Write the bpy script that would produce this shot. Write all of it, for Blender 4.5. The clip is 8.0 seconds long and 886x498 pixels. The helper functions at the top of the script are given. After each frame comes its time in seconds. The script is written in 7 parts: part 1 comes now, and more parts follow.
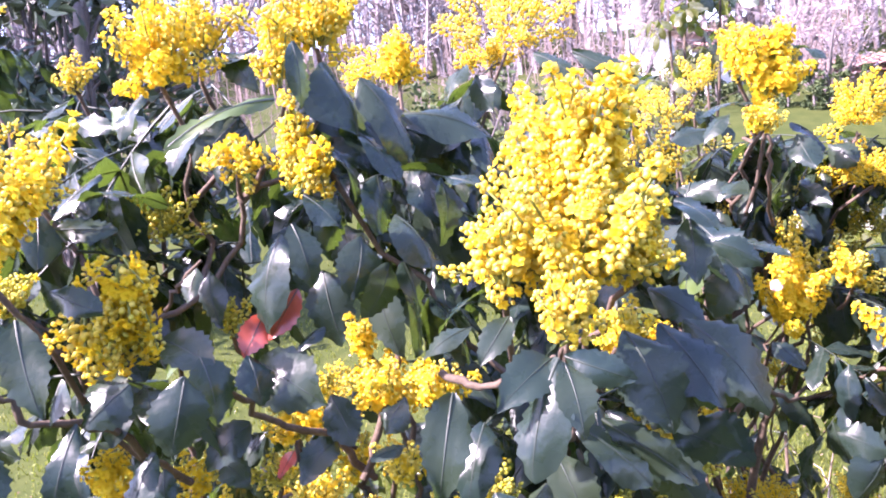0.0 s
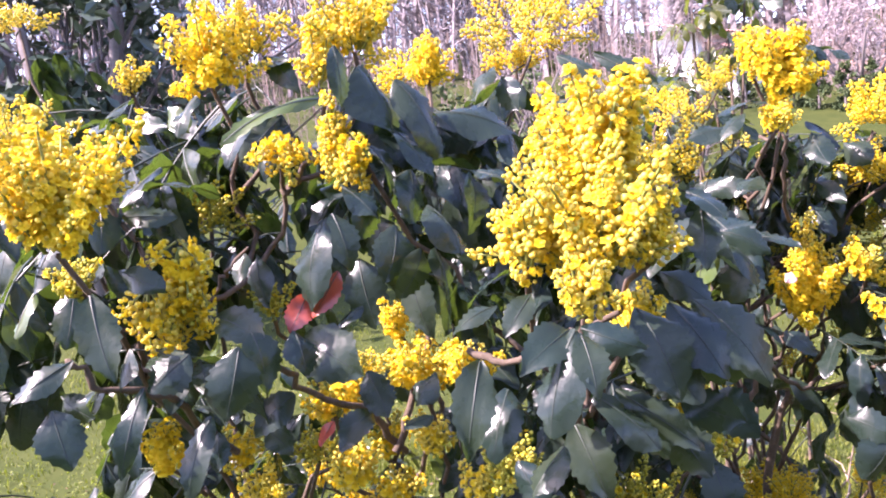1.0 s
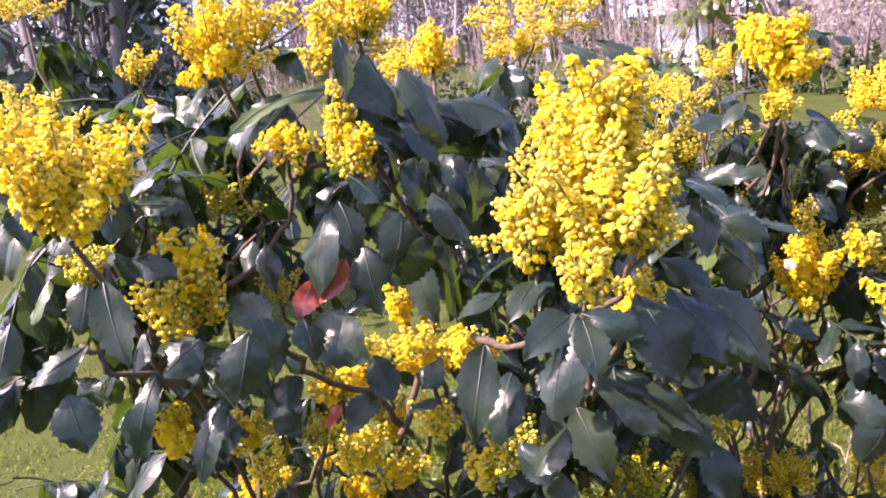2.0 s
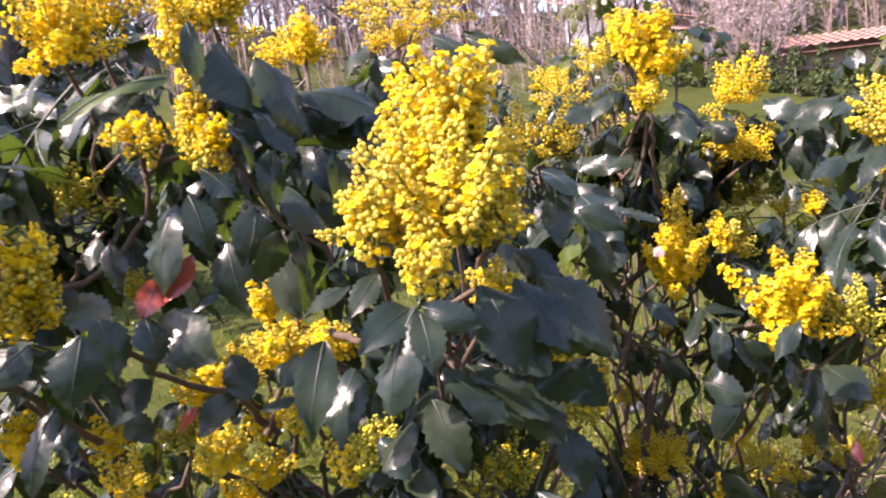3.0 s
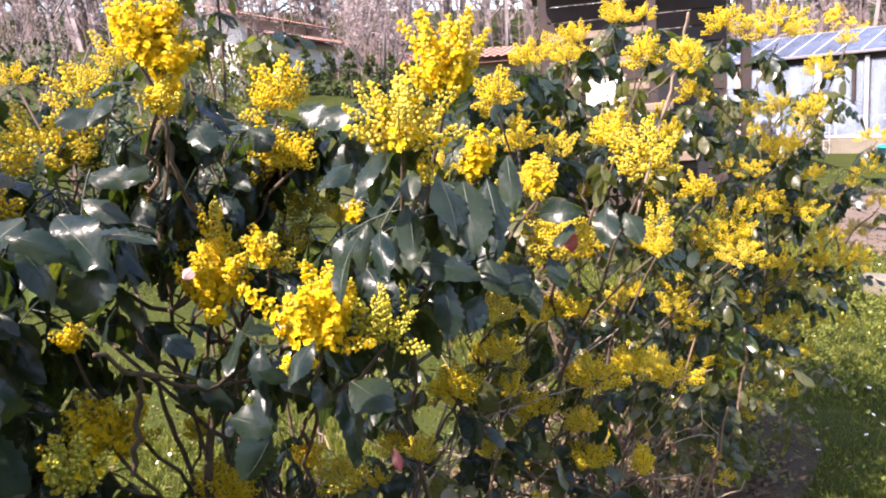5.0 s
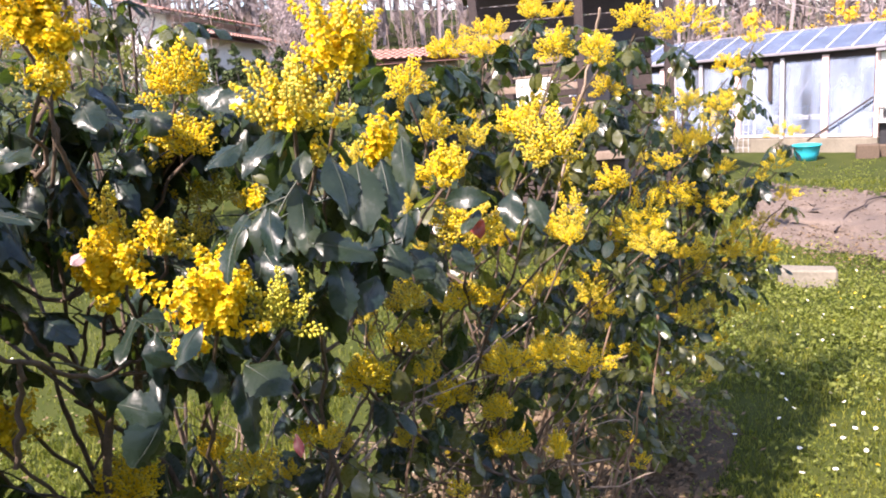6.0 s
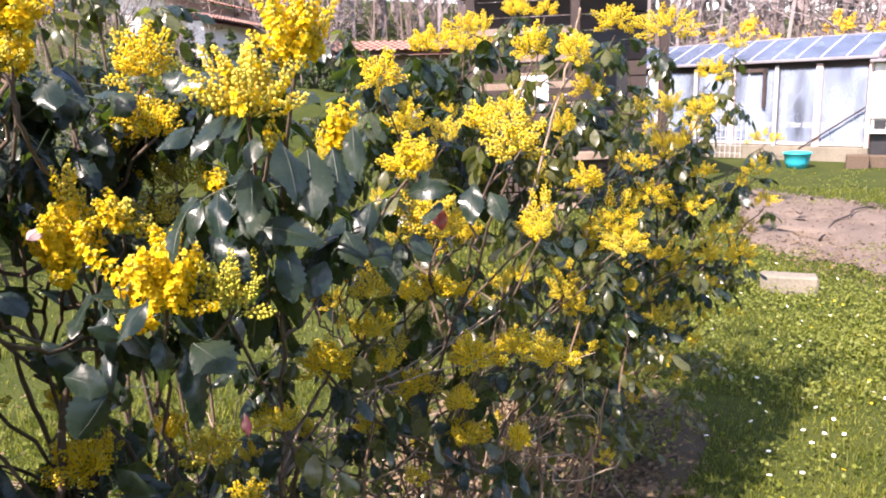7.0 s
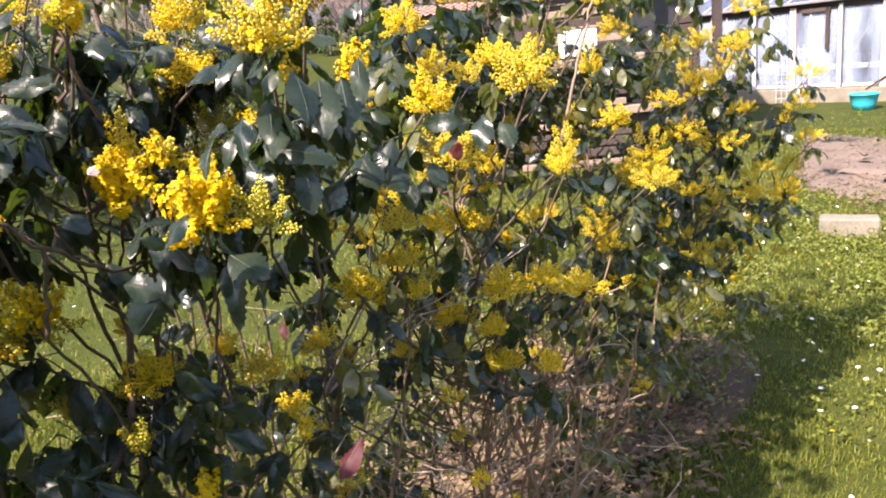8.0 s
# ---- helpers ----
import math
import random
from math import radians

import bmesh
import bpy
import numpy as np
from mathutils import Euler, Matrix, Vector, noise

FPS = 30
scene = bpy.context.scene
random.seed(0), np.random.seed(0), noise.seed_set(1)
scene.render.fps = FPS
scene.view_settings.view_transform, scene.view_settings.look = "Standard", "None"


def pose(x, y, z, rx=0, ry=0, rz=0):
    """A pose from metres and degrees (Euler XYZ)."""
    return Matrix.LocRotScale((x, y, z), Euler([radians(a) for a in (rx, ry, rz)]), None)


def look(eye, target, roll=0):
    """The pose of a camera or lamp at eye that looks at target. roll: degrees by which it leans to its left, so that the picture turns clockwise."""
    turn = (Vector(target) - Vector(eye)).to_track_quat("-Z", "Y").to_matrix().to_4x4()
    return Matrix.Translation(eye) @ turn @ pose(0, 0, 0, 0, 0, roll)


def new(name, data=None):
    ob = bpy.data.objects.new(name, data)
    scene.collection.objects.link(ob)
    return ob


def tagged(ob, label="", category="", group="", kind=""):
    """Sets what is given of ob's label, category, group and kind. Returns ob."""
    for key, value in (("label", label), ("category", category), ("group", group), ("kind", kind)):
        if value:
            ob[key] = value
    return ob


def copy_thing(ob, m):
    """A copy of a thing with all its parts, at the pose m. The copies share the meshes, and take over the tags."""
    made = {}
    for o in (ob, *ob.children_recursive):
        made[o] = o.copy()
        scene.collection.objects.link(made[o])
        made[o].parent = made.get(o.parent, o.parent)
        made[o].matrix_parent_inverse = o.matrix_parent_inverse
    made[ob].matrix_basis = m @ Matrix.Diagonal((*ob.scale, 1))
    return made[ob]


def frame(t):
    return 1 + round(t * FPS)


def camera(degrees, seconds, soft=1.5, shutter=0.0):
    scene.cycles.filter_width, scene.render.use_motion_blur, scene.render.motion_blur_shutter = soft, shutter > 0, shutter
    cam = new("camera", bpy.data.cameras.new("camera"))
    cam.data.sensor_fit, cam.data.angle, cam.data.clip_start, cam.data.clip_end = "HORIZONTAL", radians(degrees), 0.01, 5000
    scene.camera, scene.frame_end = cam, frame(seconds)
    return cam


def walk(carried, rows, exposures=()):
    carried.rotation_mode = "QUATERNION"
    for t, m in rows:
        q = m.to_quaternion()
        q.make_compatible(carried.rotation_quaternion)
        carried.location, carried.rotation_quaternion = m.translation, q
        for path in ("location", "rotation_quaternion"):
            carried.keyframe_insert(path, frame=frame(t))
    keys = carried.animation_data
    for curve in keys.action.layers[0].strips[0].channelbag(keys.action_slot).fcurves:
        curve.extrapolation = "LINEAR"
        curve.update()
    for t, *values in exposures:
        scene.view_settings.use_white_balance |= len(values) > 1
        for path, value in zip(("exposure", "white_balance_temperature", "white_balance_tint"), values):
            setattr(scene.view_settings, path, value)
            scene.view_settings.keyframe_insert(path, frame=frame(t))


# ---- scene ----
cam = camera(62.0, 8.0, soft=1.95, shutter=0.15)
PATH = [
    (0.0, look((0.0000, 0.0000, 1.5500), (0.0000, 1.9824, 1.2856), -6.32)),
    (0.5, look((-0.0025, -0.0331, 1.5502), (-0.0541, 1.9522, 1.3134), -6.83)),
    (1.0, look((-0.0031, -0.0429, 1.5453), (-0.0702, 1.9402, 1.2944), -6.28)),
    (1.2, look((-0.0130, -0.0410, 1.5490), (-0.1030, 1.9400, 1.3010), -6.30)),
    (2.3, look((0.0035, -0.0575, 1.5460), (-0.0510, 1.9190, 1.2480), -6.45)),
    (2.5, look((0.0102, -0.0587, 1.5433), (-0.0152, 1.9189, 1.2460), -6.45)),
    (3.0, look((0.0389, -0.0470, 1.5421), (0.1805, 1.9203, 1.2107), -6.42)),
    (3.5, look((0.0898, -0.0161, 1.5292), (0.5237, 1.8968, 1.1387), -6.18)),
    (4.0, look((0.1405, -0.0234, 1.5271), (0.8638, 1.7937, 1.1087), -6.33)),
    (4.5, look((0.1650, -0.0105, 1.5242), (1.0531, 1.7333, 1.1115), -5.49)),
    (5.0, look((0.1829, -0.0055, 1.5272), (1.1910, 1.6729, 1.1187), -5.21)),
    (5.2, look((0.1925, -0.0198, 1.5241), (1.2381, 1.6359, 1.1172), -5.48)),
    (6.3, look((0.2090, -0.0312, 1.5053), (1.3923, 1.5231, 1.0764), -3.75)),
    (6.5, look((0.2069, -0.0335, 1.5074), (1.4031, 1.5098, 1.0746), -3.00)),
    (7.0, look((0.2307, -0.0694, 1.5043), (1.3945, 1.4965, 1.0644), -2.55)),
    (7.5, look((0.2355, -0.1273, 1.4740), (1.3390, 1.4709, 0.9963), -1.68)),
    (8.0, look((0.2197, -0.1776, 1.4658), (1.2344, 1.4669, 0.9500), -6.19)),
]
EXPOSURES = [(0.0, 2.91, 6050, 46), (0.5, 2.72, 6150, 44), (1.0, 2.51, 6350, 42), (2.5, 2.14, 7050, 39), (3.5, 1.87, 7250, 34), (5.0, 1.84, 7000, 26), (6.5, 1.86, 6900, 25), (8.0, 1.95, 7300, 23)]
walk(cam, PATH, EXPOSURES)

# ---- light ----
SUN_FROM = Vector((-1.0, -0.22, 1.08)).normalized()
world = bpy.data.worlds.new("world")
scene.world = world
world.use_nodes = True
wn = world.node_tree
sky = wn.nodes.new("ShaderNodeTexSky")
sky.sky_type, sky.sun_disc = "NISHITA", False
sky.sun_elevation = math.asin(SUN_FROM.z)
sky.sun_rotation = math.atan2(SUN_FROM.x, SUN_FROM.y)
wn.links.new(sky.outputs[0], wn.nodes["Background"].inputs[0])
wn.nodes["Background"].inputs[1].default_value = 0.15
sun = new("sun", bpy.data.lights.new("sun", "SUN"))
sun.data.energy, sun.data.angle, sun.data.color = 3.95, radians(0.6), (1.0, 0.95, 0.86)
sun.matrix_world = look(SUN_FROM * 50, (0, 0, 0))


# ---- materials ----
def nodes_of(name):
    m = bpy.data.materials.new(name)
    m.use_nodes = True
    return m, m.node_tree, m.node_tree.nodes["Principled BSDF"]


def mat(name, a, b, scale=20.0, rough=0.6, spec=0.4, metal=0.0, bump=0.2, fine=8.0, coat=0.0, through_col=None, through_amount=0.0, rand=0.0, rand_col=None):
    """A surface of two mottled colours with fine grain, relief, and, if asked, light shining through it."""
    m, nt, p = nodes_of(name)
    n = nt.nodes
    tc = n.new("ShaderNodeTexCoord")
    big = n.new("ShaderNodeTexNoise")
    big.inputs["Scale"].default_value, big.inputs["Detail"].default_value = scale, 5
    small = n.new("ShaderNodeTexNoise")
    small.inputs["Scale"].default_value, small.inputs["Detail"].default_value = scale * fine, 3
    nt.links.new(tc.outputs["Object"], big.inputs["Vector"])
    nt.links.new(tc.outputs["Object"], small.inputs["Vector"])
    mix = n.new("ShaderNodeMix")
    mix.data_type = "RGBA"
    mix.inputs["A"].default_value, mix.inputs["B"].default_value = (*a, 1), (*b, 1)
    ramp = n.new("ShaderNodeMapRange")
    ramp.inputs["From Min"].default_value, ramp.inputs["From Max"].default_value = 0.3, 0.7
    add = n.new("ShaderNodeMath")
    add.operation = "MULTIPLY_ADD"
    add.inputs[1].default_value = 0.45
    nt.links.new(small.outputs["Fac"], add.inputs[0])
    scl = n.new("ShaderNodeMath")
    scl.operation = "MULTIPLY"
    scl.inputs[1].default_value = 0.55
    nt.links.new(big.outputs["Fac"], scl.inputs[0])
    nt.links.new(scl.outputs[0], add.inputs[2])
    nt.links.new(add.outputs[0], ramp.inputs["Value"])
    nt.links.new(ramp.outputs[0], mix.inputs["Factor"])
    col = mix.outputs["Result"]
    if rand:
        oi, geo = n.new("ShaderNodeObjectInfo"), n.new("ShaderNodeNewGeometry")
        s = n.new("ShaderNodeMath")
        s.operation = "ADD"
        nt.links.new(oi.outputs["Random"], s.inputs[0])
        nt.links.new(geo.outputs["Random Per Island"], s.inputs[1])
        f = n.new("ShaderNodeMath")
        f.operation = "FRACT"
        nt.links.new(s.outputs[0], f.inputs[0])
        r2 = n.new("ShaderNodeMath")
        r2.operation = "MULTIPLY"
        r2.inputs[1].default_value = rand
        nt.links.new(f.outputs[0], r2.inputs[0])
        mr = n.new("ShaderNodeMix")
        mr.data_type = "RGBA"
        mr.inputs["B"].default_value = (*rand_col, 1)
        nt.links.new(col, mr.inputs["A"])
        nt.links.new(r2.outputs[0], mr.inputs["Factor"])
        col = mr.outputs["Result"]
    nt.links.new(col, p.inputs["Base Color"])
    p.inputs["Roughness"].default_value = rough
    p.inputs["Specular IOR Level"].default_value = spec
    p.inputs["Metallic"].default_value = metal
    p.inputs["Coat Weight"].default_value = coat
    p.inputs["Coat Roughness"].default_value = 0.18
    if bump:
        bp = n.new("ShaderNodeBump")
        bp.inputs["Strength"].default_value, bp.inputs["Distance"].default_value = bump, 0.2 / (scale * fine)
        nt.links.new(small.outputs["Fac"], bp.inputs["Height"])
        nt.links.new(bp.outputs[0], p.inputs["Normal"])
    if through_col:
        t, ms = n.new("ShaderNodeBsdfTranslucent"), n.new("ShaderNodeMixShader")
        t.inputs["Color"].default_value = (*through_col, 1)
        ms.inputs[0].default_value = through_amount
        nt.links.new(p.outputs[0], ms.inputs[1])
        nt.links.new(t.outputs[0], ms.inputs[2])
        nt.links.new(ms.outputs[0], n["Material Output"].inputs["Surface"])
    return m


LEAF = mat("mahonia_leaf", (0.006, 0.014, 0.016), (0.014, 0.028, 0.023), 35, 0.35, 0.36, bump=0.4, fine=7, coat=0.0, through_col=(0.16, 0.27, 0.03), through_amount=0.14, rand=0.5, rand_col=(0.036, 0.048, 0.020))
# lighter olive leaf; sunshine on the outer shrubs is partly in the colour
LITOLIVE = mat("lit_olive_leaf", (0.042, 0.050, 0.018), (0.075, 0.080, 0.027), 35, 0.32, 0.55, bump=0.3, fine=10, coat=0.2, through_col=(0.28, 0.35, 0.04), through_amount=0.3, rand=0.5, rand_col=(0.13, 0.125, 0.045))


def patchy(m, lo, hi, scale):
    """Uneven gloss over a leaf: waxy and dull patches."""
    nt = m.node_tree
    n = nt.nodes.new("ShaderNodeTexNoise")
    n.inputs["Scale"].default_value, n.inputs["Detail"].default_value = scale, 4
    tc = nt.nodes.new("ShaderNodeTexCoord")
    r = nt.nodes.new("ShaderNodeMapRange")
    r.inputs["From Min"].default_value, r.inputs["From Max"].default_value = 0.35, 0.65
    r.inputs["To Min"].default_value, r.inputs["To Max"].default_value = lo, hi
    nt.links.new(tc.outputs["Object"], n.inputs["Vector"])
    nt.links.new(n.outputs["Fac"], r.inputs["Value"])
    nt.links.new(r.outputs[0], nt.nodes["Principled BSDF"].inputs["Roughness"])


patchy(LEAF, 0.18, 0.42, 70)
patchy(LITOLIVE, 0.18, 0.42, 70)
YOUNG = mat("young_leaf", (0.045, 0.075, 0.014), (0.07, 0.10, 0.02), 35, 0.32, 0.5, bump=0.25, coat=0.3, through_col=(0.28, 0.34, 0.03), through_amount=0.25)
RED = mat("red_leaf", (0.22, 0.035, 0.025), (0.34, 0.075, 0.05), 35, 0.35, 0.5, bump=0.25, coat=0.3, through_col=(0.7, 0.12, 0.06), through_amount=0.3)
CRIMSON = mat("crimson_leaf", (0.030, 0.005, 0.008), (0.07, 0.011, 0.017), 35, 0.6, 0.25, bump=0.25, through_col=(0.4, 0.03, 0.05), through_amount=0.06)
PINK = mat("pale_pink_leaf", (0.40, 0.24, 0.23), (0.52, 0.34, 0.32), 35, 0.4, 0.5, bump=0.2, coat=0.2)
BUD = mat("flower_bud", (0.64, 0.56, 0.11), (0.74, 0.67, 0.18), 300, 0.5, 0.35, bump=0.1, fine=3, through_col=(0.88, 0.74, 0.06), through_amount=0.46, rand=0.75, rand_col=(0.64, 0.49, 0.05))
OPEN = mat("open_flower", (0.76, 0.58, 0.016), (0.82, 0.66, 0.035), 300, 0.55, 0.3, bump=0.1, fine=3, through_col=(0.95, 0.73, 0.02), through_amount=0.42, rand=0.35, rand_col=(0.84, 0.56, 0.01))
GREENBUD = mat("green_bud", (0.46, 0.44, 0.06), (0.58, 0.53, 0.08), 300, 0.5, 0.35, bump=0.1, fine=3, through_col=(0.5, 0.52, 0.04), through_amount=0.3, rand=0.5, rand_col=(0.55, 0.46, 0.03))
STALK = mat("flower_stalk", (0.16, 0.20, 0.04), (0.24, 0.24, 0.05), 120, 0.5, 0.4)
RIBLEAF = mat("leaf_rib", (0.014, 0.025, 0.016), (0.030, 0.040, 0.024), 120, 0.45, 0.4)
BARK = mat("mahonia_bark", (0.060, 0.044, 0.032), (0.15, 0.108, 0.08), 60, 0.85, 0.2, bump=0.8, fine=5)
# paler copy of the bark, with the sun on these stems in its colour
LITSTEM = mat("lit_brown_stem", (0.12, 0.075, 0.048), (0.26, 0.17, 0.115), 60, 0.8, 0.25, bump=0.7, fine=5)
# dry wood, lightened further to put sunshine into the low twigs
TWIG = mat("lit_dry_twig", (0.23, 0.165, 0.12), (0.38, 0.29, 0.225), 60, 0.85, 0.2, bump=0.6, fine=5)
LAWN = mat("lawn_soil", (0.024, 0.038, 0.007), (0.060, 0.068, 0.017), 3.1, 0.95, 0.1, bump=1.0, fine=18)
GRASS = mat("grass_blade", (0.070, 0.100, 0.010), (0.250, 0.235, 0.030), 2.6, 0.55, 0.3, bump=0, through_col=(0.20, 0.26, 0.02), through_amount=0.3, rand=0.75, rand_col=(0.045, 0.060, 0.012))
SOIL = mat("bed_soil", (0.105, 0.08, 0.067), (0.175, 0.138, 0.115), 2.5, 0.95, 0.1, bump=1.0, fine=16)
LITTER = mat("leaf_litter", (0.10, 0.072, 0.045), (0.24, 0.175, 0.115), 8, 0.95, 0.1, bump=0.8, fine=8, rand=0.5, rand_col=(0.10, 0.06, 0.035))
STONE = mat("pale_stone", (0.14, 0.125, 0.10), (0.25, 0.22, 0.175), 6, 0.9, 0.2, bump=0.6)
EARTH = mat("trodden_earth", (0.050, 0.038, 0.026), (0.115, 0.088, 0.062), 7, 0.95, 0.1, bump=1.0, fine=9)
PETAL = mat("daisy_petal", (0.78, 0.78, 0.76), (0.86, 0.86, 0.84), 200, 0.6, 0.3, bump=0)
CENTRE = mat("daisy_centre", (0.80, 0.55, 0.02), (0.85, 0.62, 0.05), 200, 0.7, 0.2, bump=0)
TREEBARK = mat("tree_bark", (0.10, 0.085, 0.085), (0.20, 0.17, 0.16), 5, 0.9, 0.2, bump=0.8, fine=6)
FARBARK = mat("wood_bark", (0.20, 0.17, 0.18), (0.30, 0.26, 0.27), 3, 0.95, 0.1, bump=0.3, rand=0.5, rand_col=(0.36, 0.29, 0.29))
WEED = mat("weed_leaf", (0.10, 0.13, 0.018), (0.20, 0.21, 0.04), 4, 0.5, 0.35, bump=0, through_col=(0.3, 0.38, 0.03), through_amount=0.3, rand=0.5, rand_col=(0.10, 0.12, 0.02))
BRUSH = mat("brushwood_bark", (0.105, 0.08, 0.075), (0.18, 0.14, 0.13), 3, 0.95, 0.1, bump=0, rand=0.6, rand_col=(0.26, 0.19, 0.17))
BLOSSOM = mat("pink_blossom", (0.26, 0.21, 0.22), (0.40, 0.335, 0.345), 10, 0.8, 0.2, bump=0, through_col=(0.5, 0.42, 0.43), through_amount=0.25, rand=0.6, rand_col=(0.24, 0.18, 0.17))
CONIFER = mat("conifer_leaf", (0.025, 0.05, 0.018), (0.06, 0.09, 0.03), 12, 0.7, 0.3, bump=0.2, rand=0.5, rand_col=(0.09, 0.10, 0.03))
DARKLEAF = mat("evergreen_leaf", (0.02, 0.04, 0.03), (0.05, 0.075, 0.045), 12, 0.4, 0.5, bump=0.1, rand=0.5, rand_col=(0.09, 0.12, 0.06))
OLIVETREE = mat("olive_tree_leaf", (0.07, 0.085, 0.02), (0.13, 0.14, 0.035), 12, 0.5, 0.4, bump=0.1, through_col=(0.3, 0.34, 0.05), through_amount=0.3, rand=0.5, rand_col=(0.20, 0.19, 0.05))
FORSYTHIA = mat("forsythia_blossom", (0.62, 0.38, 0.02), (0.72, 0.46, 0.04), 10, 0.8, 0.2, bump=0, rand=0.4, rand_col=(0.45, 0.26, 0.03))
TILE = mat("clay_tile", (0.27, 0.155, 0.13), (0.38, 0.24, 0.21), 4, 0.85, 0.2, bump=0.4, rand=0.35, rand_col=(0.38, 0.15, 0.11))
PLASTER = mat("white_plaster", (0.70, 0.68, 0.66), (0.80, 0.78, 0.75), 1.5, 0.9, 0.2, bump=0.2, fine=20)
WALL = mat("brown_render", (0.14, 0.11, 0.09), (0.20, 0.16, 0.13), 2, 0.9, 0.2, bump=0.4, fine=20)
DARKWOOD = mat("dark_stained_wood", (0.028, 0.021, 0.022), (0.065, 0.046, 0.042), 5, 0.75, 0.3, bump=0.5, rand=0.4, rand_col=(0.09, 0.065, 0.055))
PALEWOOD = mat("weathered_wood", (0.17, 0.12, 0.09), (0.29, 0.22, 0.17), 6, 0.85, 0.2, bump=0.5, rand=0.3, rand_col=(0.26, 0.20, 0.16))
PINKPAINT = mat("faded_pink_paint", (0.58, 0.40, 0.37), (0.70, 0.53, 0.49), 4, 0.8, 0.25, bump=0.3)
WHITEPAINT = mat("white_paint", (0.44, 0.42, 0.44), (0.58, 0.56, 0.58), 3, 0.6, 0.35, bump=0.15)
GUTTER = mat("grey_gutter", (0.16, 0.15, 0.17), (0.26, 0.24, 0.26), 6, 0.5, 0.4, bump=0.2)
# black plastic; also painted shade in the hut's door and under the shed
BLACKFILL = mat("black_plastic_and_shade", (0.015, 0.015, 0.018), (0.035, 0.035, 0.04), 10, 0.5, 0.4, bump=0.1)
TEAL = mat("teal_plastic", (0.005, 0.36, 0.46), (0.015, 0.45, 0.55), 10, 0.35, 0.5, bump=0.05)
RIB = mat("aluminium_rib", (0.42, 0.43, 0.46), (0.55, 0.56, 0.60), 8, 0.4, 0.5, bump=0.1)


def pane_mat(name, tint, see):
    m, nt, p = nodes_of(name)
    p.inputs["Base Color"].default_value = (*tint, 1)
    p.inputs["Roughness"].default_value = 0.12
    tr, ms = nt.nodes.new("ShaderNodeBsdfTransparent"), nt.nodes.new("ShaderNodeMixShader")
    tr.inputs[0].default_value = (0.9, 0.94, 1.0, 1)
    # noise streaks put cloud reflections into the panes' tint and see-through
    tc, way, reflect, ramp = (nt.nodes.new("ShaderNode" + k) for k in ("TexCoord", "Mapping", "TexNoise", "MapRange"))
    way.inputs["Scale"].default_value = (1.0, 1.0, 0.35)
    reflect.inputs["Scale"].default_value, reflect.inputs["Detail"].default_value = 2.6, 4
    for k, v in (("From Min", 0.32), ("From Max", 0.68), ("To Min", see - 0.3), ("To Max", see + 0.3)):
        ramp.inputs[k].default_value = v
    nt.links.new(tc.outputs["Object"], way.inputs["Vector"])
    nt.links.new(way.outputs["Vector"], reflect.inputs["Vector"])
    nt.links.new(reflect.outputs["Fac"], ramp.inputs["Value"])
    nt.links.new(ramp.outputs["Result"], ms.inputs[0])
    nt.links.new(p.outputs[0], ms.inputs[1])
    nt.links.new(tr.outputs[0], ms.inputs[2])
    nt.links.new(ms.outputs[0], nt.nodes["Material Output"].inputs["Surface"])
    return m


GLASS = pane_mat("glass_with_painted_reflections", (0.30, 0.36, 0.48), 0.56)
ROOFGLASS = pane_mat("roof_glass", (0.11, 0.135, 0.20), 0.3)


# ---- shapes ----
def link(name, bm, materials, parent=None, label="", smooth=True):
    me = bpy.data.meshes.new(name)
    bm.to_mesh(me)
    bm.free()
    for m in materials if isinstance(materials, (list, tuple)) else [materials]:
        me.materials.append(m)
    if smooth:
        me.polygons.foreach_set("use_smooth", [True] * len(me.polygons))
    ob = new(name, me)
    if parent:
        ob.parent = parent
    if label:
        ob["label"] = label
    return ob


def part(name, bm, material, parent, label="", smooth=False):
    return link(name, bm, material, parent, label, smooth)


def share(name, mesh, parent, m, label=""):
    ob = new(name, mesh)
    ob.parent = parent
    ob.matrix_basis = m
    if label:
        ob["label"] = label
    return ob


def box(bm, x0, y0, z0, x1, y1, z1, bevel=0.0, m=None):
    r = bmesh.ops.create_cube(bm, size=1.0)["verts"]
    bmesh.ops.scale(bm, verts=r, vec=(x1 - x0, y1 - y0, z1 - z0))
    bmesh.ops.translate(bm, verts=r, vec=((x0 + x1) / 2, (y0 + y1) / 2, (z0 + z1) / 2))
    if bevel:
        es = list({e for v in r for e in v.link_edges})
        g = bmesh.ops.bevel(bm, geom=es, offset=bevel, segments=1, affect="EDGES")
        r = list({v for f in g["faces"] for v in f.verts} | {v for v in r if v.is_valid})
    if m:
        bmesh.ops.transform(bm, matrix=m, verts=[v for v in r if v.is_valid])


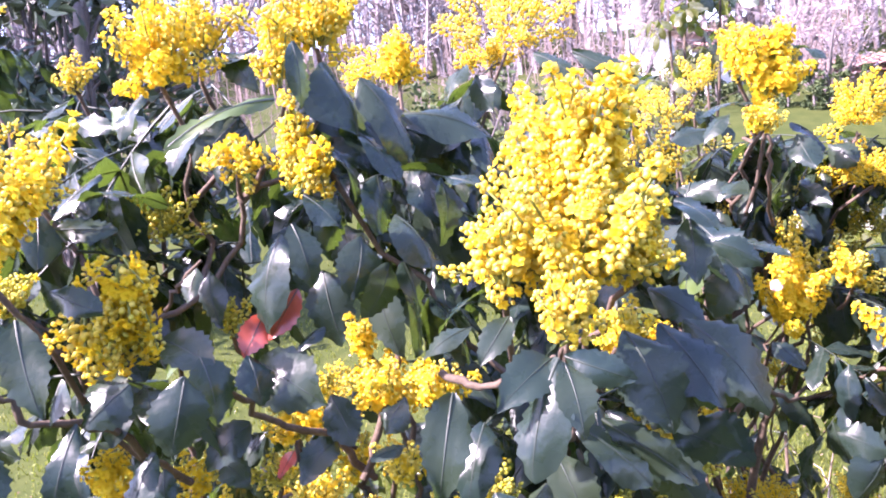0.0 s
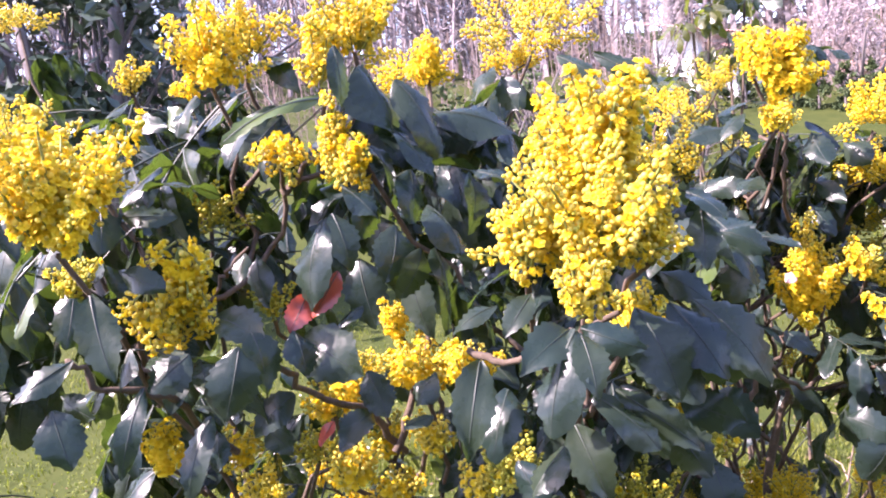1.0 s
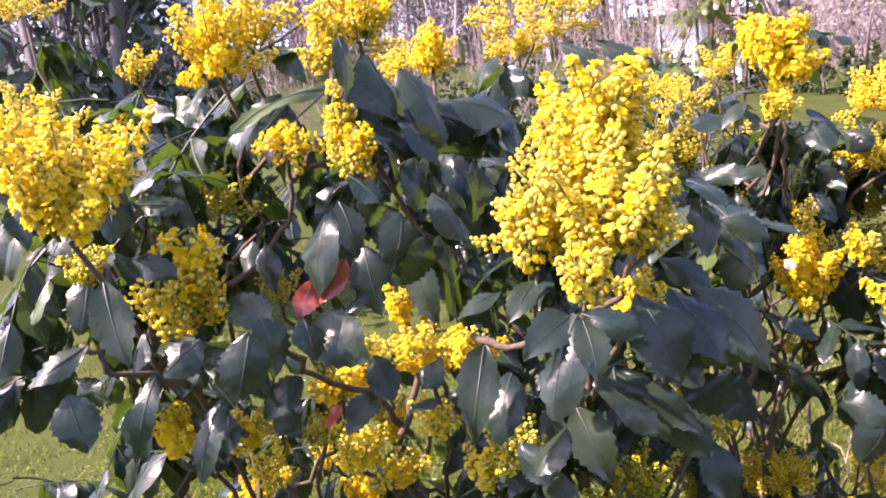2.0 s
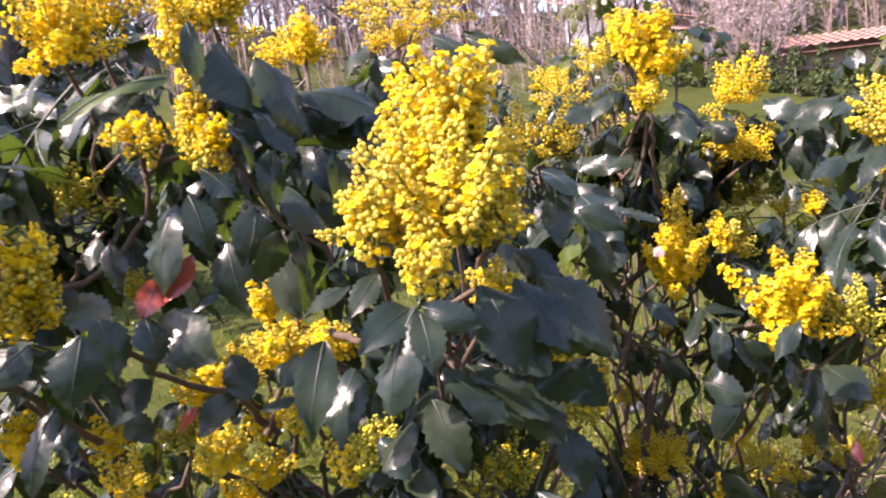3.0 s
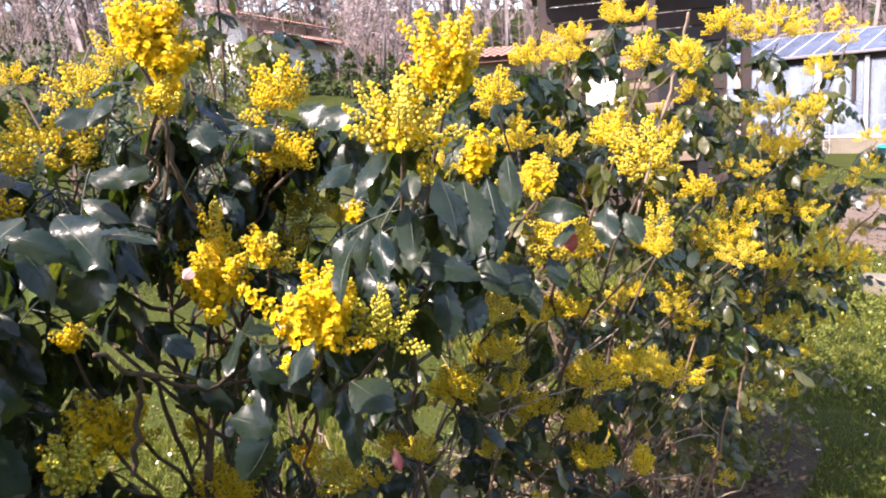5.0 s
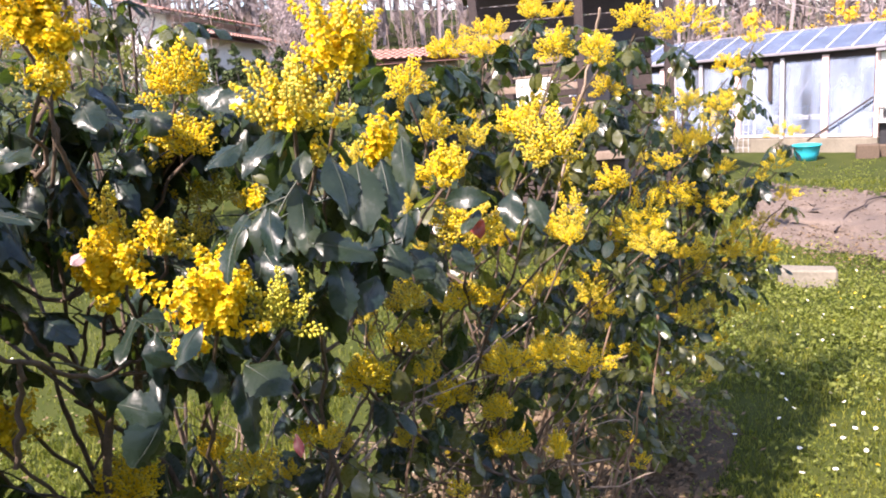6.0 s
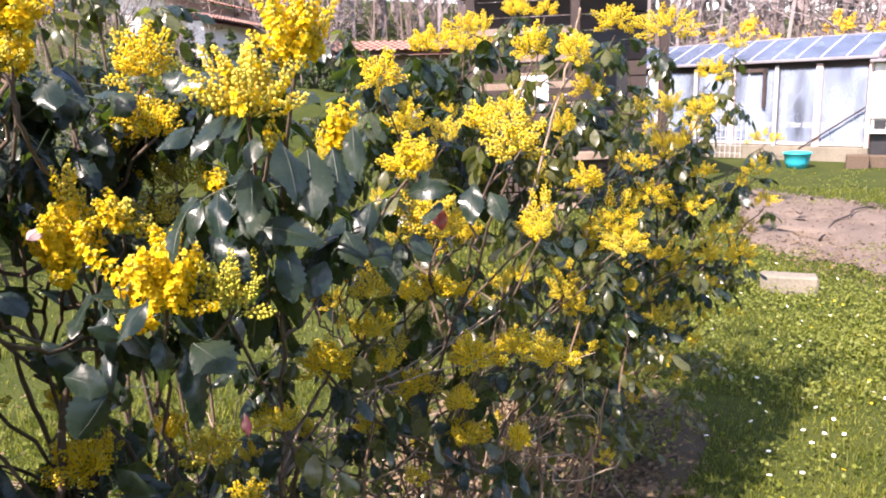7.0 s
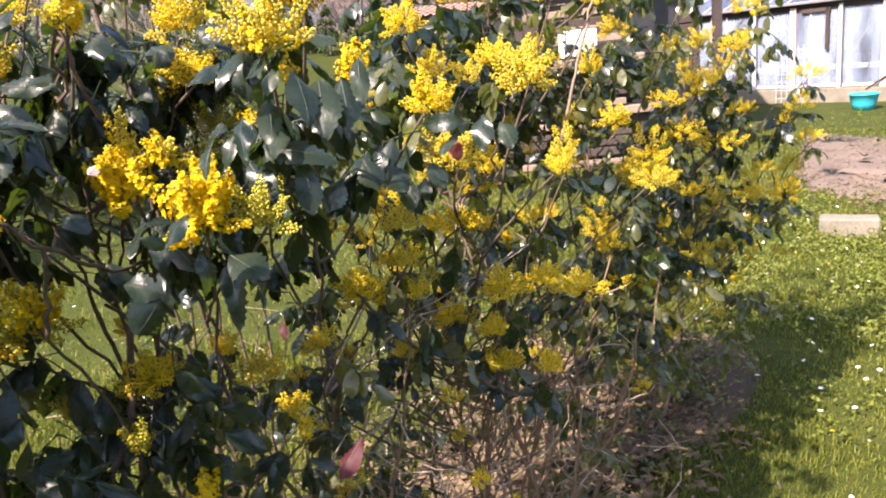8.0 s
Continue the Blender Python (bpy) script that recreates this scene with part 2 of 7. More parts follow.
def tube(bm, pts, radii, sides=6, mi=0):
    """A bent, tapered stem along the points."""
    prev = None
    n = len(pts)
    for i, p in enumerate(pts):
        d = (pts[min(i + 1, n - 1)] - pts[max(i - 1, 0)]).normalized()
        s = d.orthogonal().normalized() if prev is None else (side - d * side.dot(d)).normalized()
        side = s
        u = d.cross(s)
        ring = [bm.verts.new(p + radii[i] * (math.cos(2 * math.pi * k / sides) * s + math.sin(2 * math.pi * k / sides) * u)) for k in range(sides)]
        if prev:
            for k in range(sides):
                f = bm.faces.new((prev[k], prev[(k + 1) % sides], ring[(k + 1) % sides], ring[k]))
                f.material_index = mi
        prev = ring
    tip = bm.verts.new(pts[-1] + d * radii[-1])
    for k in range(sides):
        bm.faces.new((prev[k], prev[(k + 1) % sides], tip)).material_index = mi


def bend(a, b, sag, steps, rng, wob=0.0):
    """Points on a bowed way from a to b."""
    a, b = Vector(a), Vector(b)
    out = []
    for i in range(steps + 1):
        u = i / steps
        p = a.lerp(b, u) + Vector(sag) * (4 * u * (1 - u))
        if 0 < i < steps:
            p += Vector((rng.uniform(-wob, wob), rng.uniform(-wob, wob), rng.uniform(-wob, wob)))
        out.append(p)
    return out


def leaflet(bm, m, length, width, rng, rows=8, spines=True, droop=0.35, fold=0.35, mi=0, rib=True):
    """One leaflet from its stalk along +y: folded at the midrib, bowed down, with a wavy, spiny margin."""
    grid = []
    wave, ph = rng.uniform(0.045, 0.11), rng.uniform(0, 6.28)
    lop, twist = rng.uniform(-0.16, 0.16), rng.uniform(-0.5, 0.5)
    curl = rng.uniform(0.1, 0.75)
    if rng.random() < 0.45:
        fold, curl = -0.4 * fold, 0.6 * curl
    for i in range(rows + 1):
        u = i / rows
        w = max(0.0007, width * 0.5 * max(0.0, math.sin(math.pi * min(1.0, 0.02 + 0.98 * u) ** 0.92)) ** 0.86)
        line = []
        for k in (-1, -0.5, 0, 0.5, 1) if rows > 5 else (-1, 0, 1):
            tooth = spines and i % 2 and abs(k) == 1 and 1 < i < rows
            x = k * w * (1.13 if tooth else 0.97 if abs(k) == 1 and spines else 1.0) + lop * length * u * u * 0.6
            z = -droop * length * u * u + abs(k) * w * fold - k * k * w * curl + wave * length * math.sin(8 * u + ph + 2 * k) * abs(k) * 0.6 + k * w * twist * u
            if tooth:
                z += 0.012 * length
            y = length * (u - 0.18 * droop * u * u * u) + (0.022 * length if tooth else 0)
            line.append(bm.verts.new(m @ Vector((x, y, z))))
        grid.append((line, w, lop * length * u * u * 0.6, length * (u - 0.18 * droop * u * u * u), -droop * length * u * u))
    for i in range(rows):
        for k in range(len(grid[0][0]) - 1):
            bm.faces.new((grid[i][0][k], grid[i][0][k + 1], grid[i + 1][0][k + 1], grid[i + 1][0][k])).material_index = mi
    if rib:
        prev = None
        for _, w, x, y, z in grid:
            t = 0.0008 * length / 0.055 * (1.1 - y / length)
            cur = [bm.verts.new(m @ Vector((x + e, y, z + h))) for e, h in ((-t, 0.0), (0, t * 0.9 + 0.0002), (t, 0.0))]
            if prev:
                for e in (0, 1):
                    bm.faces.new((prev[e], prev[e + 1], cur[e + 1], cur[e])).material_index = 1
            prev = cur


def leaf_mesh(name, seed, pairs, length, material, rows=10, lw=0.46, ll=0.060):
    """A pinnate leaf: a rachis along +y with pairs of leaflets and one at the tip."""
    rng = random.Random(seed)
    bm = bmesh.new()
    sag = rng.uniform(0.18, 0.4)
    at = lambda u: Vector((0.03 * length * math.sin(3 * u), length * u, -sag * length * u * u))
    tube(bm, [at(i / 5) for i in range(6)], [0.0016 - 0.0001 * i * 2 for i in range(6)], 4 if rows > 5 else 3, 1)
    for i in range(pairs):
        u = 0.42 + 0.55 * i / max(1, pairs)
        for s in (-1, 1):
            size = ll * rng.uniform(0.8, 1.12) * (0.85 + 0.3 * math.sin(math.pi * (i + 1) / (pairs + 1)))
            turn = Matrix.Rotation(-s * radians(rng.uniform(48, 72)), 4, "Z") @ Matrix.Rotation(radians(rng.uniform(-62, -8)), 4, "X") @ Matrix.Rotation(radians(s * rng.uniform(-10, 35)), 4, "Y")
            leaflet(bm, Matrix.Translation(at(u)) @ turn, size, size * lw * rng.uniform(0.85, 1.15), rng, rows, True, rng.uniform(0.05, 0.6), rng.uniform(0.1, 0.6), 0, rows > 5)
    size = ll * rng.uniform(1.0, 1.2)
    leaflet(bm, Matrix.Translation(at(1)) @ Matrix.Rotation(radians(-30), 4, "X"), size, size * lw, rng, rows, True, rng.uniform(0.15, 0.45), rng.uniform(0.15, 0.4), 0, rows > 5)
    me = bpy.data.meshes.new(name)
    bm.to_mesh(me)
    bm.free()
    me.materials.append(material)
    me.materials.append(RIBLEAF)
    me.polygons.foreach_set("use_smooth", [True] * len(me.polygons))
    return me


LEAVES = [leaf_mesh("leaf", 10 + i, 2 + i % 3, 0.105 + 0.012 * (i % 4), LEAF, 8) for i in range(9)]
FARLEAVES = [leaf_mesh("leaf", 40 + i, 2 + i % 2, 0.095 + 0.012 * (i % 4), LEAF, 4, 0.56, 0.058) for i in range(6)]
LITOLIVELEAVES = [leaf_mesh("leaf", 80 + i, 2 + i % 2, 0.09 + 0.012 * (i % 4), LITOLIVE, 4, 0.56, 0.052) for i in range(6)]
YOUNGLEAVES = [leaf_mesh("leaf", 60 + i, 2, 0.09, YOUNG, 6) for i in range(3)]


def ball(bm, m, mi, fine):
    """A small round body; fine: 2 near, 1 farther off, 0 far."""
    if fine == 2:
        rings = [[bm.verts.new(m @ Vector((math.cos(a) * math.cos(k * math.pi / 4 + j), math.cos(a) * math.sin(k * math.pi / 4 + j), math.sin(a)))) for k in range(8)] for j, a in enumerate((-0.8, 0.0, 0.8))]
        lo, hi = bm.verts.new(m @ Vector((0, 0, -1))), bm.verts.new(m @ Vector((0, 0, 1)))
        for k in range(8):
            n = (k + 1) % 8
            for f in ((rings[0][k], rings[0][n], rings[1][n], rings[1][k]), (rings[1][k], rings[1][n], rings[2][n], rings[2][k]), (rings[0][n], rings[0][k], lo), (rings[2][k], rings[2][n], hi)):
                bm.faces.new(f).material_index = mi
        return
    if fine == 1:
        rings = []
        for a in (-0.62, 0.62):
            rings.append([bm.verts.new(m @ Vector((math.cos(a * 0.9) * math.cos(k * math.pi / 3 + a), math.cos(a * 0.9) * math.sin(k * math.pi / 3 + a), math.sin(a)))) for k in range(6)])
        lo, hi = bm.verts.new(m @ Vector((0, 0, -1))), bm.verts.new(m @ Vector((0, 0, 1)))
        for k in range(6):
            n = (k + 1) % 6
            for f in ((rings[0][k], rings[0][n], rings[1][n], rings[1][k]), (rings[0][n], rings[0][k], lo), (rings[1][k], rings[1][n], hi)):
                bm.faces.new(f).material_index = mi
        return
    else:
        v = [bm.verts.new(m @ Vector(c)) for c in ((0, 0, -1.05), (1.05, 0, 0), (0, 1.05, 0), (-1.05, 0, 0), (0, -1.05, 0), (0, 0, 1.05))]
        for a, b in ((1, 2), (2, 3), (3, 4), (4, 1)):
            bm.faces.new((v[a], v[b], v[5])).material_index = mi
            bm.faces.new((v[b], v[a], v[0])).material_index = mi


def blossom(bm, m, mi, rng, fine=2):
    """A small open flower: two whorls of cupped petals round a core."""
    for ring, (n, tilt, size) in enumerate(((6, 62, 1.25), (5, 25, 0.95))):
        for k in range(n):
            t = m @ Matrix.Rotation(2 * math.pi * k / n + ring * 0.5 + rng.uniform(-0.2, 0.2), 4, "Z") @ Matrix.Rotation(radians(tilt + rng.uniform(-12, 12)), 4, "X")
            s = size
            a, b, c, d, e = [bm.verts.new(t @ Vector(v) ) for v in ((0, 0, 0.1), (-0.5 * s, 0.05, 0.7 * s), (0.5 * s, 0.05, 0.7 * s), (0, 0.28, 0.75 * s), (0, -0.12, 1.25 * s))]
            for f in ((a, b, d), (a, d, c), (b, e, d), (d, e, c)) if fine == 2 else ((a, b, e), (a, e, c)):
                bm.faces.new(f).material_index = mi


def raceme_mesh(seed, length, openness, green, fine):
    """A spike of little round buds and flowers set close round a stalk along +z."""
    rng = random.Random(seed)
    bm = bmesh.new()
    bow = Vector((rng.uniform(-0.15, 0.15), rng.uniform(-0.15, 0.15), 0)) * length
    at = lambda u: Vector((0, 0, length * u)) + bow * u * u
    tube(bm, [at(i / 4) for i in range(5)], [0.0011, 0.001, 0.0009, 0.0008, 0.0006], 4, 3)
    n = int(length / (0.00105 if fine else 0.00125))
    for i in range(n):
        u = 0.12 + 0.9 * i / n
        a = i * 2.4 + rng.uniform(-0.4, 0.4)
        out = (0.0060 - 0.0030 * max(0, u - 0.35)) * rng.uniform(0.6, 1.35) * (0.55 if u > 0.93 else 1)
        d = Vector((math.cos(a) * out, math.sin(a) * out, rng.uniform(0.0, 0.003)))
        r = ((0.00190 if fine else 0.0023) - 0.0007 * max(0, u - 0.5)) * rng.uniform(0.8, 1.15)
        is_open = rng.random() < openness * (1.25 - 0.7 * u)
        turn = (d + Vector((0, 0, 0.004))).to_track_quat("Z", "Y").to_matrix().to_4x4()
        m = Matrix.Translation(at(u) + d) @ turn
        if is_open and fine:
            blossom(bm, m @ Matrix.Scale(r * 1.6, 4), 1, rng, fine)
            ball(bm, m @ Matrix.Translation((0, 0, r * 0.5)) @ Matrix.Scale(r * 0.6, 4), 1, 0)
        else:
            k = 1 if is_open else (2 if rng.random() < green + 0.35 * max(0, u - 0.6) else 0)
            ball(bm, m @ Matrix.Diagonal((r, r, r * 1.12, 1)), k, fine)
    me = bpy.data.meshes.new("raceme")
    bm.to_mesh(me)
    bm.free()
    for q in (BUD, OPEN, GREENBUD, STALK):
        me.materials.append(q)
    me.polygons.foreach_set("use_smooth", [True] * len(me.polygons))
    return me


LENGTHS = (0.034, 0.050, 0.068)
KINDS = {"bud": (0.16, 0.10), "mix": (0.48, 0.09), "open": (0.85, 0.06), "green": (0.06, 0.8)}
RACEMES = {(k, f): [[raceme_mesh(100 + 7 * j + 31 * i, l, *KINDS[k], f) for j in range(3 if f else 2)] for i, l in enumerate(LENGTHS)] for k in KINDS for f in (2, 1, 0)}


def rot_to(d, spin):
    return Vector(d).to_track_quat("Z", "Y").to_matrix().to_4x4() @ Matrix.Rotation(spin, 4, "Z")


def shrub_thing(x, y, label):
    ob = new("mahonia_shrub")
    ob.location = (x, y, 0)
    tagged(ob, label, "shrub", "flowering mahonia shrubs")
    return ob


def local(shrub, p):
    return Vector(p) - shrub.location


def cluster(shrub, at, width, height, kind="mix", n=9, fine=True, droop=False):
    """A flower head: racemes that spread from the tip of a stem; at is the head's middle."""
    rng = random.Random(round(at[0] * 1000) * 7 + round(at[1] * 1000) * 13 + round(at[2] * 1000))
    head = new("flower_cluster")
    head.parent = shrub
    head.location = local(shrub, at)
    sets = RACEMES[kind, fine]
    for i in range(n):
        a = i * 2.4 + rng.uniform(-0.5, 0.5)
        rr = math.sqrt((i + 0.5) / n)
        tip = Vector((math.cos(a) * rr * width * 0.5, math.sin(a) * rr * width * 0.42, height * (0.48 - 0.62 * rr * rr * rng.uniform(0.1, 1.5)))) * rng.uniform(0.76, 1.26)
        root = Vector((tip.x * 0.12, tip.y * 0.12, -0.42 * height + rng.uniform(0, 0.3) * height * (1 - rr)))
        if not fine:
            u = 1 - 1.55 * (i + 0.5) / n
            side = math.sqrt(1 - u * u)
            tip = Vector((math.cos(a) * side * width * 0.5, math.sin(a) * side * width * 0.46, u * height * 0.5)) * rng.uniform(0.7, 1.32)
            root = tip * 0.25 - Vector((0, 0, 0.012))
        if droop:
            tip.z, root.z = -tip.z, -root.z
        d = tip - root
        j = 0 if d.length < 0.042 or not fine else 1 if d.length < 0.060 else 2
        me = rng.choice(sets[j])
        s = min(1.25 if fine else 0.95, max(0.8 if fine else 0.6, d.length / LENGTHS[j] * (0.95 if fine else 0.9)))
        share("raceme", me, head, Matrix.Translation(tip - d.normalized() * LENGTHS[j] * s) @ rot_to(d, rng.uniform(0, 6.28)) @ Matrix.Scale(s, 4))
    return head


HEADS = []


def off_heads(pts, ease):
    """Whether a leaf hides no flower head from two points on the camera's path."""
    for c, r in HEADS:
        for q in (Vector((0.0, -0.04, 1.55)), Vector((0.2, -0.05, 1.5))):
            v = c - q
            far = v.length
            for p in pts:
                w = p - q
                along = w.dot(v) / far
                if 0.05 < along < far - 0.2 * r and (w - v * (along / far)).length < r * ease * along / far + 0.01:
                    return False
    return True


# gaps along the camera's lines of sight, so that the lawn shows through
VIEWGAPS = []
for near, far_end in (((0.277, 0.66, 1.259), (0.432, 1.08, 1.092)), ((0.321, 0.66, 1.223), (0.503, 1.08, 1.036)), ((0.294, 0.66, 1.316), (0.365, 1.08, 1.183)), ((0.341, 0.66, 1.320), (0.440, 1.08, 1.190))):
    VIEWGAPS += [(Vector(near).lerp(Vector(far_end), u), 0.030 + 0.018 * u) for u in (0, 0.29, 0.62, 1)]
EXTRA, COUNT = {}, {}


def whorl(shrub, at, n, size=1.0, far=False, lift=0.0, keep=lambda p: True, meshes=None, seed=0):
    """Leaves that spread all round from one node of a stem."""
    rng = random.Random(seed + round(at[0] * 1000) * 3 + round(at[1] * 1000) * 17 + round(at[2] * 1000) * 5)
    a0 = rng.uniform(0, 6.28)
    for i in range(n):
        a = a0 + i * 2.4 + rng.uniform(-0.3, 0.3)
        s = size * rng.uniform(0.75, 1.15)
        m = Matrix.Translation(Vector(at) + Vector((0, 0, rng.uniform(-0.02, 0.01)))) @ Matrix.Rotation(a, 4, "Z") @ Matrix.Rotation(radians(rng.uniform(-40, 30) + lift), 4, "X") @ Matrix.Rotation(radians(rng.uniform(-30, 30)), 4, "Y") @ Matrix.Scale(s, 4)
        pts = [m @ Vector(v) for v in ((0, 0.08, -0.02), (0, 0.13, -0.04), (0, 0.17, -0.07))]
        if not far:
            pts += [m @ Vector(v) for v in ((0.035, 0.08, -0.03), (-0.035, 0.08, -0.03), (0.035, 0.13, -0.06), (-0.035, 0.13, -0.06))]
        me = rng.choice(meshes or (FARLEAVES if far else LEAVES))
        if keep(pts[1]) and keep(pts[2]) and off_heads(pts, 0.5 if far else 0.85) and not any((p - c).length < r for c, r in VIEWGAPS for p in pts):
            m = Matrix.Translation(-shrub.location) @ m
            COUNT[shrub.name] = COUNT.get(shrub.name, 0) + 1
            if COUNT[shrub.name] > 300:
                EXTRA.setdefault((shrub.name, me.materials[0].name), []).append((me, m))
            else:
                share("leaf", me, shrub, m)


def joined_leaves(shrub):
    """The rest of a shrub's leaves as one mesh."""
    for material in (LEAF, LITOLIVE, YOUNG):
        join(shrub, material)


def join(shrub, material):
    co, loops, counts, mats, base = [], [], [], [], 0
    for me, m in EXTRA.get((shrub.name, material.name), ()):
        n = len(me.vertices)
        v = np.empty(n * 3, np.float32)
        me.vertices.foreach_get("co", v)
        r = np.array(m.to_3x3())
        co.append(v.reshape(-1, 3) @ r.T + np.array(m.translation))
        li = np.empty(len(me.loops), np.int32)
        me.loops.foreach_get("vertex_index", li)
        loops.append(li + base)
        c = np.empty(len(me.polygons), np.int32)
        me.polygons.foreach_get("loop_total", c)
        counts.append(c)
        k = np.empty(len(me.polygons), np.int32)
        me.polygons.foreach_get("material_index", k)
        mats.append(k)
        base += n
    if not co:
        return
    co, loops, counts, mats = np.concatenate(co), np.concatenate(loops), np.concatenate(counts), np.concatenate(mats)
    me = bpy.data.meshes.new("foliage")
    me.vertices.add(len(co))
    me.vertices.foreach_set("co", co.astype(np.float32).ravel())
    me.loops.add(len(loops))
    me.loops.foreach_set("vertex_index", loops)
    me.polygons.add(len(counts))
    me.polygons.foreach_set("loop_start", np.r_[0, np.cumsum(counts)[:-1]].astype(np.int32))
    me.polygons.foreach_set("material_index", mats)
    me.polygons.foreach_set("use_smooth", np.ones(len(counts), bool))
    me.update(calc_edges=True)
    me.materials.append(material)
    me.materials.append(RIBLEAF)
    ob = new("foliage", me)
    ob.parent = shrub
    tagged(ob, kind="stuff")


def single(shrub, base, tip, width, facing, droop=0.2, fold=0.3, material=None, label="", rows=16):
    """One large leaflet between two points, its upper side turned to the way given."""
    base, tip = Vector(base), Vector(tip)
    rng = random.Random(round(base.x * 5000) + round(tip.z * 7000))
    y = (tip - base).normalized()
    z = (Vector(facing) - y * y.dot(Vector(facing))).normalized()
    x = y.cross(z)
    m = Matrix((x, y, z)).transposed().to_4x4()
    length = (tip - base).length
    droop *= rng.uniform(0.6, 2.2)
    m.translation = local(shrub, base)
    bm = bmesh.new()
    lift = Matrix.Rotation(math.atan(droop), 4, "X")
    leaflet(bm, m @ lift, length * 1.02, width * 0.94, rng, rows, True, droop, fold)
    ob = link("leaflet", bm, [material or LEAF, RIBLEAF], shrub, label)
    return ob


def stem(shrub, a, b, r0, r1, sag=(0, 0, 0), wob=0.012, material=None, steps=8, name="stem"):
    rng = random.Random(round(b[0] * 3000) + round(b[2] * 5000))
    bm = bmesh.new()
    pts = [local(shrub, p) for p in bend(a, b, sag, steps, rng, wob)]
    tube(bm, pts, [r0 + (r1 - r0) * i / steps for i in range(steps + 1)], 7)
    return link(name, bm, material or BARK, shrub)


# ---- ground ----
def smooth_step(a, b, v):
    u = min(1, max(0, (v - a) / (b - a)))
    return u * u * (3 - 2 * u)


def ground_z(x, y):
    """The lawn is level round the shrubs and rises to a wooded slope behind."""
    v = y - 0.25 * x
    far = math.hypot(x, y)
    hill = 1.9 * smooth_step(8, 17, v) + 0.13 * max(0, v - 17) + 0.05 * max(0, far - 22)
    return min(hill, 14) + 0.03 * noise.noise((x * 0.7, y * 0.7, 3.0)) * smooth_step(1.0, 4.0, far)


def sheet(name, xs, ys, zf):
    verts = [(x, y, zf(x, y)) for y in ys for x in xs]
    w = len(xs)
    faces = [(j * w + i, j * w + i + 1, (j + 1) * w + i + 1, (j + 1) * w + i) for j in range(len(ys) - 1) for i in range(w - 1)]
    me = bpy.data.meshes.new(name)
    me.from_pydata(verts, [], faces)
    me.polygons.foreach_set("use_smooth", [True] * len(faces))
    return new(name, me)


steps = [s * v for v in (400, 200, 110, 70, 50, 40, 32, 26) for s in (-1,)] + [-22 + 0.5 * i for i in range(100)] + [30, 34, 40, 50, 70, 110, 200, 400]
ground = sheet("ground", sorted(set(steps)), sorted(set(steps)), ground_z)
ground.data.materials.append(LAWN)
tagged(ground, "spring lawn of short patchy grass rising to a slope", "lawn", kind="structure")


def blades(name, n, region, lo, hi, seed, material, wide=0.0022):
    """Blades of grass in one mesh, over a region given by a function that draws a place."""
    rng = random.Random(seed)
    verts, faces = [], []
    for _ in range(n):
        x, y = region(rng)
        far = max(1.0, math.hypot(x, y) / 2.5)
        h, a, w = rng.uniform(lo, hi) * (0.35 + 0.9 * abs(noise.noise((x * 1.3, y * 1.3, 0))) + 0.9 * max(0, noise.noise((x * 4, y * 4, 7)))), rng.uniform(0, 6.28), wide * far ** 0.7
        z = ground_z(x, y) - 0.004
        lean = rng.uniform(0.2, 1.0) * h
        c, s = math.cos(a), math.sin(a)
        k = len(verts)
        verts += [(x - s * w, y + c * w, z), (x + s * w, y - c * w, z), (x + c * lean * 0.4 - s * w * 0.7, y + s * lean * 0.4 + c * w * 0.7, z + h * 0.65), (x + c * lean * 0.4 + s * w * 0.7, y + s * lean * 0.4 - c * w * 0.7, z + h * 0.65), (x + c * lean, y + s * lean, z + h * 0.95)]
        faces += [(k, k + 1, k + 3, k + 2), (k + 2, k + 3, k + 4)]
    me = bpy.data.meshes.new(name)
    me.from_pydata(verts, [], faces)
    me.materials.append(material)
    return new(name, me)


def bed_point(u, v):
    """A place on the garden bed: u along it, v from the near edge to the far one."""
    a, b = Vector((6.15 - 0.95 * u, 3.5 - 4.0 * u)), Vector((9.0 - 1.0 * u, 5.2 - 5.2 * u))
    p = a.lerp(b, v)
    return p.x, p.y


def on_bed(x, y):
    """Whether a place lies on the bare soil of the bed."""
    w = 0.18 * noise.noise((x * 1.5, y * 1.5, 0))
    return -2 < y < 3.3 + 0.62 * (x - 6.0) + w and 5.35 + 0.25 * y + w < x < 8.15 + 0.2 * y + w


def lawn_right(rng):
    while True:
        d, a = 1.0 + 9.5 * rng.random() ** 1.6, radians(rng.uniform(8, 62))
        x, y = 0.2 + d * math.cos(a), d * math.sin(a)
        if not on_bed(x, y) and not (x < 2.4 and y > 0.45 * x + 0.5) and not (math.hypot((x - 2.5) / 0.55, (y - 1.75 - 0.4 * (x - 2.5)) / 0.24) < 1 and rng.random() < 0.7):
            return x, y


def lawn_left(rng):
    d, a = 1.4 + 9 * rng.random() ** 1.5, radians(rng.uniform(42, 135))
    return d * math.cos(a), d * math.sin(a)


grass = blades("grass", 95000, lawn_right, 0.02, 0.07, 1, GRASS, 0.0022)
tagged(grass, "short sunlit lawn grass in tufts", "grass", kind="stuff")
def lawn_near(rng):
    while True:
        d, a = 7.0 * rng.random() ** 0.8, rng.uniform(0, 6.28)
        x, y = 0.5 + d * math.cos(a), 0.3 + d * math.sin(a)
        if y < 0.45 + 0.12 * x or x < -0.8:
            return x, y


grass = blades("grass", 12000, lawn_near, 0.02, 0.075, 3, GRASS, 0.003)
tagged(grass, "short lawn grass before the shrubs", "grass", kind="stuff")
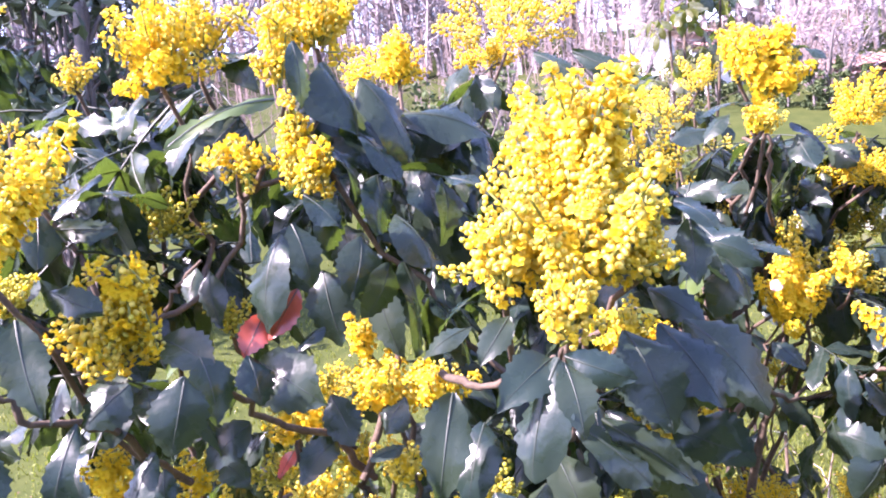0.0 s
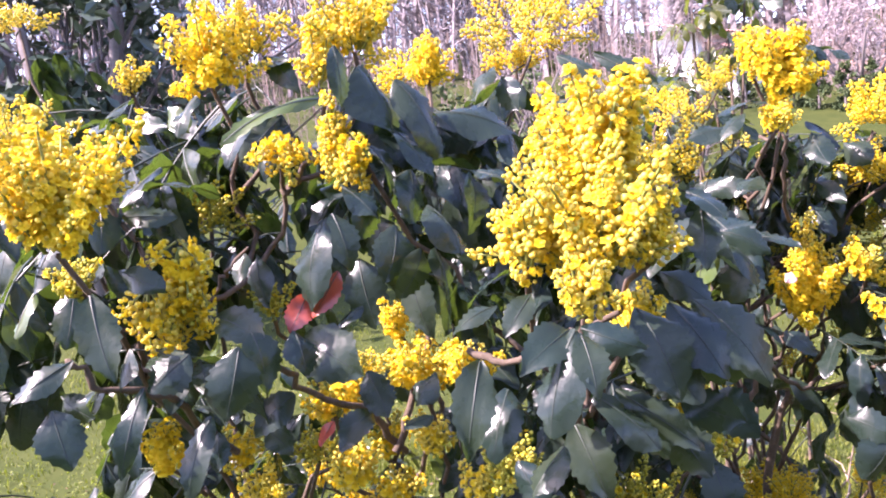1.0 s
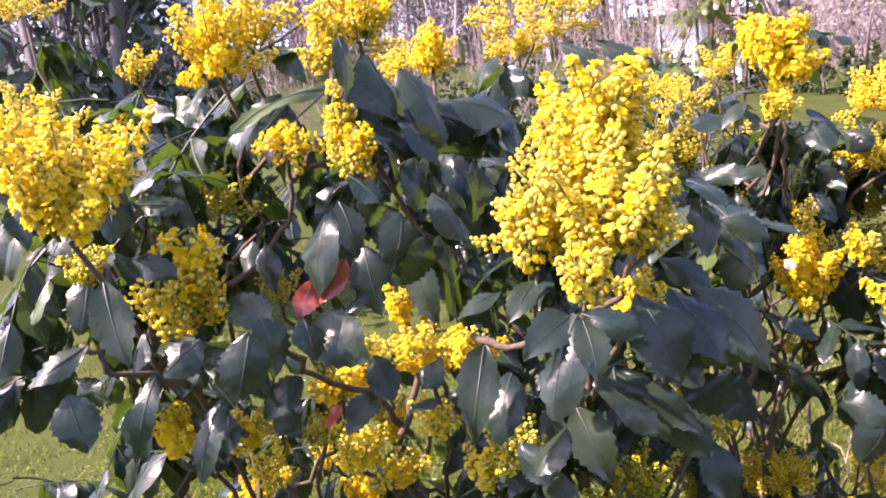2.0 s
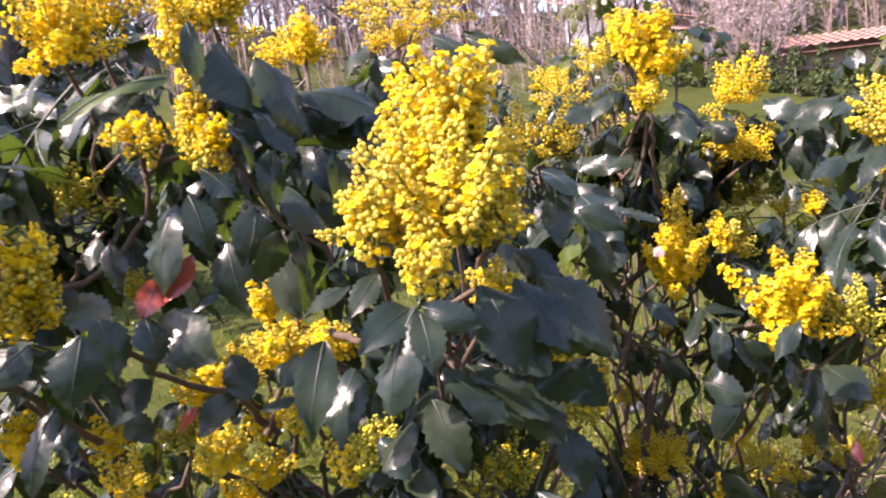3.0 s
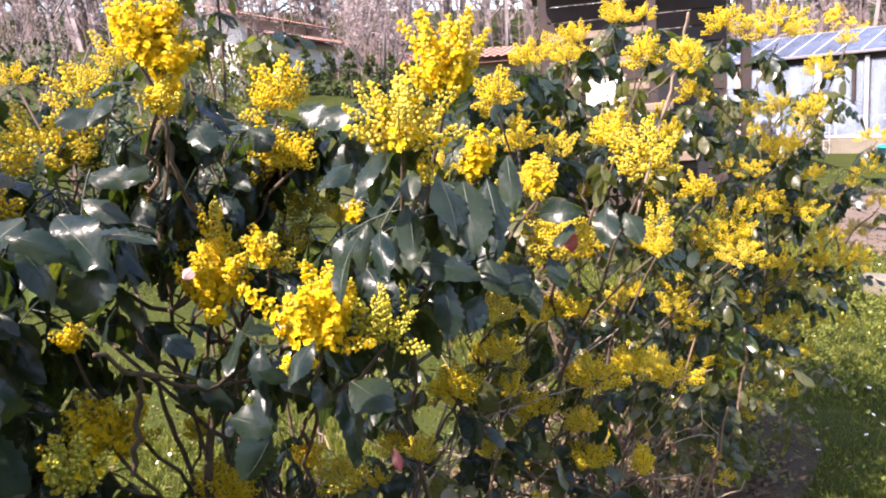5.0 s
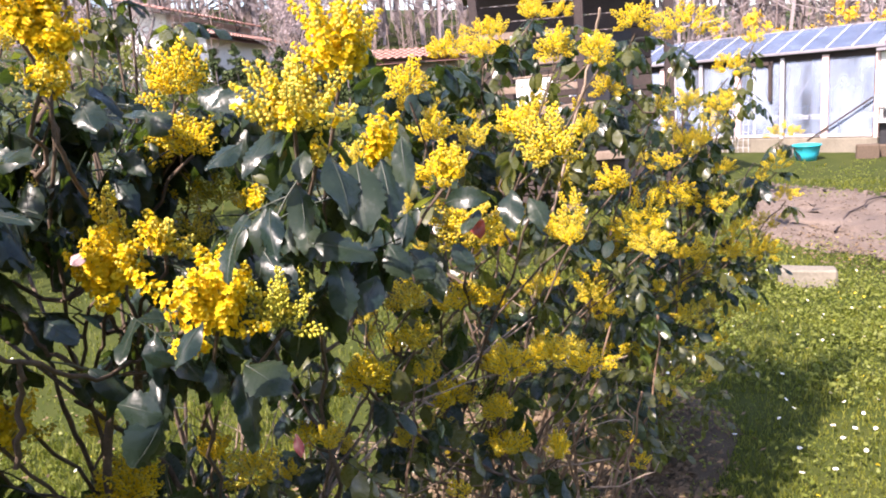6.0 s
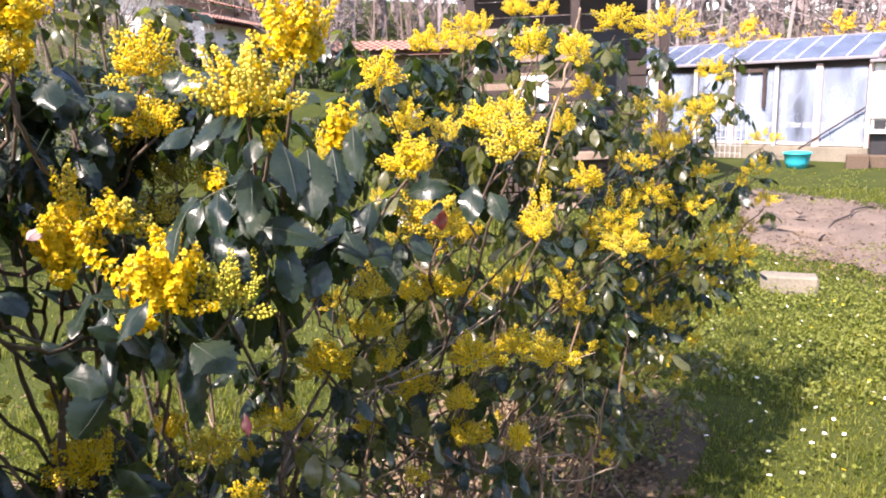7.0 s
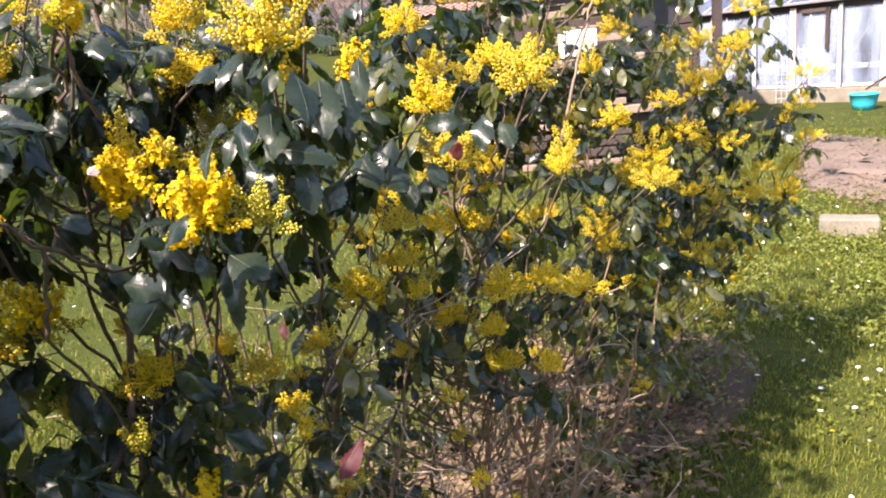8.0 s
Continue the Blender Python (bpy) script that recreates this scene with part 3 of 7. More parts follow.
def lawn_close(rng):
    d, a = 1.25 + 2.6 * rng.random(), radians(rng.uniform(60, 130))
    return d * math.cos(a), d * math.sin(a)


grass = blades("grass", 42000, lawn_close, 0.03, 0.1, 5, GRASS, 0.0022)
tagged(grass, "longer lawn grass in tufts close behind the shrubs", "grass", kind="stuff")
grass = blades("grass", 48000, lawn_left, 0.02, 0.075, 2, GRASS, 0.0026)
tagged(grass, "short lawn grass behind the shrubs", "grass", kind="stuff")

bm = bmesh.new()
vs = {}
for i in range(37):
    for j in range(15):
        x, y = bed_point(i / 36 * 1.25, j / 14)
        x, y = x + 0.3 * noise.noise((i * 0.45, j * 0.6, 1)), y + 0.3 * noise.noise((i * 0.35, j * 0.5, 2))
        edge = min(i, 36 - i, j, 14 - j)
        vs[i, j] = bm.verts.new((x, y, ground_z(x, y) + (0.035 + 0.02 * noise.noise((x * 4, y * 4, 0)) if edge else -0.02)))
for i in range(36):
    for j in range(14):
        bm.faces.new((vs[i, j], vs[i + 1, j], vs[i + 1, j + 1], vs[i, j + 1]))
tagged(link("garden_bed", bm, SOIL), "bare dry brown earth of a dug garden bed", "garden bed", kind="structure")

rng = random.Random(15)
bm = bmesh.new()
for _ in range(5200):
    x, y = bed_point(rng.uniform(0, 0.9), rng.random())
    r = 0.006 + 0.03 * rng.random() ** 3
    ball(bm, Matrix.Translation((x, y, ground_z(x, y) + 0.03)) @ Matrix.Rotation(rng.uniform(0, 6), 4, (0.3, 0.5, 1)) @ Matrix.Diagonal((r, r * rng.uniform(0.6, 1), r * rng.uniform(0.4, 0.8), 1)), 0, False)
tagged(link("soil_clods", bm, SOIL, smooth=False), "dry clods and crumbs of brown garden soil", "soil", kind="stuff")

# dry litter under the shrubs
rng = random.Random(5)
verts, faces = [], []
for _ in range(11000):
    u = rng.random() ** 0.8
    x = -0.5 + 2.9 * u
    y = 0.45 + 0.55 * x + rng.gauss(0.35, 0.3)
    s, a, t = rng.uniform(0.012, 0.035), rng.uniform(0, 6.28), rng.uniform(-0.5, 0.5)
    z = 0.004 + rng.random() * 0.02
    c, d = math.cos(a) * s, math.sin(a) * s
    k = len(verts)
    verts += [(x - c, y - d, z), (x + d * 0.4, y - c * 0.4, z + s * t), (x + c, y + d, z + s * 0.3), (x - d * 0.4, y + c * 0.4, z + s * 0.4)]
    faces += [(k, k + 1, k + 2, k + 3)]
for _ in range(1500):
    x, y = 5.2 + 1.5 * rng.random(), 1.4 + 2.4 * rng.random()
    if x < 4.75 + 0.3 * y:
        continue
    s, a, t = rng.uniform(0.007, 0.024), rng.uniform(0, 6.28), rng.uniform(-0.5, 0.5)
    z = ground_z(x, y) + 0.03 + rng.random() * 0.03
    c, d = math.cos(a) * s, math.sin(a) * s
    k = len(verts)
    verts += [(x - c, y - d, z), (x + d * 0.3, y - c * 0.3, z + s * t), (x + c, y + d, z + s * 0.3), (x - d * 0.3, y + c * 0.3, z + s * 0.4)]
    faces += [(k, k + 1, k + 2, k + 3)]
for _ in range(1500):
    x, y = rng.gauss(2.45, 0.28), rng.gauss(0, 0.15)
    y += 1.75 + 0.4 * (x - 2.5)
    s, a, t = rng.uniform(0.006, 0.02), rng.uniform(0, 6.28), rng.uniform(-0.5, 0.5)
    z = ground_z(x, y) + 0.02 + rng.random() * 0.02
    c, d = math.cos(a) * s, math.sin(a) * s
    k = len(verts)
    verts += [(x - c, y - d, z), (x + d * 0.3, y - c * 0.3, z + s * t), (x + c, y + d, z + s * 0.3), (x - d * 0.3, y + c * 0.3, z + s * 0.4)]
    faces += [(k, k + 1, k + 2, k + 3)]
for _ in range(1600):
    d, a = 1.4 + 3.2 * rng.random(), radians(rng.uniform(62, 128))
    x, y = d * math.cos(a), d * math.sin(a)
    s, a, t = rng.uniform(0.005, 0.017), rng.uniform(0, 6.28), rng.uniform(-0.5, 0.5)
    z = ground_z(x, y) + 0.02 + rng.random() * 0.03
    c, d = math.cos(a) * s, math.sin(a) * s
    k = len(verts)
    verts += [(x - c, y - d, z), (x + d * 0.35, y - c * 0.35, z + s * t), (x + c, y + d, z + s * 0.3), (x - d * 0.35, y + c * 0.35, z + s * 0.4)]
    faces += [(k, k + 1, k + 2, k + 3)]
me = bpy.data.meshes.new("leaf_litter")
me.from_pydata(verts, [], faces)
me.materials.append(LITTER)
tagged(new("leaf_litter", me), "dry brown fallen leaves and straw on the earth", "leaf litter", kind="stuff")
bm = bmesh.new()
rows = [(-0.7 + 0.1 * i) for i in range(32)]
prev = None
for i, x in enumerate(rows):
    mid = 0.8 + 0.55 * x
    w = (0.40 + 0.2 * noise.noise((x * 2, 0, 0))) * max(0.05, math.sin(math.pi * (i + 0.3) / 31.6)) ** 0.7
    cur = [bm.verts.new((x + 0.05 * noise.noise((x * 6, k, 4)), mid + w * k / 3 + (0.16 * noise.noise((x * 5, k, 9)) if abs(k) > 1 else 0), 0.006 + 0.012 * (1 - abs(k) / 3) * (1 + noise.noise((x * 5, k, 0))) - (0.03 if abs(k) == 3 else 0))) for k in range(-3, 4)]
    if prev:
        for k in range(6):
            bm.faces.new((prev[k], cur[k], cur[k + 1], prev[k + 1]))
    prev = cur
tagged(link("bare_earth", bm, LITTER), "bare brown earth strewn with litter under shrubs", "soil", kind="structure")


bm = bmesh.new()
rings = []
for r in range(5):
    rings.append([])
    for k in range(20):
        a = 2 * math.pi * k / 20
        f = (r + 0.05) / 4 * (1 + 0.35 * noise.noise((math.cos(a) * 1.5, math.sin(a) * 1.5, 3)))
        x, y = 2.5 + 0.62 * f * math.cos(a) - 0.12 * f * math.sin(a), 1.75 + 0.3 * f * math.cos(a) + 0.26 * f * math.sin(a)
        rings[-1].append(bm.verts.new((x, y, ground_z(x, y) + (0.014 + 0.01 * noise.noise((x * 9, y * 9, 0)) if r < 4 else -0.01))))
for a, b in zip(rings, rings[1:]):
    for k in range(20):
        bm.faces.new((a[k], b[k], b[(k + 1) % 20], a[(k + 1) % 20]))
bm.faces.new(rings[0])
tagged(link("trodden_earth", bm, EARTH), "bare trodden brown earth in the lawn by the shrub", "soil", kind="structure")


def weeds(name, n, x0, x1, y0, y1, seed, label, size=1.0):
    """Low leafy weeds with small yellow flowers."""
    rng = random.Random(seed)
    verts, faces, mats = [], [], []
    spots = [(rng.uniform(x0, x1), rng.uniform(y0, y1)) for _ in range(max(6, n // 60))]
    for i in range(n):
        sx, sy = rng.choice(spots)
        x, y = sx + rng.gauss(0, 0.12), sy + rng.gauss(0, 0.12)
        yellow = rng.random() < 0.008
        r = rng.uniform(0.006, 0.014) * (0.7 if yellow else size)
        z = ground_z(x, y) + rng.uniform(0.02, 0.07) + (0.03 if yellow else 0)
        d = Vector((rng.gauss(0, 0.9), rng.gauss(0, 0.9), 1)).normalized()
        e = Matrix.Rotation(rng.uniform(0, 6.28), 3, d) @ d.orthogonal().normalized()
        f = d.cross(e) * rng.uniform(0.4, 0.8)
        k = len(verts)
        verts += [Vector((x, y, z)) + r * (math.cos(a) * e + math.sin(a) * f) + d * (0.004 if q % 2 else 0) for q, a in enumerate((0, 1.05, 2.1, 3.14, 4.2, 5.25))]
        faces.append((k, k + 1, k + 2, k + 3, k + 4, k + 5))
        mats.append(1 if yellow else 0)
    me = bpy.data.meshes.new(name)
    me.from_pydata(verts, [], faces)
    me.materials.append(WEED)
    me.materials.append(CENTRE)
    me.polygons.foreach_set("material_index", mats)
    return tagged(new(name, me), label, "weeds", kind="stuff")


weeds("weeds", 4200, 3.3, 5.4, 1.5, 2.7, 61, "low bright green weeds with small yellow flowers", 1.05)
weeds("weeds", 1400, 2.4, 5.0, 0.6, 1.6, 68, "scattered green weeds in the lawn", 0.9)
weeds("weeds", 500, 2.0, 3.6, 1.3, 2.0, 62, "low green weeds in the shade of the shrubs")
weeds("weeds", 1200, 4.6, 6.3, 1.4, 3.6, 64, "sparse green weeds at the edge of the bed", 1.1)
weeds("weeds", 500, 4.9, 6.6, 1.2, 4.2, 67, "straggling weeds along the edge of the bed")
weeds("weeds", 900, 8.0, 11.5, 3.6, 6.0, 65, "low weeds before the greenhouse")
weeds("weeds", 1500, 0.8, 4.5, 2.4, 7.5, 66, "low green weeds in the far lawn behind the shrubs")
weeds("weeds", 2500, -3.0, 1.0, 2.0, 4.5, 63, "low green weeds in the lawn behind the shrubs")


def daisy(x, y, size, seed):
    rng = random.Random(seed)
    z = ground_z(x, y)
    ob = new("daisy")
    ob.location = (x, y, z)
    tagged(ob, "small white daisy open in the lawn", "flower", "daisies in the lawn")
    h = rng.uniform(0.03, 0.06)
    tilt = Matrix.Translation((0, 0, h)) @ Matrix.Rotation(rng.uniform(-0.6, 0.6), 4, "X") @ Matrix.Rotation(rng.uniform(-0.6, 0.6), 4, "Y")
    bm = bmesh.new()
    for k in range(9):
        t = tilt @ Matrix.Rotation(2 * math.pi * k / 9, 4, "Z")
        a = [bm.verts.new(t @ Vector(v) * 1.0) for v in ((-0.002, 0, 0.001), (0.002, 0, 0.001), (size * 0.28, size * 0.8, 0.004), (0, size, 0.003), (-size * 0.28, size * 0.8, 0.004))]
        bm.faces.new(a)
    part("petals", bm, PETAL, ob)
    bm = bmesh.new()
    ball(bm, tilt @ Matrix.Translation((0, 0, 0.002)) @ Matrix.Diagonal((size * 0.33, size * 0.33, 0.003, 1)), 0, False)
    part("centre", bm, CENTRE, ob)
    bm = bmesh.new()
    tube(bm, [Vector((0, 0, -0.01)), Vector((0, 0, h))], [0.0012, 0.001], 4)
    part("stalk", bm, STALK, ob)
    return ob


first = [daisy(3.12, 1.5, 0.009, 1), daisy(3.2, 1.25, 0.008, 2), daisy(4.4, 2.0, 0.010, 3)]
rng = random.Random(9)
drifts = [(3.2 + 3.8 * rng.random(), radians(rng.uniform(10, 36))) for _ in range(22)]
for i in range(190):
    if i < 120:
        d, a = rng.choice(drifts)
        x, y = d * math.cos(a) + rng.gauss(0, 0.4), d * math.sin(a) + rng.gauss(0, 0.3)
        if on_bed(x, y):
            continue
    else:
        d, a = 2.5 + 5 * rng.random(), radians(rng.uniform(75, 130))
        x, y = d * math.cos(a), d * math.sin(a)
    copy_thing(first[i % 3], pose(x, y, ground_z(x, y), rz=rng.uniform(0, 360)))


# unseen plain wall closing the near side, added to darken the leaves' sky reflections
bm = bmesh.new()
box(bm, -9.0, -8.3, -0.2, 11.0, -8.0, 4.6)
tagged(link("wall_south", bm, WALL, smooth=False), "plain brown unseen wall added to cut sky light, closing the lawn", "wall", kind="structure")


# ---- things in the garden behind ----
def oriented(name, x, y, z, turn, label, category, group=""):
    ob = new(name)
    ob.matrix_basis = pose(x, y, z, rz=turn)
    return tagged(ob, label, category, group)


def boxed(name, parent, material, x0, y0, z0, x1, y1, z1, bevel=0.004, label=""):
    bm = bmesh.new()
    box(bm, x0, y0, z0, x1, y1, z1, bevel)
    return part(name, bm, material, parent, label)


# greenhouse: local x along its front, y to the back; its gable end faces the shrubs too
gh = oriented("greenhouse", 12.33, 5.14, 0, -82, "long low greenhouse with pale panes, painted reflections, glass roof and pink gable", "greenhouse")
PAIRS, H, D = 4, 1.6, 1.15
BAY, WIDE = 1.4, 0.74
L, RISE = BAY * PAIRS, 0.36
boxed("plinth", gh, STONE, -L, -0.06, 0, 0.04, 0.14, 0.24, 0.01, "pale rendered plinth")
posts = sorted([-BAY * i for i in range(PAIRS + 1)] + [-BAY * i - WIDE for i in range(PAIRS)])
for i, x in enumerate(posts):
    w = 0.05 if i % 2 else 0.03
    boxed("post", gh, PINKPAINT if i % 2 or x == 0 else WHITEPAINT, x - w, -0.04, 0.24, x + w, 0.05, H - 0.06)
for a, b in zip(posts, posts[1:]):
    p = boxed("pane", gh, GLASS, a + 0.052, 0.0, 0.26, b - 0.052, 0.008, H - 0.08, 0)
    p.visible_shadow = False
    boxed("rail", gh, WHITEPAINT, a + 0.052, -0.022, 0.26, b - 0.052, -0.002, 0.30, 0)
for x in (-1.86, -3.3):
    boxed("mullion", gh, WHITEPAINT, x - 0.012, -0.02, 0.31, x + 0.012, 0.03, H - 0.09, 0)
boxed("gutter", gh, GUTTER, -L - 0.05, -0.13, H - 0.02, 0.12, -0.02, H + 0.03, 0.01)
boxed("fascia", gh, DARKWOOD, -L, -0.015, H - 0.12, 0.06, 0.06, H + 0.02, 0.005)
slope = math.atan2(RISE, D)
RUN = math.hypot(RISE, D)
RAFTERS = 15
for i in range(RAFTERS + 1):
    x = -L + i * L / RAFTERS
    for back in (False, True):
        m = Matrix.Translation((0, 2 * D, H)) @ Matrix.Rotation(math.pi, 4, "Z") @ Matrix.Translation((L, 0, 0)) if back else Matrix.Translation((0, 0, H))
        m = m @ Matrix.Rotation(slope, 4, "X")
        bm = bmesh.new()
        box(bm, x - 0.011, 0, 0.02, x + 0.011, RUN, 0.045, 0.003, m)
        part("rafter", bm, RIB, gh)
        if i < RAFTERS:
            bm = bmesh.new()
            box(bm, x + 0.013, 0, 0.025, x + L / RAFTERS - 0.013, RUN, 0.033, 0, m)
            part("roof_pane", bm, ROOFGLASS, gh)
boxed("ridge", gh, GUTTER, -L - 0.05, D - 0.03, H + RISE + 0.01, 0.1, D + 0.03, H + RISE + 0.04, 0.006)
boxed("back_wall", gh, PALEWOOD, -L, 2 * D - 0.1, 0, 0, 2 * D, H, 0)
bm = bmesh.new()
outline = ((0.16, 0.3), (2 * D, 0.3), (2 * D, H), (D, H + RISE), (0.16, H + 0.05))
front, rear = ([bm.verts.new((x, y, z)) for y, z in outline] for x in (0.0, -0.06))
bm.faces.new(front)
bm.faces.new(rear[::-1])
for k in range(5):
    bm.faces.new((front[k], rear[k], rear[(k + 1) % 5], front[(k + 1) % 5]))
part("end_wall", bm, PALEWOOD, gh, "weathered boarded end wall")
boxed("bench", gh, WHITEPAINT, -L + 0.1, 0.5, 0.5, -0.1, 1.0, 0.56, 0.006, "white potting bench inside")
for i in range(5):
    boxed("inner_post", gh, GUTTER, -L + 0.75 + i * 1.22, 0.7, 0.56, -L + 0.83 + i * 1.22, 0.78, H, 0.004)
    bm = bmesh.new()
    tube(bm, [Vector((-L + 0.3 + i * 1.22 + 0.12 * k, 0.3, 0.24 + 0.2 * k)) for k in range(6)], [0.018] * 6, 6)
    part("brace", bm, GUTTER, gh)
for i in range(9):
    rng = random.Random(200 + i)
    bm = bmesh.new()
    x, w = -L + 0.35 + i * 0.66, rng.uniform(0.1, 0.2)
    tube(bm, [Vector((x, 0.72, 0.56)), Vector((x, 0.72, 0.56 + w)), Vector((x, 0.72, 0.58 + w))], [w * 0.4, w * 0.55, w * 0.6], 10)
    part("flower_pot", bm, TILE if i % 3 else BLACKFILL, gh, "potted seedlings on the bench")
# wire trellis leaning on the front
for k in range(6):
    boxed("trellis_wire", gh, RIB, -2.35 + 0.09 * k, -0.16, 0.02, -2.344 + 0.09 * k, -0.148, 0.95, 0)
for k in range(7):
    boxed("trellis_wire", gh, RIB, -2.37, -0.163, 0.1 + 0.13 * k, -1.88, -0.157, 0.106 + 0.13 * k, 0)
for a, b in (((0, H + 0.0), (D, H + RISE)), ((D, H + RISE), (2 * D, H))):
    bm = bmesh.new()
    v = Vector((0, b[0] - a[0], b[1] - a[1]))
    box(bm, 0.03, -0.02, -0.07, 0.07, v.length + 0.02, 0.08, 0.005, Matrix.Translation((0, a[0], a[1])) @ Matrix.Rotation(math.atan2(v.z, v.y), 4, "X"))
    part("barge_board", bm, PINKPAINT, gh)
boxed("gable_board", gh, PINKPAINT, 0.021, D - 0.05, H + 0.02, 0.03, D + 0.6, H + 0.2, 0.003)
bm = bmesh.new()
tube(bm, [Vector((-0.98, -0.06, 0.2)), Vector((-0.05, -0.06, 0.85))], [0.014, 0.014], 6)
part("brace", bm, DARKWOOD, gh)
boxed("window_sash", gh, DARKWOOD, -1.62, -0.05, 0.85, -1.56, -0.02, 1.5, 0.004, "dark window sash")
boxed("window_head", gh, DARKWOOD, -2.0, -0.05, 1.44, -1.55, -0.02, 1.5, 0.004)
boxed("bench", gh, PALEWOOD, -L + 0.1, 0.5, 0.52, -0.2, 1.0, 0.55)
boxed("bench", gh, PALEWOOD, -L + 0.1, 1.5, 0.62, -0.2, 1.9, 0.65)
rng = random.Random(4)
for i in range(14):
    x = -L + 0.2 + 0.42 * i
    bm = bmesh.new()
    tube(bm, [Vector((x, 0.35 + 0.3 * rng.random(), 0.05)), Vector((x + rng.gauss(0, 0.08), 0.5, rng.uniform(0.9, 1.6)))], [0.012, 0.01], 5)
    part("stake", bm, RIB if i % 2 else DARKWOOD, gh)


# white boarded shed raised beside the greenhouse; a black block paints the shade underneath
shed = oriented("shed", 12.27, 5.12, 0, -74, "white boarded shed beside the greenhouse, shade under it a black block", "shed")
boxed("base", shed, BLACKFILL, 0.04, 0.1, 0.0, 1.9, 1.3, 0.46, 0.01, "black block painting the shade under the floor")
boxed("sill_board", shed, WHITEPAINT, 0.03, -0.02, 0.46, 1.92, 0.06, 0.5, 0.004)
boxed("wall", shed, PLASTER, 0.04, 0.06, 0.5, 1.9, 1.3, 1.52, 0.004)
for i in range(4):
    boxed("board", shed, PLASTER, 0.03, 0.02, 0.69 + 0.21 * i, 1.92, 0.058, 0.885 + 0.21 * i, 0.006)
for i in range(4):
    boxed("vent_window", shed, BLACKFILL, 0.08 + 0.19 * i, 0.03, 0.53, 0.24 + 0.19 * i, 0.05, 0.66, 0.003, "small dark vent window")
boxed("roof", shed, GUTTER, -0.02, -0.12, 1.525, 2.0, 1.4, 1.57, 0.006)


def tub(x, y):
    ob = oriented("tub", x, y, ground_z(x, y), 0, "teal plastic tub on the grass beside the greenhouse", "tub")
    bm = bmesh.new()
    prof = [(0.0, 0.0), (0.14, 0.0), (0.17, 0.10), (0.195, 0.22), (0.21, 0.225), (0.21, 0.24), (0.185, 0.24), (0.16, 0.10), (0.0, 0.03)]
    prev = None
    for r, z in prof:
        ring = [bm.verts.new((r * math.cos(k * math.pi / 12), r * math.sin(k * math.pi / 12), z)) for k in range(24)]
        if prev:
            for k in range(24):
                bm.faces.new((prev[k], prev[(k + 1) % 24], ring[(k + 1) % 24], ring[k]))
        prev = ring
    part("body", bm, TEAL, ob, smooth=True)
    return ob


tub(11.3, 5.68)


def sleeper(x, y, turn, length, h, w, material, label):
    bm = bmesh.new()
    box(bm, -length / 2, -w / 2, -0.01, length / 2, w / 2, h, 0.012)
    bmesh.ops.subdivide_edges(bm, edges=bm.edges[:], cuts=2, use_grid_fill=True)
    for v in bm.verts:
        v.co += 0.006 * noise.noise_vector(v.co * 5 + Vector((x, y, 0)))
    ob = link("timber_sleeper" if material is not STONE else "stone_block", bm, material, smooth=False)
    ob.matrix_basis = pose(x, y, ground_z(x, y), rz=turn)
    return tagged(ob, label, "timber" if material is not STONE else "stone")


sleeper(11.75, 5.0, -62, 0.3, 0.2, 0.2, BARK, "short weathered timber block before the greenhouse")
sleeper(12.2, 4.55, -62, 0.9, 0.18, 0.18, BARK, "weathered timber sleeper edging before the shed")
sleeper(12.4, 3.7, -62, 0.5, 0.26, 0.2, DARKWOOD, "dark timber sleeper beside the shed")
sleeper(5.07, 2.45, -58, 0.36, 0.12, 0.16, STONE, "pale rough stone block lying at the bed's edge")
bm = bmesh.new()
rng = random.Random(3)
tube(bm, bend((6.5, 2.95, 0.05), (8.3, 3.3, 0.06), (0, 0.06, 0), 8, rng, 0.05), [0.009] * 9, 6)
tagged(link("pole", bm, DARKWOOD), "thin dark wooden pole lying on the soil", "pole")

# dark wooden summer house with slats
hut = oriented("summer_house", 7.5, 6.8, ground_z(7.5, 6.8), -40, "dark stained wooden summer house with slatted front and overhanging roof", "summer house")
for i in range(13):
    z = 0.1 + 0.2 * i
    boxed("wall_board", hut, DARKWOOD, -1.2, 0.0, z, 1.0, 0.05, z + 0.185, 0.006)
boxed("side_wall", hut, DARKWOOD, 0.95, 0.06, 0, 1.0, 2.0, 2.75)
boxed("side_wall", hut, DARKWOOD, -1.2, 0.06, 0, -1.15, 2.0, 2.75)
# no opening here: a black panel paints the dark of the doorway
boxed("doorway", hut, BLACKFILL, 0.1, -0.012, 0.1, 0.75, -0.002, 2.05, 0, "black panel painting the shade of an open door")
for x in (-1.25, 0.0, 1.05):
    boxed("post", hut, DARKWOOD, x - 0.05, -0.75, 0, x + 0.05, -0.65, 2.75)
for i in range(5):
    boxed("rail", hut, PALEWOOD, -1.25, -0.74, 0.75 + 0.32 * i, 0.0, -0.70, 0.83 + 0.32 * i, 0.004)
bm = bmesh.new()
box(bm, -1.4, -0.8, 2.75, 1.2, 2.2, 2.87, 0.01)
part("roof", bm, DARKWOOD, hut)
# stacked boards, height fitted to the view, under a white block of unknown use
pile = oriented("timber_pile", 6.3, 6.3, ground_z(6.3, 6.3), -40, "untidy pile of weathered boards before the summer house", "timber")
rng = random.Random(77)
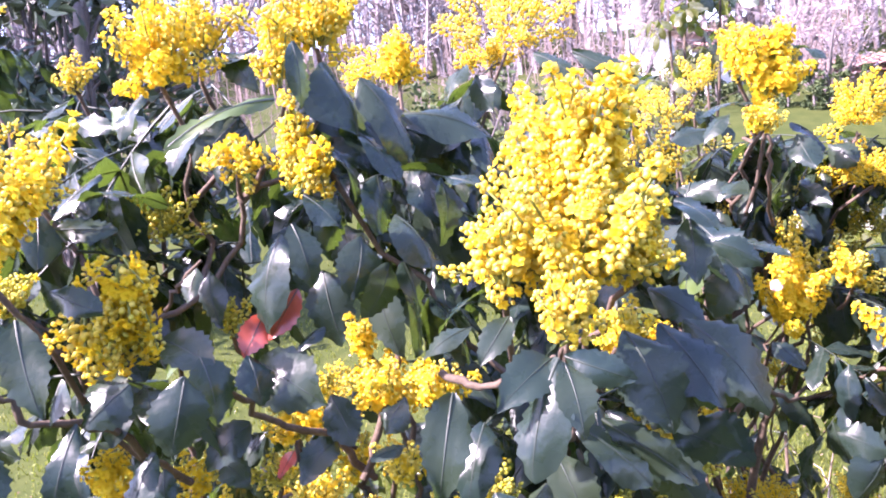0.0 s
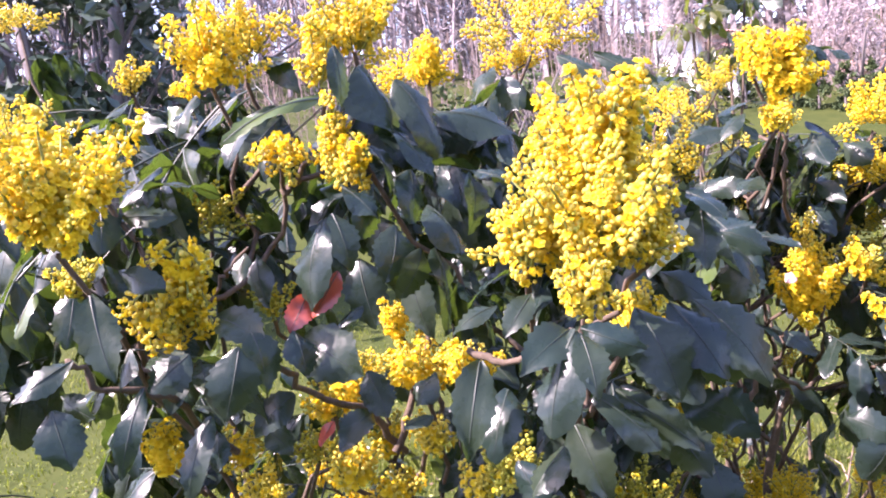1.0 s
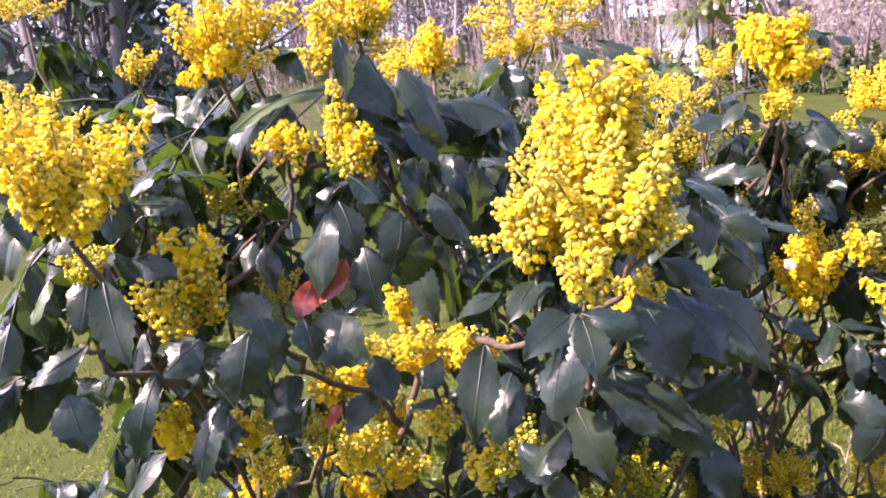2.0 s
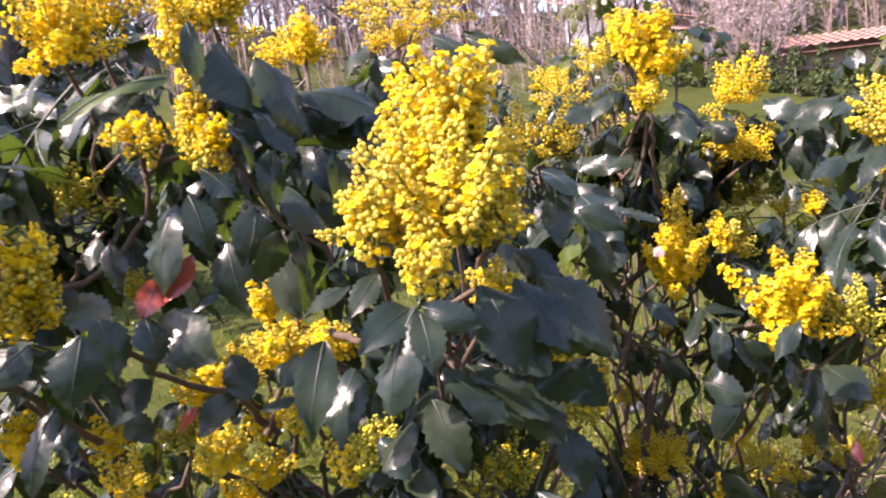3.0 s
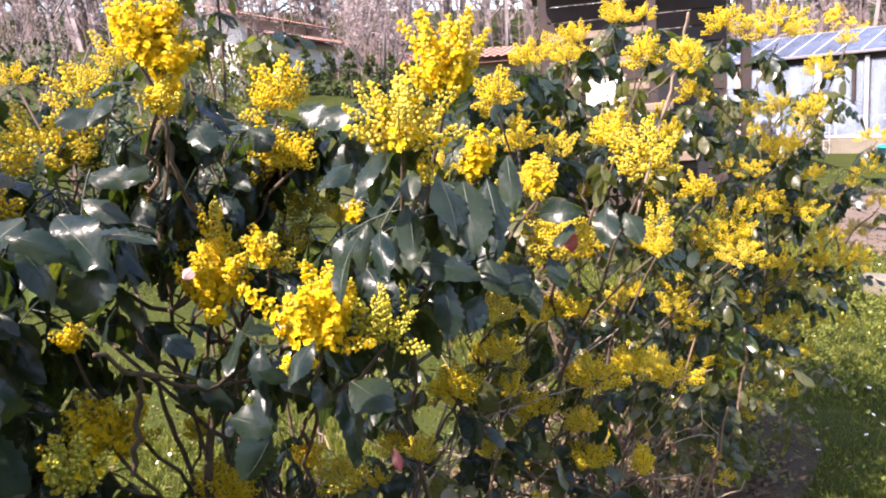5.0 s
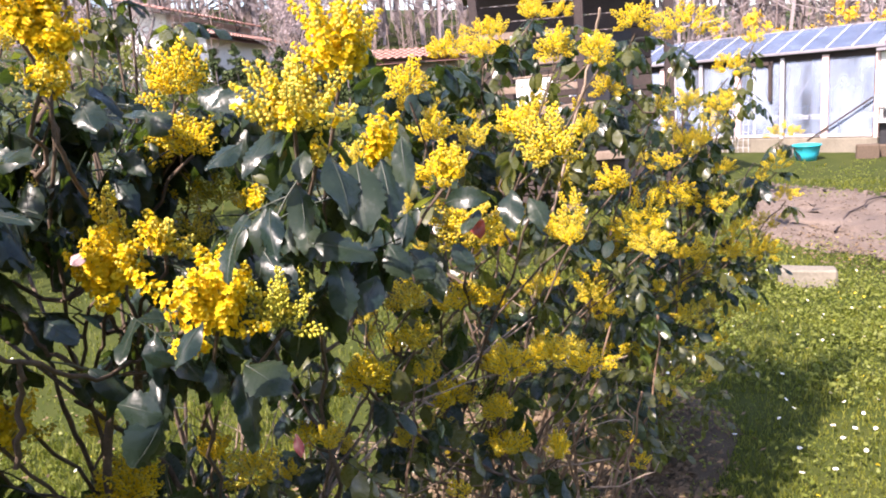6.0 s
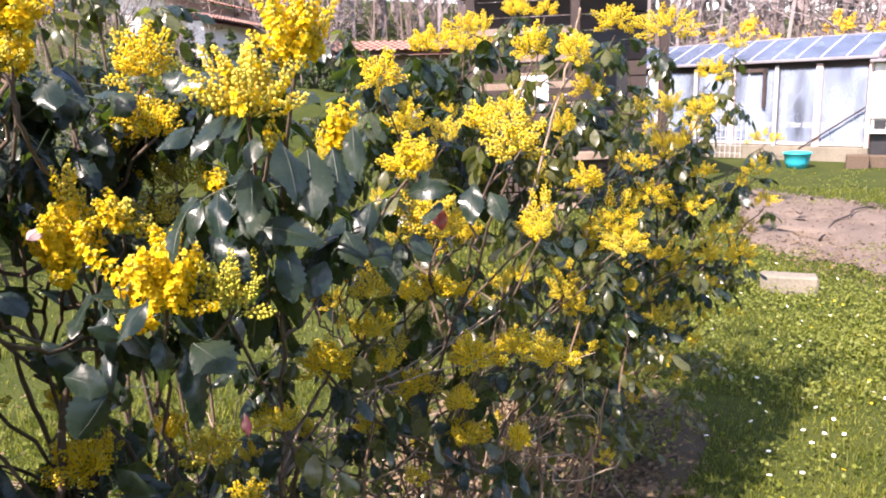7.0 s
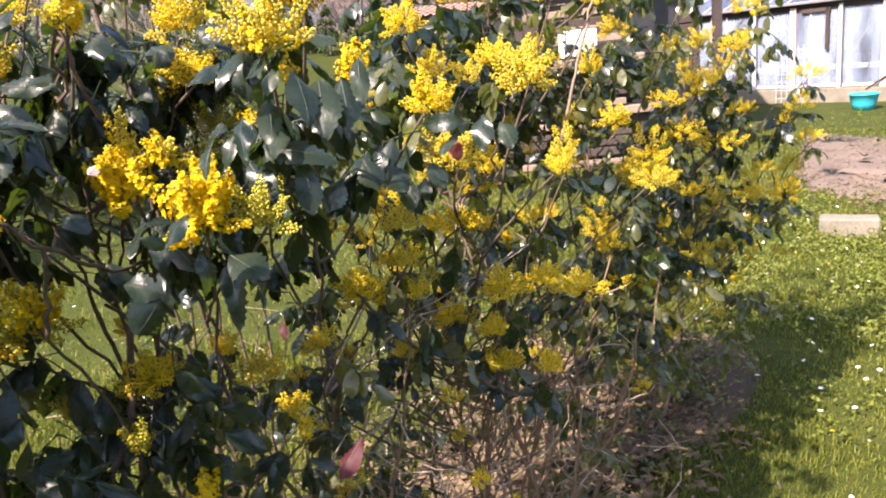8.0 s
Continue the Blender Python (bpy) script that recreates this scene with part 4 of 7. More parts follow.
for i in range(11):
    z = 0.02 + 0.112 * i
    for k in range(3):
        x, y = -0.75 + rng.uniform(-0.25, 0.1), -0.3 + 0.2 * k
        bm = bmesh.new()
        box(bm, x, y, z, x + rng.uniform(1.1, 1.7), y + 0.17, z + rng.uniform(0.06, 0.1), 0.006, Matrix.Rotation(rng.uniform(-0.04, 0.04), 4, "Z"))
        part("board", bm, PALEWOOD if rng.random() < 0.25 else DARKWOOD, pile)
chest = oriented("crate", 6.3, 6.3, ground_z(6.3, 6.3) + 1.25, -40, "white slatted block of unknown use on the timber pile", "crate")
boxed("body", chest, PLASTER, -0.2, -0.2, 0.0, 0.2, 0.2, 0.3, 0.01)
for k in range(3):
    boxed("slat", chest, PLASTER, -0.21, -0.222, 0.005 + 0.1 * k, 0.21, -0.202, 0.095 + 0.1 * k, 0.004)
boxed("lid", chest, PALEWOOD, -0.23, -0.23, 0.3, 0.23, 0.23, 0.325, 0.006)


# ---- house with tiled roof ----
def tiled_roof(parent, name, x0, x1, y0, z0, y1, z1, rows=12, cols=22):
    """A pitched roof of overlapping courses, from the eaves up to the ridge."""
    bm = bmesh.new()
    d = Vector((0, y1 - y0, z1 - z0))
    up = Vector((0, -d.z, d.y)).normalized()
    for r in range(rows):
        a = Vector((0, y0, z0)) + d * (r / rows)
        b = Vector((0, y0, z0)) + d * ((r + 1.1) / rows)
        for c in range(cols):
            xa, xb = x0 + (x1 - x0) * c / cols, x0 + (x1 - x0) * (c + 1) / cols
            xm = (xa + xb) / 2
            pts = [Vector((xa, 0, 0)) + a + up * 0.03, Vector((xm, 0, 0)) + a + up * 0.075, Vector((xb, 0, 0)) + a + up * 0.03, Vector((xb, 0, 0)) + b, Vector((xm, 0, 0)) + b + up * 0.045, Vector((xa, 0, 0)) + b]
            v = [bm.verts.new(p) for p in pts]
            bm.faces.new((v[0], v[1], v[4], v[5]))
            bm.faces.new((v[1], v[2], v[3], v[4]))
    e = [bm.verts.new(p) for p in ((x0, y0, z0 - 0.12), (x1, y0, z0 - 0.12), (x1, y1, z1 - 0.12), (x0, y1, z1 - 0.12))]
    bm.faces.new(e[::-1])
    return part(name, bm, TILE, parent)


house = oriented("house", 7.88, 21.7, ground_z(7.88, 21.7), 45, "white plastered house with red clay tile roof in two tiers", "house")
hz = 3.6 - ground_z(7.88, 21.7)
boxed("wall", house, PLASTER, -0.6, 0.5, -1.0, 5.6, 1.9, hz + 0.62, 0)
boxed("wing_wall", house, PLASTER, -0.1, -0.35, -1.0, 6.1, 0.49, hz - 0.08, 0)
tiled_roof(house, "roof", -1.3, 5.8, 0.2, hz + 0.6, 2.2, hz + 1.15, 9, 30)
tiled_roof(house, "lower_roof", -0.3, 6.3, -0.7, hz - 0.06, 0.48, hz + 0.3, 6, 28)

annex = oriented("outbuilding", 12.3, 18.9, ground_z(12, 19), -12, "low outbuilding with red tiled roof beyond the lawn", "outbuilding")
az = 2.55 - ground_z(12, 19)
boxed("wall", annex, PALEWOOD, -1.8, 0.2, -0.5, 2.6, 2.4, az, 0)
tiled_roof(annex, "roof", -2.1, 2.9, -0.2, az - 0.08, 1.5, az + 0.28, 6, 20)


# ---- trees and hedges ----
def limb(bm, p, d, length, r, depth, rng, twist=0.5, mi=0):
    n = 4
    pts, rad = [p], [r]
    for i in range(n):
        d = (d + Vector((rng.uniform(-1, 1), rng.uniform(-1, 1), rng.uniform(-0.4, 0.9))) * 0.18 * twist).normalized()
        pts.append(pts[-1] + d * length / n)
        rad.append(r * (1 - 0.5 * (i + 1) / n))
    tube(bm, pts, rad, 6 if depth > 2 else 4 if depth > 1 else 3, mi)
    if depth <= 0:
        return
    for i in range(3 if depth > 1 else 4):
        k = rng.randint(2 if depth > 2 else 1, n)
        side = Vector((rng.uniform(-1, 1), rng.uniform(-1, 1), rng.uniform(-0.2, 0.8))).normalized()
        limb(bm, pts[k], (d * 0.5 + side * 0.8).normalized(), length * rng.uniform(0.5, 0.72), rad[k] * 0.7, depth - 1, rng, twist, mi)


def bare_tree(x, y, h, r, seed, label="bare tall tree with dark trunk and fine branches"):
    rng = random.Random(seed)
    ob = new("tree")
    z = ground_z(x, y)
    ob.location = (x, y, z)
    tagged(ob, label, "tree", "bare trees on the slope")
    bm = bmesh.new()
    pts = [Vector((0, 0, -0.3))]
    for i in range(6):
        pts.append(pts[-1] + Vector((rng.uniform(-0.12, 0.12), rng.uniform(-0.12, 0.12), h / 9)))
    tube(bm, pts, [r * (1.25 - 0.12 * i) if i else r * 1.5 for i in range(7)], 9)
    part("trunk", bm, TREEBARK, ob, smooth=True)
    bm = bmesh.new()
    for i in range(7):
        a = i * 2.4
        k = 2 + i % 5
        limb(bm, pts[k], Vector((math.cos(a), math.sin(a), 0.9)).normalized(), h * rng.uniform(0.28, 0.4), r * 0.5, 3, rng)
    part("crown", bm, TREEBARK, ob, "leafless branches", smooth=True)
    return ob


TREES = [bare_tree(12.6, 25.5, 11, 0.24, 3), bare_tree(15.6, 30.5, 13, 0.32, 4), bare_tree(8.6, 29.5, 11, 0.26, 5)]
rng = random.Random(77)
for i in range(20):
    a = radians(-22 + 108 * ((i * 0.618) % 1.0))
    d = rng.uniform(31, 48)
    x, y = d * math.sin(a + 0.35), d * math.cos(a + 0.35)
    copy_thing(TREES[i % 3], pose(x, y, ground_z(x, y), rz=rng.uniform(0, 360)) @ Matrix.Scale(rng.uniform(0.7, 1.0), 4))

# the wood behind: thin trunks, then twigs and brushwood
def twig_line(verts, faces, p, q, r):
    d = (q - p).normalized()
    a = d.orthogonal().normalized()
    b = d.cross(a)
    k = len(verts)
    for c, rr in ((p, r), (q, r * 0.35)):
        verts += [c + rr * a, c - rr * 0.5 * a + rr * 0.87 * b, c - rr * 0.5 * a - rr * 0.87 * b]
    faces += [(k, k + 1, k + 4, k + 3), (k + 1, k + 2, k + 5, k + 4), (k + 2, k, k + 3, k + 5)]


def wood(name, n, near, far, h0, h1, twigs, seed, label, material, thick, sweep=(-50, 95)):
    rng = random.Random(seed)
    verts, faces = [], []
    for i in range(n):
        a, d = radians(rng.uniform(*sweep)), rng.uniform(near, far)
        x, y = d * math.sin(a), d * math.cos(a)
        h, r = rng.uniform(h0, h1), thick * rng.uniform(0.6, 1.5)
        p = Vector((x, y, ground_z(x, y) - 0.2))
        top = p + Vector((rng.gauss(0, 0.06), rng.gauss(0, 0.06), 1)) * h
        twig_line(verts, faces, p, top, r)
        for k in range(twigs):
            q = p.lerp(top, rng.uniform(0.08, 0.95))
            e = q + Vector((rng.gauss(0, 1), rng.gauss(0, 1), rng.uniform(0.1, 1.6))).normalized() * rng.uniform(0.12, 0.32) * h
            twig_line(verts, faces, q, e, r * 0.4)
            f = q.lerp(e, rng.uniform(0.3, 0.8))
            twig_line(verts, faces, f, f + Vector((rng.gauss(0, 1), rng.gauss(0, 1), rng.uniform(0, 1.2))).normalized() * rng.uniform(0.06, 0.2) * h, r * 0.28)
    me = bpy.data.meshes.new(name)
    me.from_pydata(verts, [], faces)
    me.materials.append(material)
    return tagged(new(name, me), label, "woodland", kind="stuff")


wood("far_wood", 900, 33, 75, 9, 17, 24, 21, "grey leafless wood on the slope in spring", FARBARK, 0.10)
wood("brushwood", 560, 23, 40, 1.2, 3.4, 15, 22, "brown leafless brushwood at the wood's edge", BRUSH, 0.03)
# added across the house's bearing from the camera, to dull it as haze would
wood("brushwood", 36, 20.5, 23, 1.2, 2.6, 22, 23, "bare twiggy bushes added before the house to veil it like haze", BRUSH, 0.014, (14, 30))
wood("brushwood", 110, 14, 22, 0.8, 2.2, 18, 24, "bare twiggy bushes along the lawn", BRUSH, 0.012, (-40, 16))


def tufts(bm, n, centre, radius, size, rng, flat=1.0, hollow=0.3):
    """Small leaf faces in clumps round a middle."""
    clumps = [Vector(centre) + Vector((rng.gauss(0, 1), rng.gauss(0, 1), rng.gauss(0, 1) * flat)).normalized() * radius * (hollow + (1 - hollow) * rng.random()) for _ in range(max(3, n // 25))]
    for _ in range(n):
        c = rng.choice(clumps) + Vector((rng.gauss(0, 1), rng.gauss(0, 1), rng.gauss(0, 1))) * radius * 0.16
        s = size * rng.uniform(0.6, 1.4)
        d = Vector((rng.gauss(0, 1), rng.gauss(0, 1), rng.gauss(0, 1))).normalized()
        e = d.orthogonal().normalized()
        e = Matrix.Rotation(rng.uniform(0, 6.28), 3, d) @ e
        f = d.cross(e)
        v = [bm.verts.new(c + s * (e * a + f * b + d * h)) for a, b, h in ((-1, 0, 0), (0, -0.45, 0.15), (1, 0, 0), (0, 0.45, 0.15))]
        bm.faces.new(v)


def leafy(name, x, y, h, w, material, label, category, seed, leaf=0.035, n=2600, trunk=0.05, group="", base=0.25):
    """A shrub or small tree: stems and a loose crown of many small leaves."""
    rng = random.Random(seed)
    ob = new(name)
    ob.location = (x, y, ground_z(x, y))
    tagged(ob, label, category, group)
    bm = bmesh.new()
    for i in range(6):
        a = i * 1.05 + rng.uniform(0, 0.5)
        limb(bm, Vector((0.1 * math.cos(a), 0.1 * math.sin(a), -0.05)), Vector((math.cos(a) * w * 0.45, math.sin(a) * w * 0.45, h * 0.75)).normalized(), h * 0.6, trunk, 2, rng)
    part("trunk", bm, TREEBARK, ob, smooth=True)
    bm = bmesh.new()
    for i in range(9):
        a, u = i * 2.4, (i + 0.5) / 9
        c = Vector((math.cos(a) * w * 0.33, math.sin(a) * w * 0.33, h * (base + (1 - base) * u * 0.85)))
        tufts(bm, n // 9, c, w * 0.36 * (1.1 - 0.5 * u), leaf, rng)
    part("crown", bm, material, ob)
    return ob


leafy("evergreen_tree", -3.7, 7.4, 5.5, 2.6, DARKLEAF, "dark glossy evergreen tree behind the shrubs", "tree", 31, 0.095, 5200, 0.09)
leafy("pink_blossom_tree", 4.6, 17.5, 3.2, 3.0, BLOSSOM, "small pink blossoming tree by the lawn", "tree", 32, 0.03, 1700, 0.05, "blossoming trees", 0.35)
leafy("pink_blossom_tree", 9.2, 17.2, 3.0, 2.4, BLOSSOM, "small pink blossoming tree before the house", "tree", 33, 0.045, 2300, 0.05, "blossoming trees", 0.35)
leafy("pink_blossom_tree", 1.6, 16.5, 2.6, 2.4, BLOSSOM, "small pale pink blossoming tree by the lawn", "tree", 34, 0.03, 1000, 0.05, "blossoming trees", 0.35)
leafy("evergreen_shrub", 3.6, 12.0, 2.3, 1.6, OLIVETREE, "green leafy shrub on the lawn behind", "shrub", 35, 0.05, 1800, 0.04)
leafy("evergreen_shrub", 1.9, 9.2, 2.0, 2.2, DARKLEAF, "dark evergreen shrub on the lawn behind", "shrub", 37, 0.05, 2400, 0.04)
leafy("evergreen_shrub", 0.3, 9.8, 2.3, 2.0, CONIFER, "olive green leafy shrub on the lawn behind", "shrub", 38, 0.05, 2200, 0.04)
for i, (x, y, s) in enumerate(((15.2, 9.0, 1.0), (17.5, 8.2, 1.0), (19.0, 7.6, 1.1))):
    leafy("forsythia_bush", x, y, 2.9 * s, 1.3, FORSYTHIA, "yellow flowering forsythia bush behind the greenhouse", "shrub", 40 + i, 0.045, 1300, 0.03, "forsythia bushes")


def thuja(x, y, h, seed):
    rng = random.Random(seed)
    ob = new("hedge_conifer")
    ob.location = (x, y, ground_z(x, y))
    tagged(ob, "clipped narrow dark green conifer in a hedge row", "conifer", "hedge conifers")
    bm = bmesh.new()
    tube(bm, [Vector((0, 0, -0.1)), Vector((0, 0, h * 0.8))], [0.04, 0.01], 5)
    part("trunk", bm, TREEBARK, ob)
    bm = bmesh.new()
    for i in range(14):
        u = (i + 0.5) / 14
        tufts(bm, 90, (0, 0, h * u), 0.26 * (1 - 0.75 * u ** 2.2), 0.05, rng, 0.5, 0.6)
    part("crown", bm, CONIFER, ob)
    return ob


hedge = [thuja(7.0, 18.1, 1.05, 51), thuja(7.4, 17.75, 1.15, 52)]
for i in [-3, -2, -1] + list(range(2, 12)):
    x, y = 7.0 + 0.42 * i, 18.1 - 0.33 * i
    copy_thing(hedge[i % 2], pose(x, y, ground_z(x, y), rz=i * 70))


# ---- the flowering shrubs ----
shrub_a = shrub_thing(0.0, 0.78, "glossy dark mahonia shrub with dense yellow flower heads and drooping leaves")
shrub_b = shrub_thing(0.45, 1.02, "mahonia shrub with twisted brown stems and golden yellow flowers")
shrub_c = shrub_thing(1.25, 1.35, "leggy mahonia shrub with small yellow flower heads and bare lower twigs")
shrub_d = shrub_thing(2.0, 1.75, "bushy mahonia shrub with bright yellow flowers beside the open lawn")
shrub_e = shrub_thing(0.66, 1.78, "tall mahonia shrub with olive green leaves standing behind the row")
ROOTS = {"a": [(-0.12, 0.78, 0), (0.05, 0.82, 0), (-0.3, 0.85, 0)], "b": [(0.45, 1.02, 0), (0.38, 1.1, 0)], "c": [(1.15, 1.28, 0), (1.3, 1.45, 0)], "d": [(1.8, 1.6, 0), (2.1, 1.8, 0), (2.35, 1.85, 0)]}
NODES = {
    "a": [(-0.22, 0.68, 1.08), (-0.05, 0.66, 1.12), (0.1, 0.64, 1.05), (0.2, 0.72, 1.15), (-0.38, 0.75, 1.2)],
    "b": [(0.38, 0.92, 1.0), (0.5, 0.88, 0.95), (0.62, 0.85, 1.05), (0.75, 0.95, 0.9)],
    "c": [(1.0, 1.1, 0.75), (1.2, 1.2, 0.9), (1.4, 1.3, 0.85), (1.0, 1.0, 0.45)],
    "d": [(1.7, 1.45, 0.8), (1.9, 1.55, 0.9), (2.2, 1.65, 0.8), (2.4, 1.7, 0.6)],
}


def clear(p):
    """Keeps leaves behind the row's front line, clear of the camera's view."""
    return p.y > 0.36 + 0.3 * max(0, p.x - 0.3) + 0.25 * max(0, -0.15 - p.x)


def branch(shrub, pts, r0, r1, material):
    """A crooked stem through the given places."""
    rng = random.Random(round(pts[0][0] * 3000) + round(pts[-1][2] * 5000))
    way = []
    if material is TWIG:
        spots = [Vector(r).lerp(Vector(p), u) for key in "bc" for k, p in enumerate(NODES[key]) for r in (ROOTS[key][k % len(ROOTS[key])],) for u in (0.3, 0.5, 0.7, 0.9)]
        pts = [tuple(min(spots, key=lambda q: (q - Vector(pts[0])).length))] + pts
    elif pts[0][2] < 1.12:
        spots = [Vector(r).lerp(Vector(p), u) for key in "abcd" for k, p in enumerate(NODES[key]) for r in (ROOTS[key][k % len(ROOTS[key])],) for u in (0.1, 0.3, 0.5, 0.7)]
        pts = [tuple(min((q for q in spots if q.z < pts[0][2] - 0.12), key=lambda q: (q - Vector(pts[0])).length))] + pts
    for a, b in zip(pts, pts[1:]):
        way += bend(a, b, (0, 0, 0), 5, rng, 0.0035)[:-1]
    way.append(Vector(pts[-1]))
    bm = bmesh.new()
    tube(bm, [local(shrub, p) for p in way], [0.68 * (r0 + (r1 - r0) * i / (len(way) - 1)) * rng.uniform(0.85, 1.1) for i in range(len(way))], 8)
    return link("stem", bm, material, shrub)


def trunks(shrub, key):
    rng = random.Random(len(key) + ord(key))
    for k, p in enumerate(NODES[key]):
        r = ROOTS[key][k % len(ROOTS[key])]
        stem(shrub, (r[0], r[1], -0.03), p, 0.0058, 0.0036, (rng.uniform(-0.14, 0.14), rng.uniform(0.0, 0.12), 0), 0.03, None, 12)


WAITING, SPOTS = [], {}


def head(shrub, at, width, height, kind, n, leaves, droop=False, small=False):
    """A flower head on its stem, with the whorl of leaves under it."""
    key = "a" if shrub is shrub_a else "b" if shrub is shrub_b else "c" if shrub is shrub_c else "d"
    fine = key in "ab"
    if key in "cd":
        kind = {"bud": "mix", "green": "mix"}.get(kind, "open")
    grow = 1.12 if key == "a" else 0.95 if at[2] < 1.15 and at[0] < 1.5 else 1.2 if fine else 1.06
    level = 2 if at[1] < 0.5 and key == "a" else 1 if fine and at[1] < 0.82 else 0
    cluster(shrub, at, width * grow, height * grow, kind, round(n * (1.5 if level else 2.6 if small else 3.2)), level, droop)
    rng = random.Random(round(at[0] * 999) + round(at[2] * 777))
    foot = Vector(at) + Vector((0, 0, height * 0.4 if droop else -height * 0.45))
    if key not in SPOTS:
        SPOTS[key] = [Vector(r).lerp(Vector(p), u) for k, p in enumerate(NODES[key]) for r in (ROOTS[key][k % len(ROOTS[key])],) for u in (0.25, 0.45, 0.65, 0.85, 1.0)]
    def reach(q):
        """How far a stem from q has to go: steep ones, from behind, come first."""
        side = Vector((q.x - foot.x, q.y - foot.y)).length
        return (q - foot).length + 1.6 * side + 2 * max(0, foot.y - q.y)
    steep = [q for q in SPOTS[key] if foot.z - q.z > max(0.06, 0.9 * Vector((q.x - foot.x, q.y - foot.y)).length)]
    node = min(steep or [Vector(r) for r in ROOTS[key]], key=reach)
    sag = Vector((rng.uniform(-0.03, 0.03), 0.05, -0.03)) * min(1, (foot - node).length / 0.2)
    stem(shrub, node, foot, 0.0017 if small else 0.0028, 0.0012 if small else 0.0020, sag, 0.008)
    if foot.z - node.z > Vector((node.x - foot.x, node.y - foot.y)).length:
        SPOTS[key] += [node.lerp(foot, u) + sag * (4 * u * (1 - u)) for u in (0.35, 0.6, 0.8)]
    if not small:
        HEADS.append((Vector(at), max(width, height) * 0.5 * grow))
    if leaves:
        WAITING.append((shrub, foot + Vector((0, 0.02, -0.012)), leaves, 0.85 if fine else 0.72, not fine))


for shrub, key in ((shrub_a, "a"), (shrub_b, "b"), (shrub_c, "c"), (shrub_d, "d")):
    trunks(shrub, key)

head(shrub_a, (0.081, 0.423, 1.537), 0.081, 0.092, "mix", 15, 0)
head(shrub_a, (0.067, 0.388, 1.504), 0.102, 0.076, "bud", 17, 0)
head(shrub_a, (0.106, 0.398, 1.490), 0.044, 0.047, "bud", 6, 0)
head(shrub_a, (0.029, 0.375, 1.494), 0.035, 0.042, "bud", 6, 0)
head(shrub_a, (0.057, 0.353, 1.469), 0.040, 0.037, "bud", 6, 0)
head(shrub_a, (-0.260, 0.412, 1.546), 0.085, 0.081, "mix", 16, 0)
head(shrub_a, (-0.394, 0.617, 1.604), 0.106, 0.061, "bud", 9, 3)
head(shrub_a, (-0.287, 0.535, 1.568), 0.053, 0.049, "bud", 6, 3)
head(shrub_a, (-0.145, 0.559, 1.557), 0.051, 0.037, "mix", 5, 0, True)
head(shrub_a, (-0.099, 0.541, 1.566), 0.031, 0.067, "bud", 5, 0, True)
head(shrub_a, (-0.084, 0.529, 1.546), 0.026, 0.048, "mix", 4, 0, True)
head(shrub_a, (-0.204, 0.589, 1.654), 0.081, 0.071, "mix", 11, 4)
head(shrub_a, (-0.183, 0.633, 1.672), 0.061, 0.056, "bud", 7, 3)
head(shrub_a, (-0.316, 0.687, 1.658), 0.044, 0.033, "bud", 4, 3)
head(shrub_a, (-0.081, 0.595, 1.664), 0.105, 0.057, "bud", 13, 5)
head(shrub_a, (-0.109, 0.570, 1.636), 0.037, 0.060, "bud", 5, 2)
head(shrub_a, (-0.026, 0.776, 1.650), 0.049, 0.049, "open", 7, 4)
head(shrub_a, (0.094, 0.845, 1.684), 0.125, 0.079, "mix", 12, 5)
head(shrub_a, (-0.196, 0.446, 1.475), 0.042, 0.069, "mix", 9, 0, True)
head(shrub_a, (-0.220, 0.443, 1.459), 0.046, 0.038, "bud", 6, 0, True)
head(shrub_a, (-0.298, 0.494, 1.486), 0.042, 0.025, "green", 5, 3)
head(shrub_a, (-0.230, 0.612, 1.521), 0.061, 0.040, "green", 6, 4)
head(shrub_a, (-0.275, 0.546, 1.329), 0.048, 0.038, "open", 6, 3)
head(shrub_a, (-0.053, 0.540, 1.382), 0.092, 0.037, "mix", 10, 0)
head(shrub_a, (-0.137, 0.593, 1.344), 0.061, 0.046, "mix", 7, 3)
head(shrub_a, (-0.093, 0.608, 1.296), 0.052, 0.036, "mix", 5, 2)
head(shrub_a, (-0.156, 0.587, 1.301), 0.056, 0.035, "green", 5, 3)
head(shrub_a, (-0.156, 0.742, 1.163), 0.059, 0.039, "open", 5, 3)
head(shrub_a, (-0.286, 0.742, 1.177), 0.052, 0.033, "open", 4, 3)
head(shrub_a, (-0.129, 0.823, 1.298), 0.067, 0.043, "mix", 6, 2)
head(shrub_a, (0.117, 0.566, 1.237), 0.071, 0.057, "green", 9, 2)
head(shrub_a, (0.196, 0.597, 1.270), 0.056, 0.046, "green", 6, 2)
head(shrub_a, (-0.188, 0.766, 1.209), 0.069, 0.052, "mix", 6, 2)
head(shrub_a, (0.107, 0.480, 1.419), 0.027, 0.019, "open", 4, 0)
head(shrub_a, (-0.046, 0.876, 1.651), 0.080, 0.049, "open", 8, 4)
head(shrub_a, (0.080, 0.890, 1.655), 0.071, 0.032, "open", 6, 3)
head(shrub_a, (-0.578, 0.978, 1.793), 0.077, 0.038, "bud", 5, 3)
head(shrub_a, (-0.070, 0.564, 1.416), 0.038, 0.029, "mix", 5, 0)
head(shrub_a, (-0.100, 0.555, 1.358), 0.052, 0.029, "mix", 6, 0)
head(shrub_a, (-0.016, 0.511, 1.386), 0.052, 0.031, "mix", 7, 0)
head(shrub_a, (-0.111, 0.499, 1.314), 0.048, 0.035, "mix", 7, 0)
head(shrub_a, (-0.045, 0.494, 1.339), 0.043, 0.030, "bud", 6, 0)
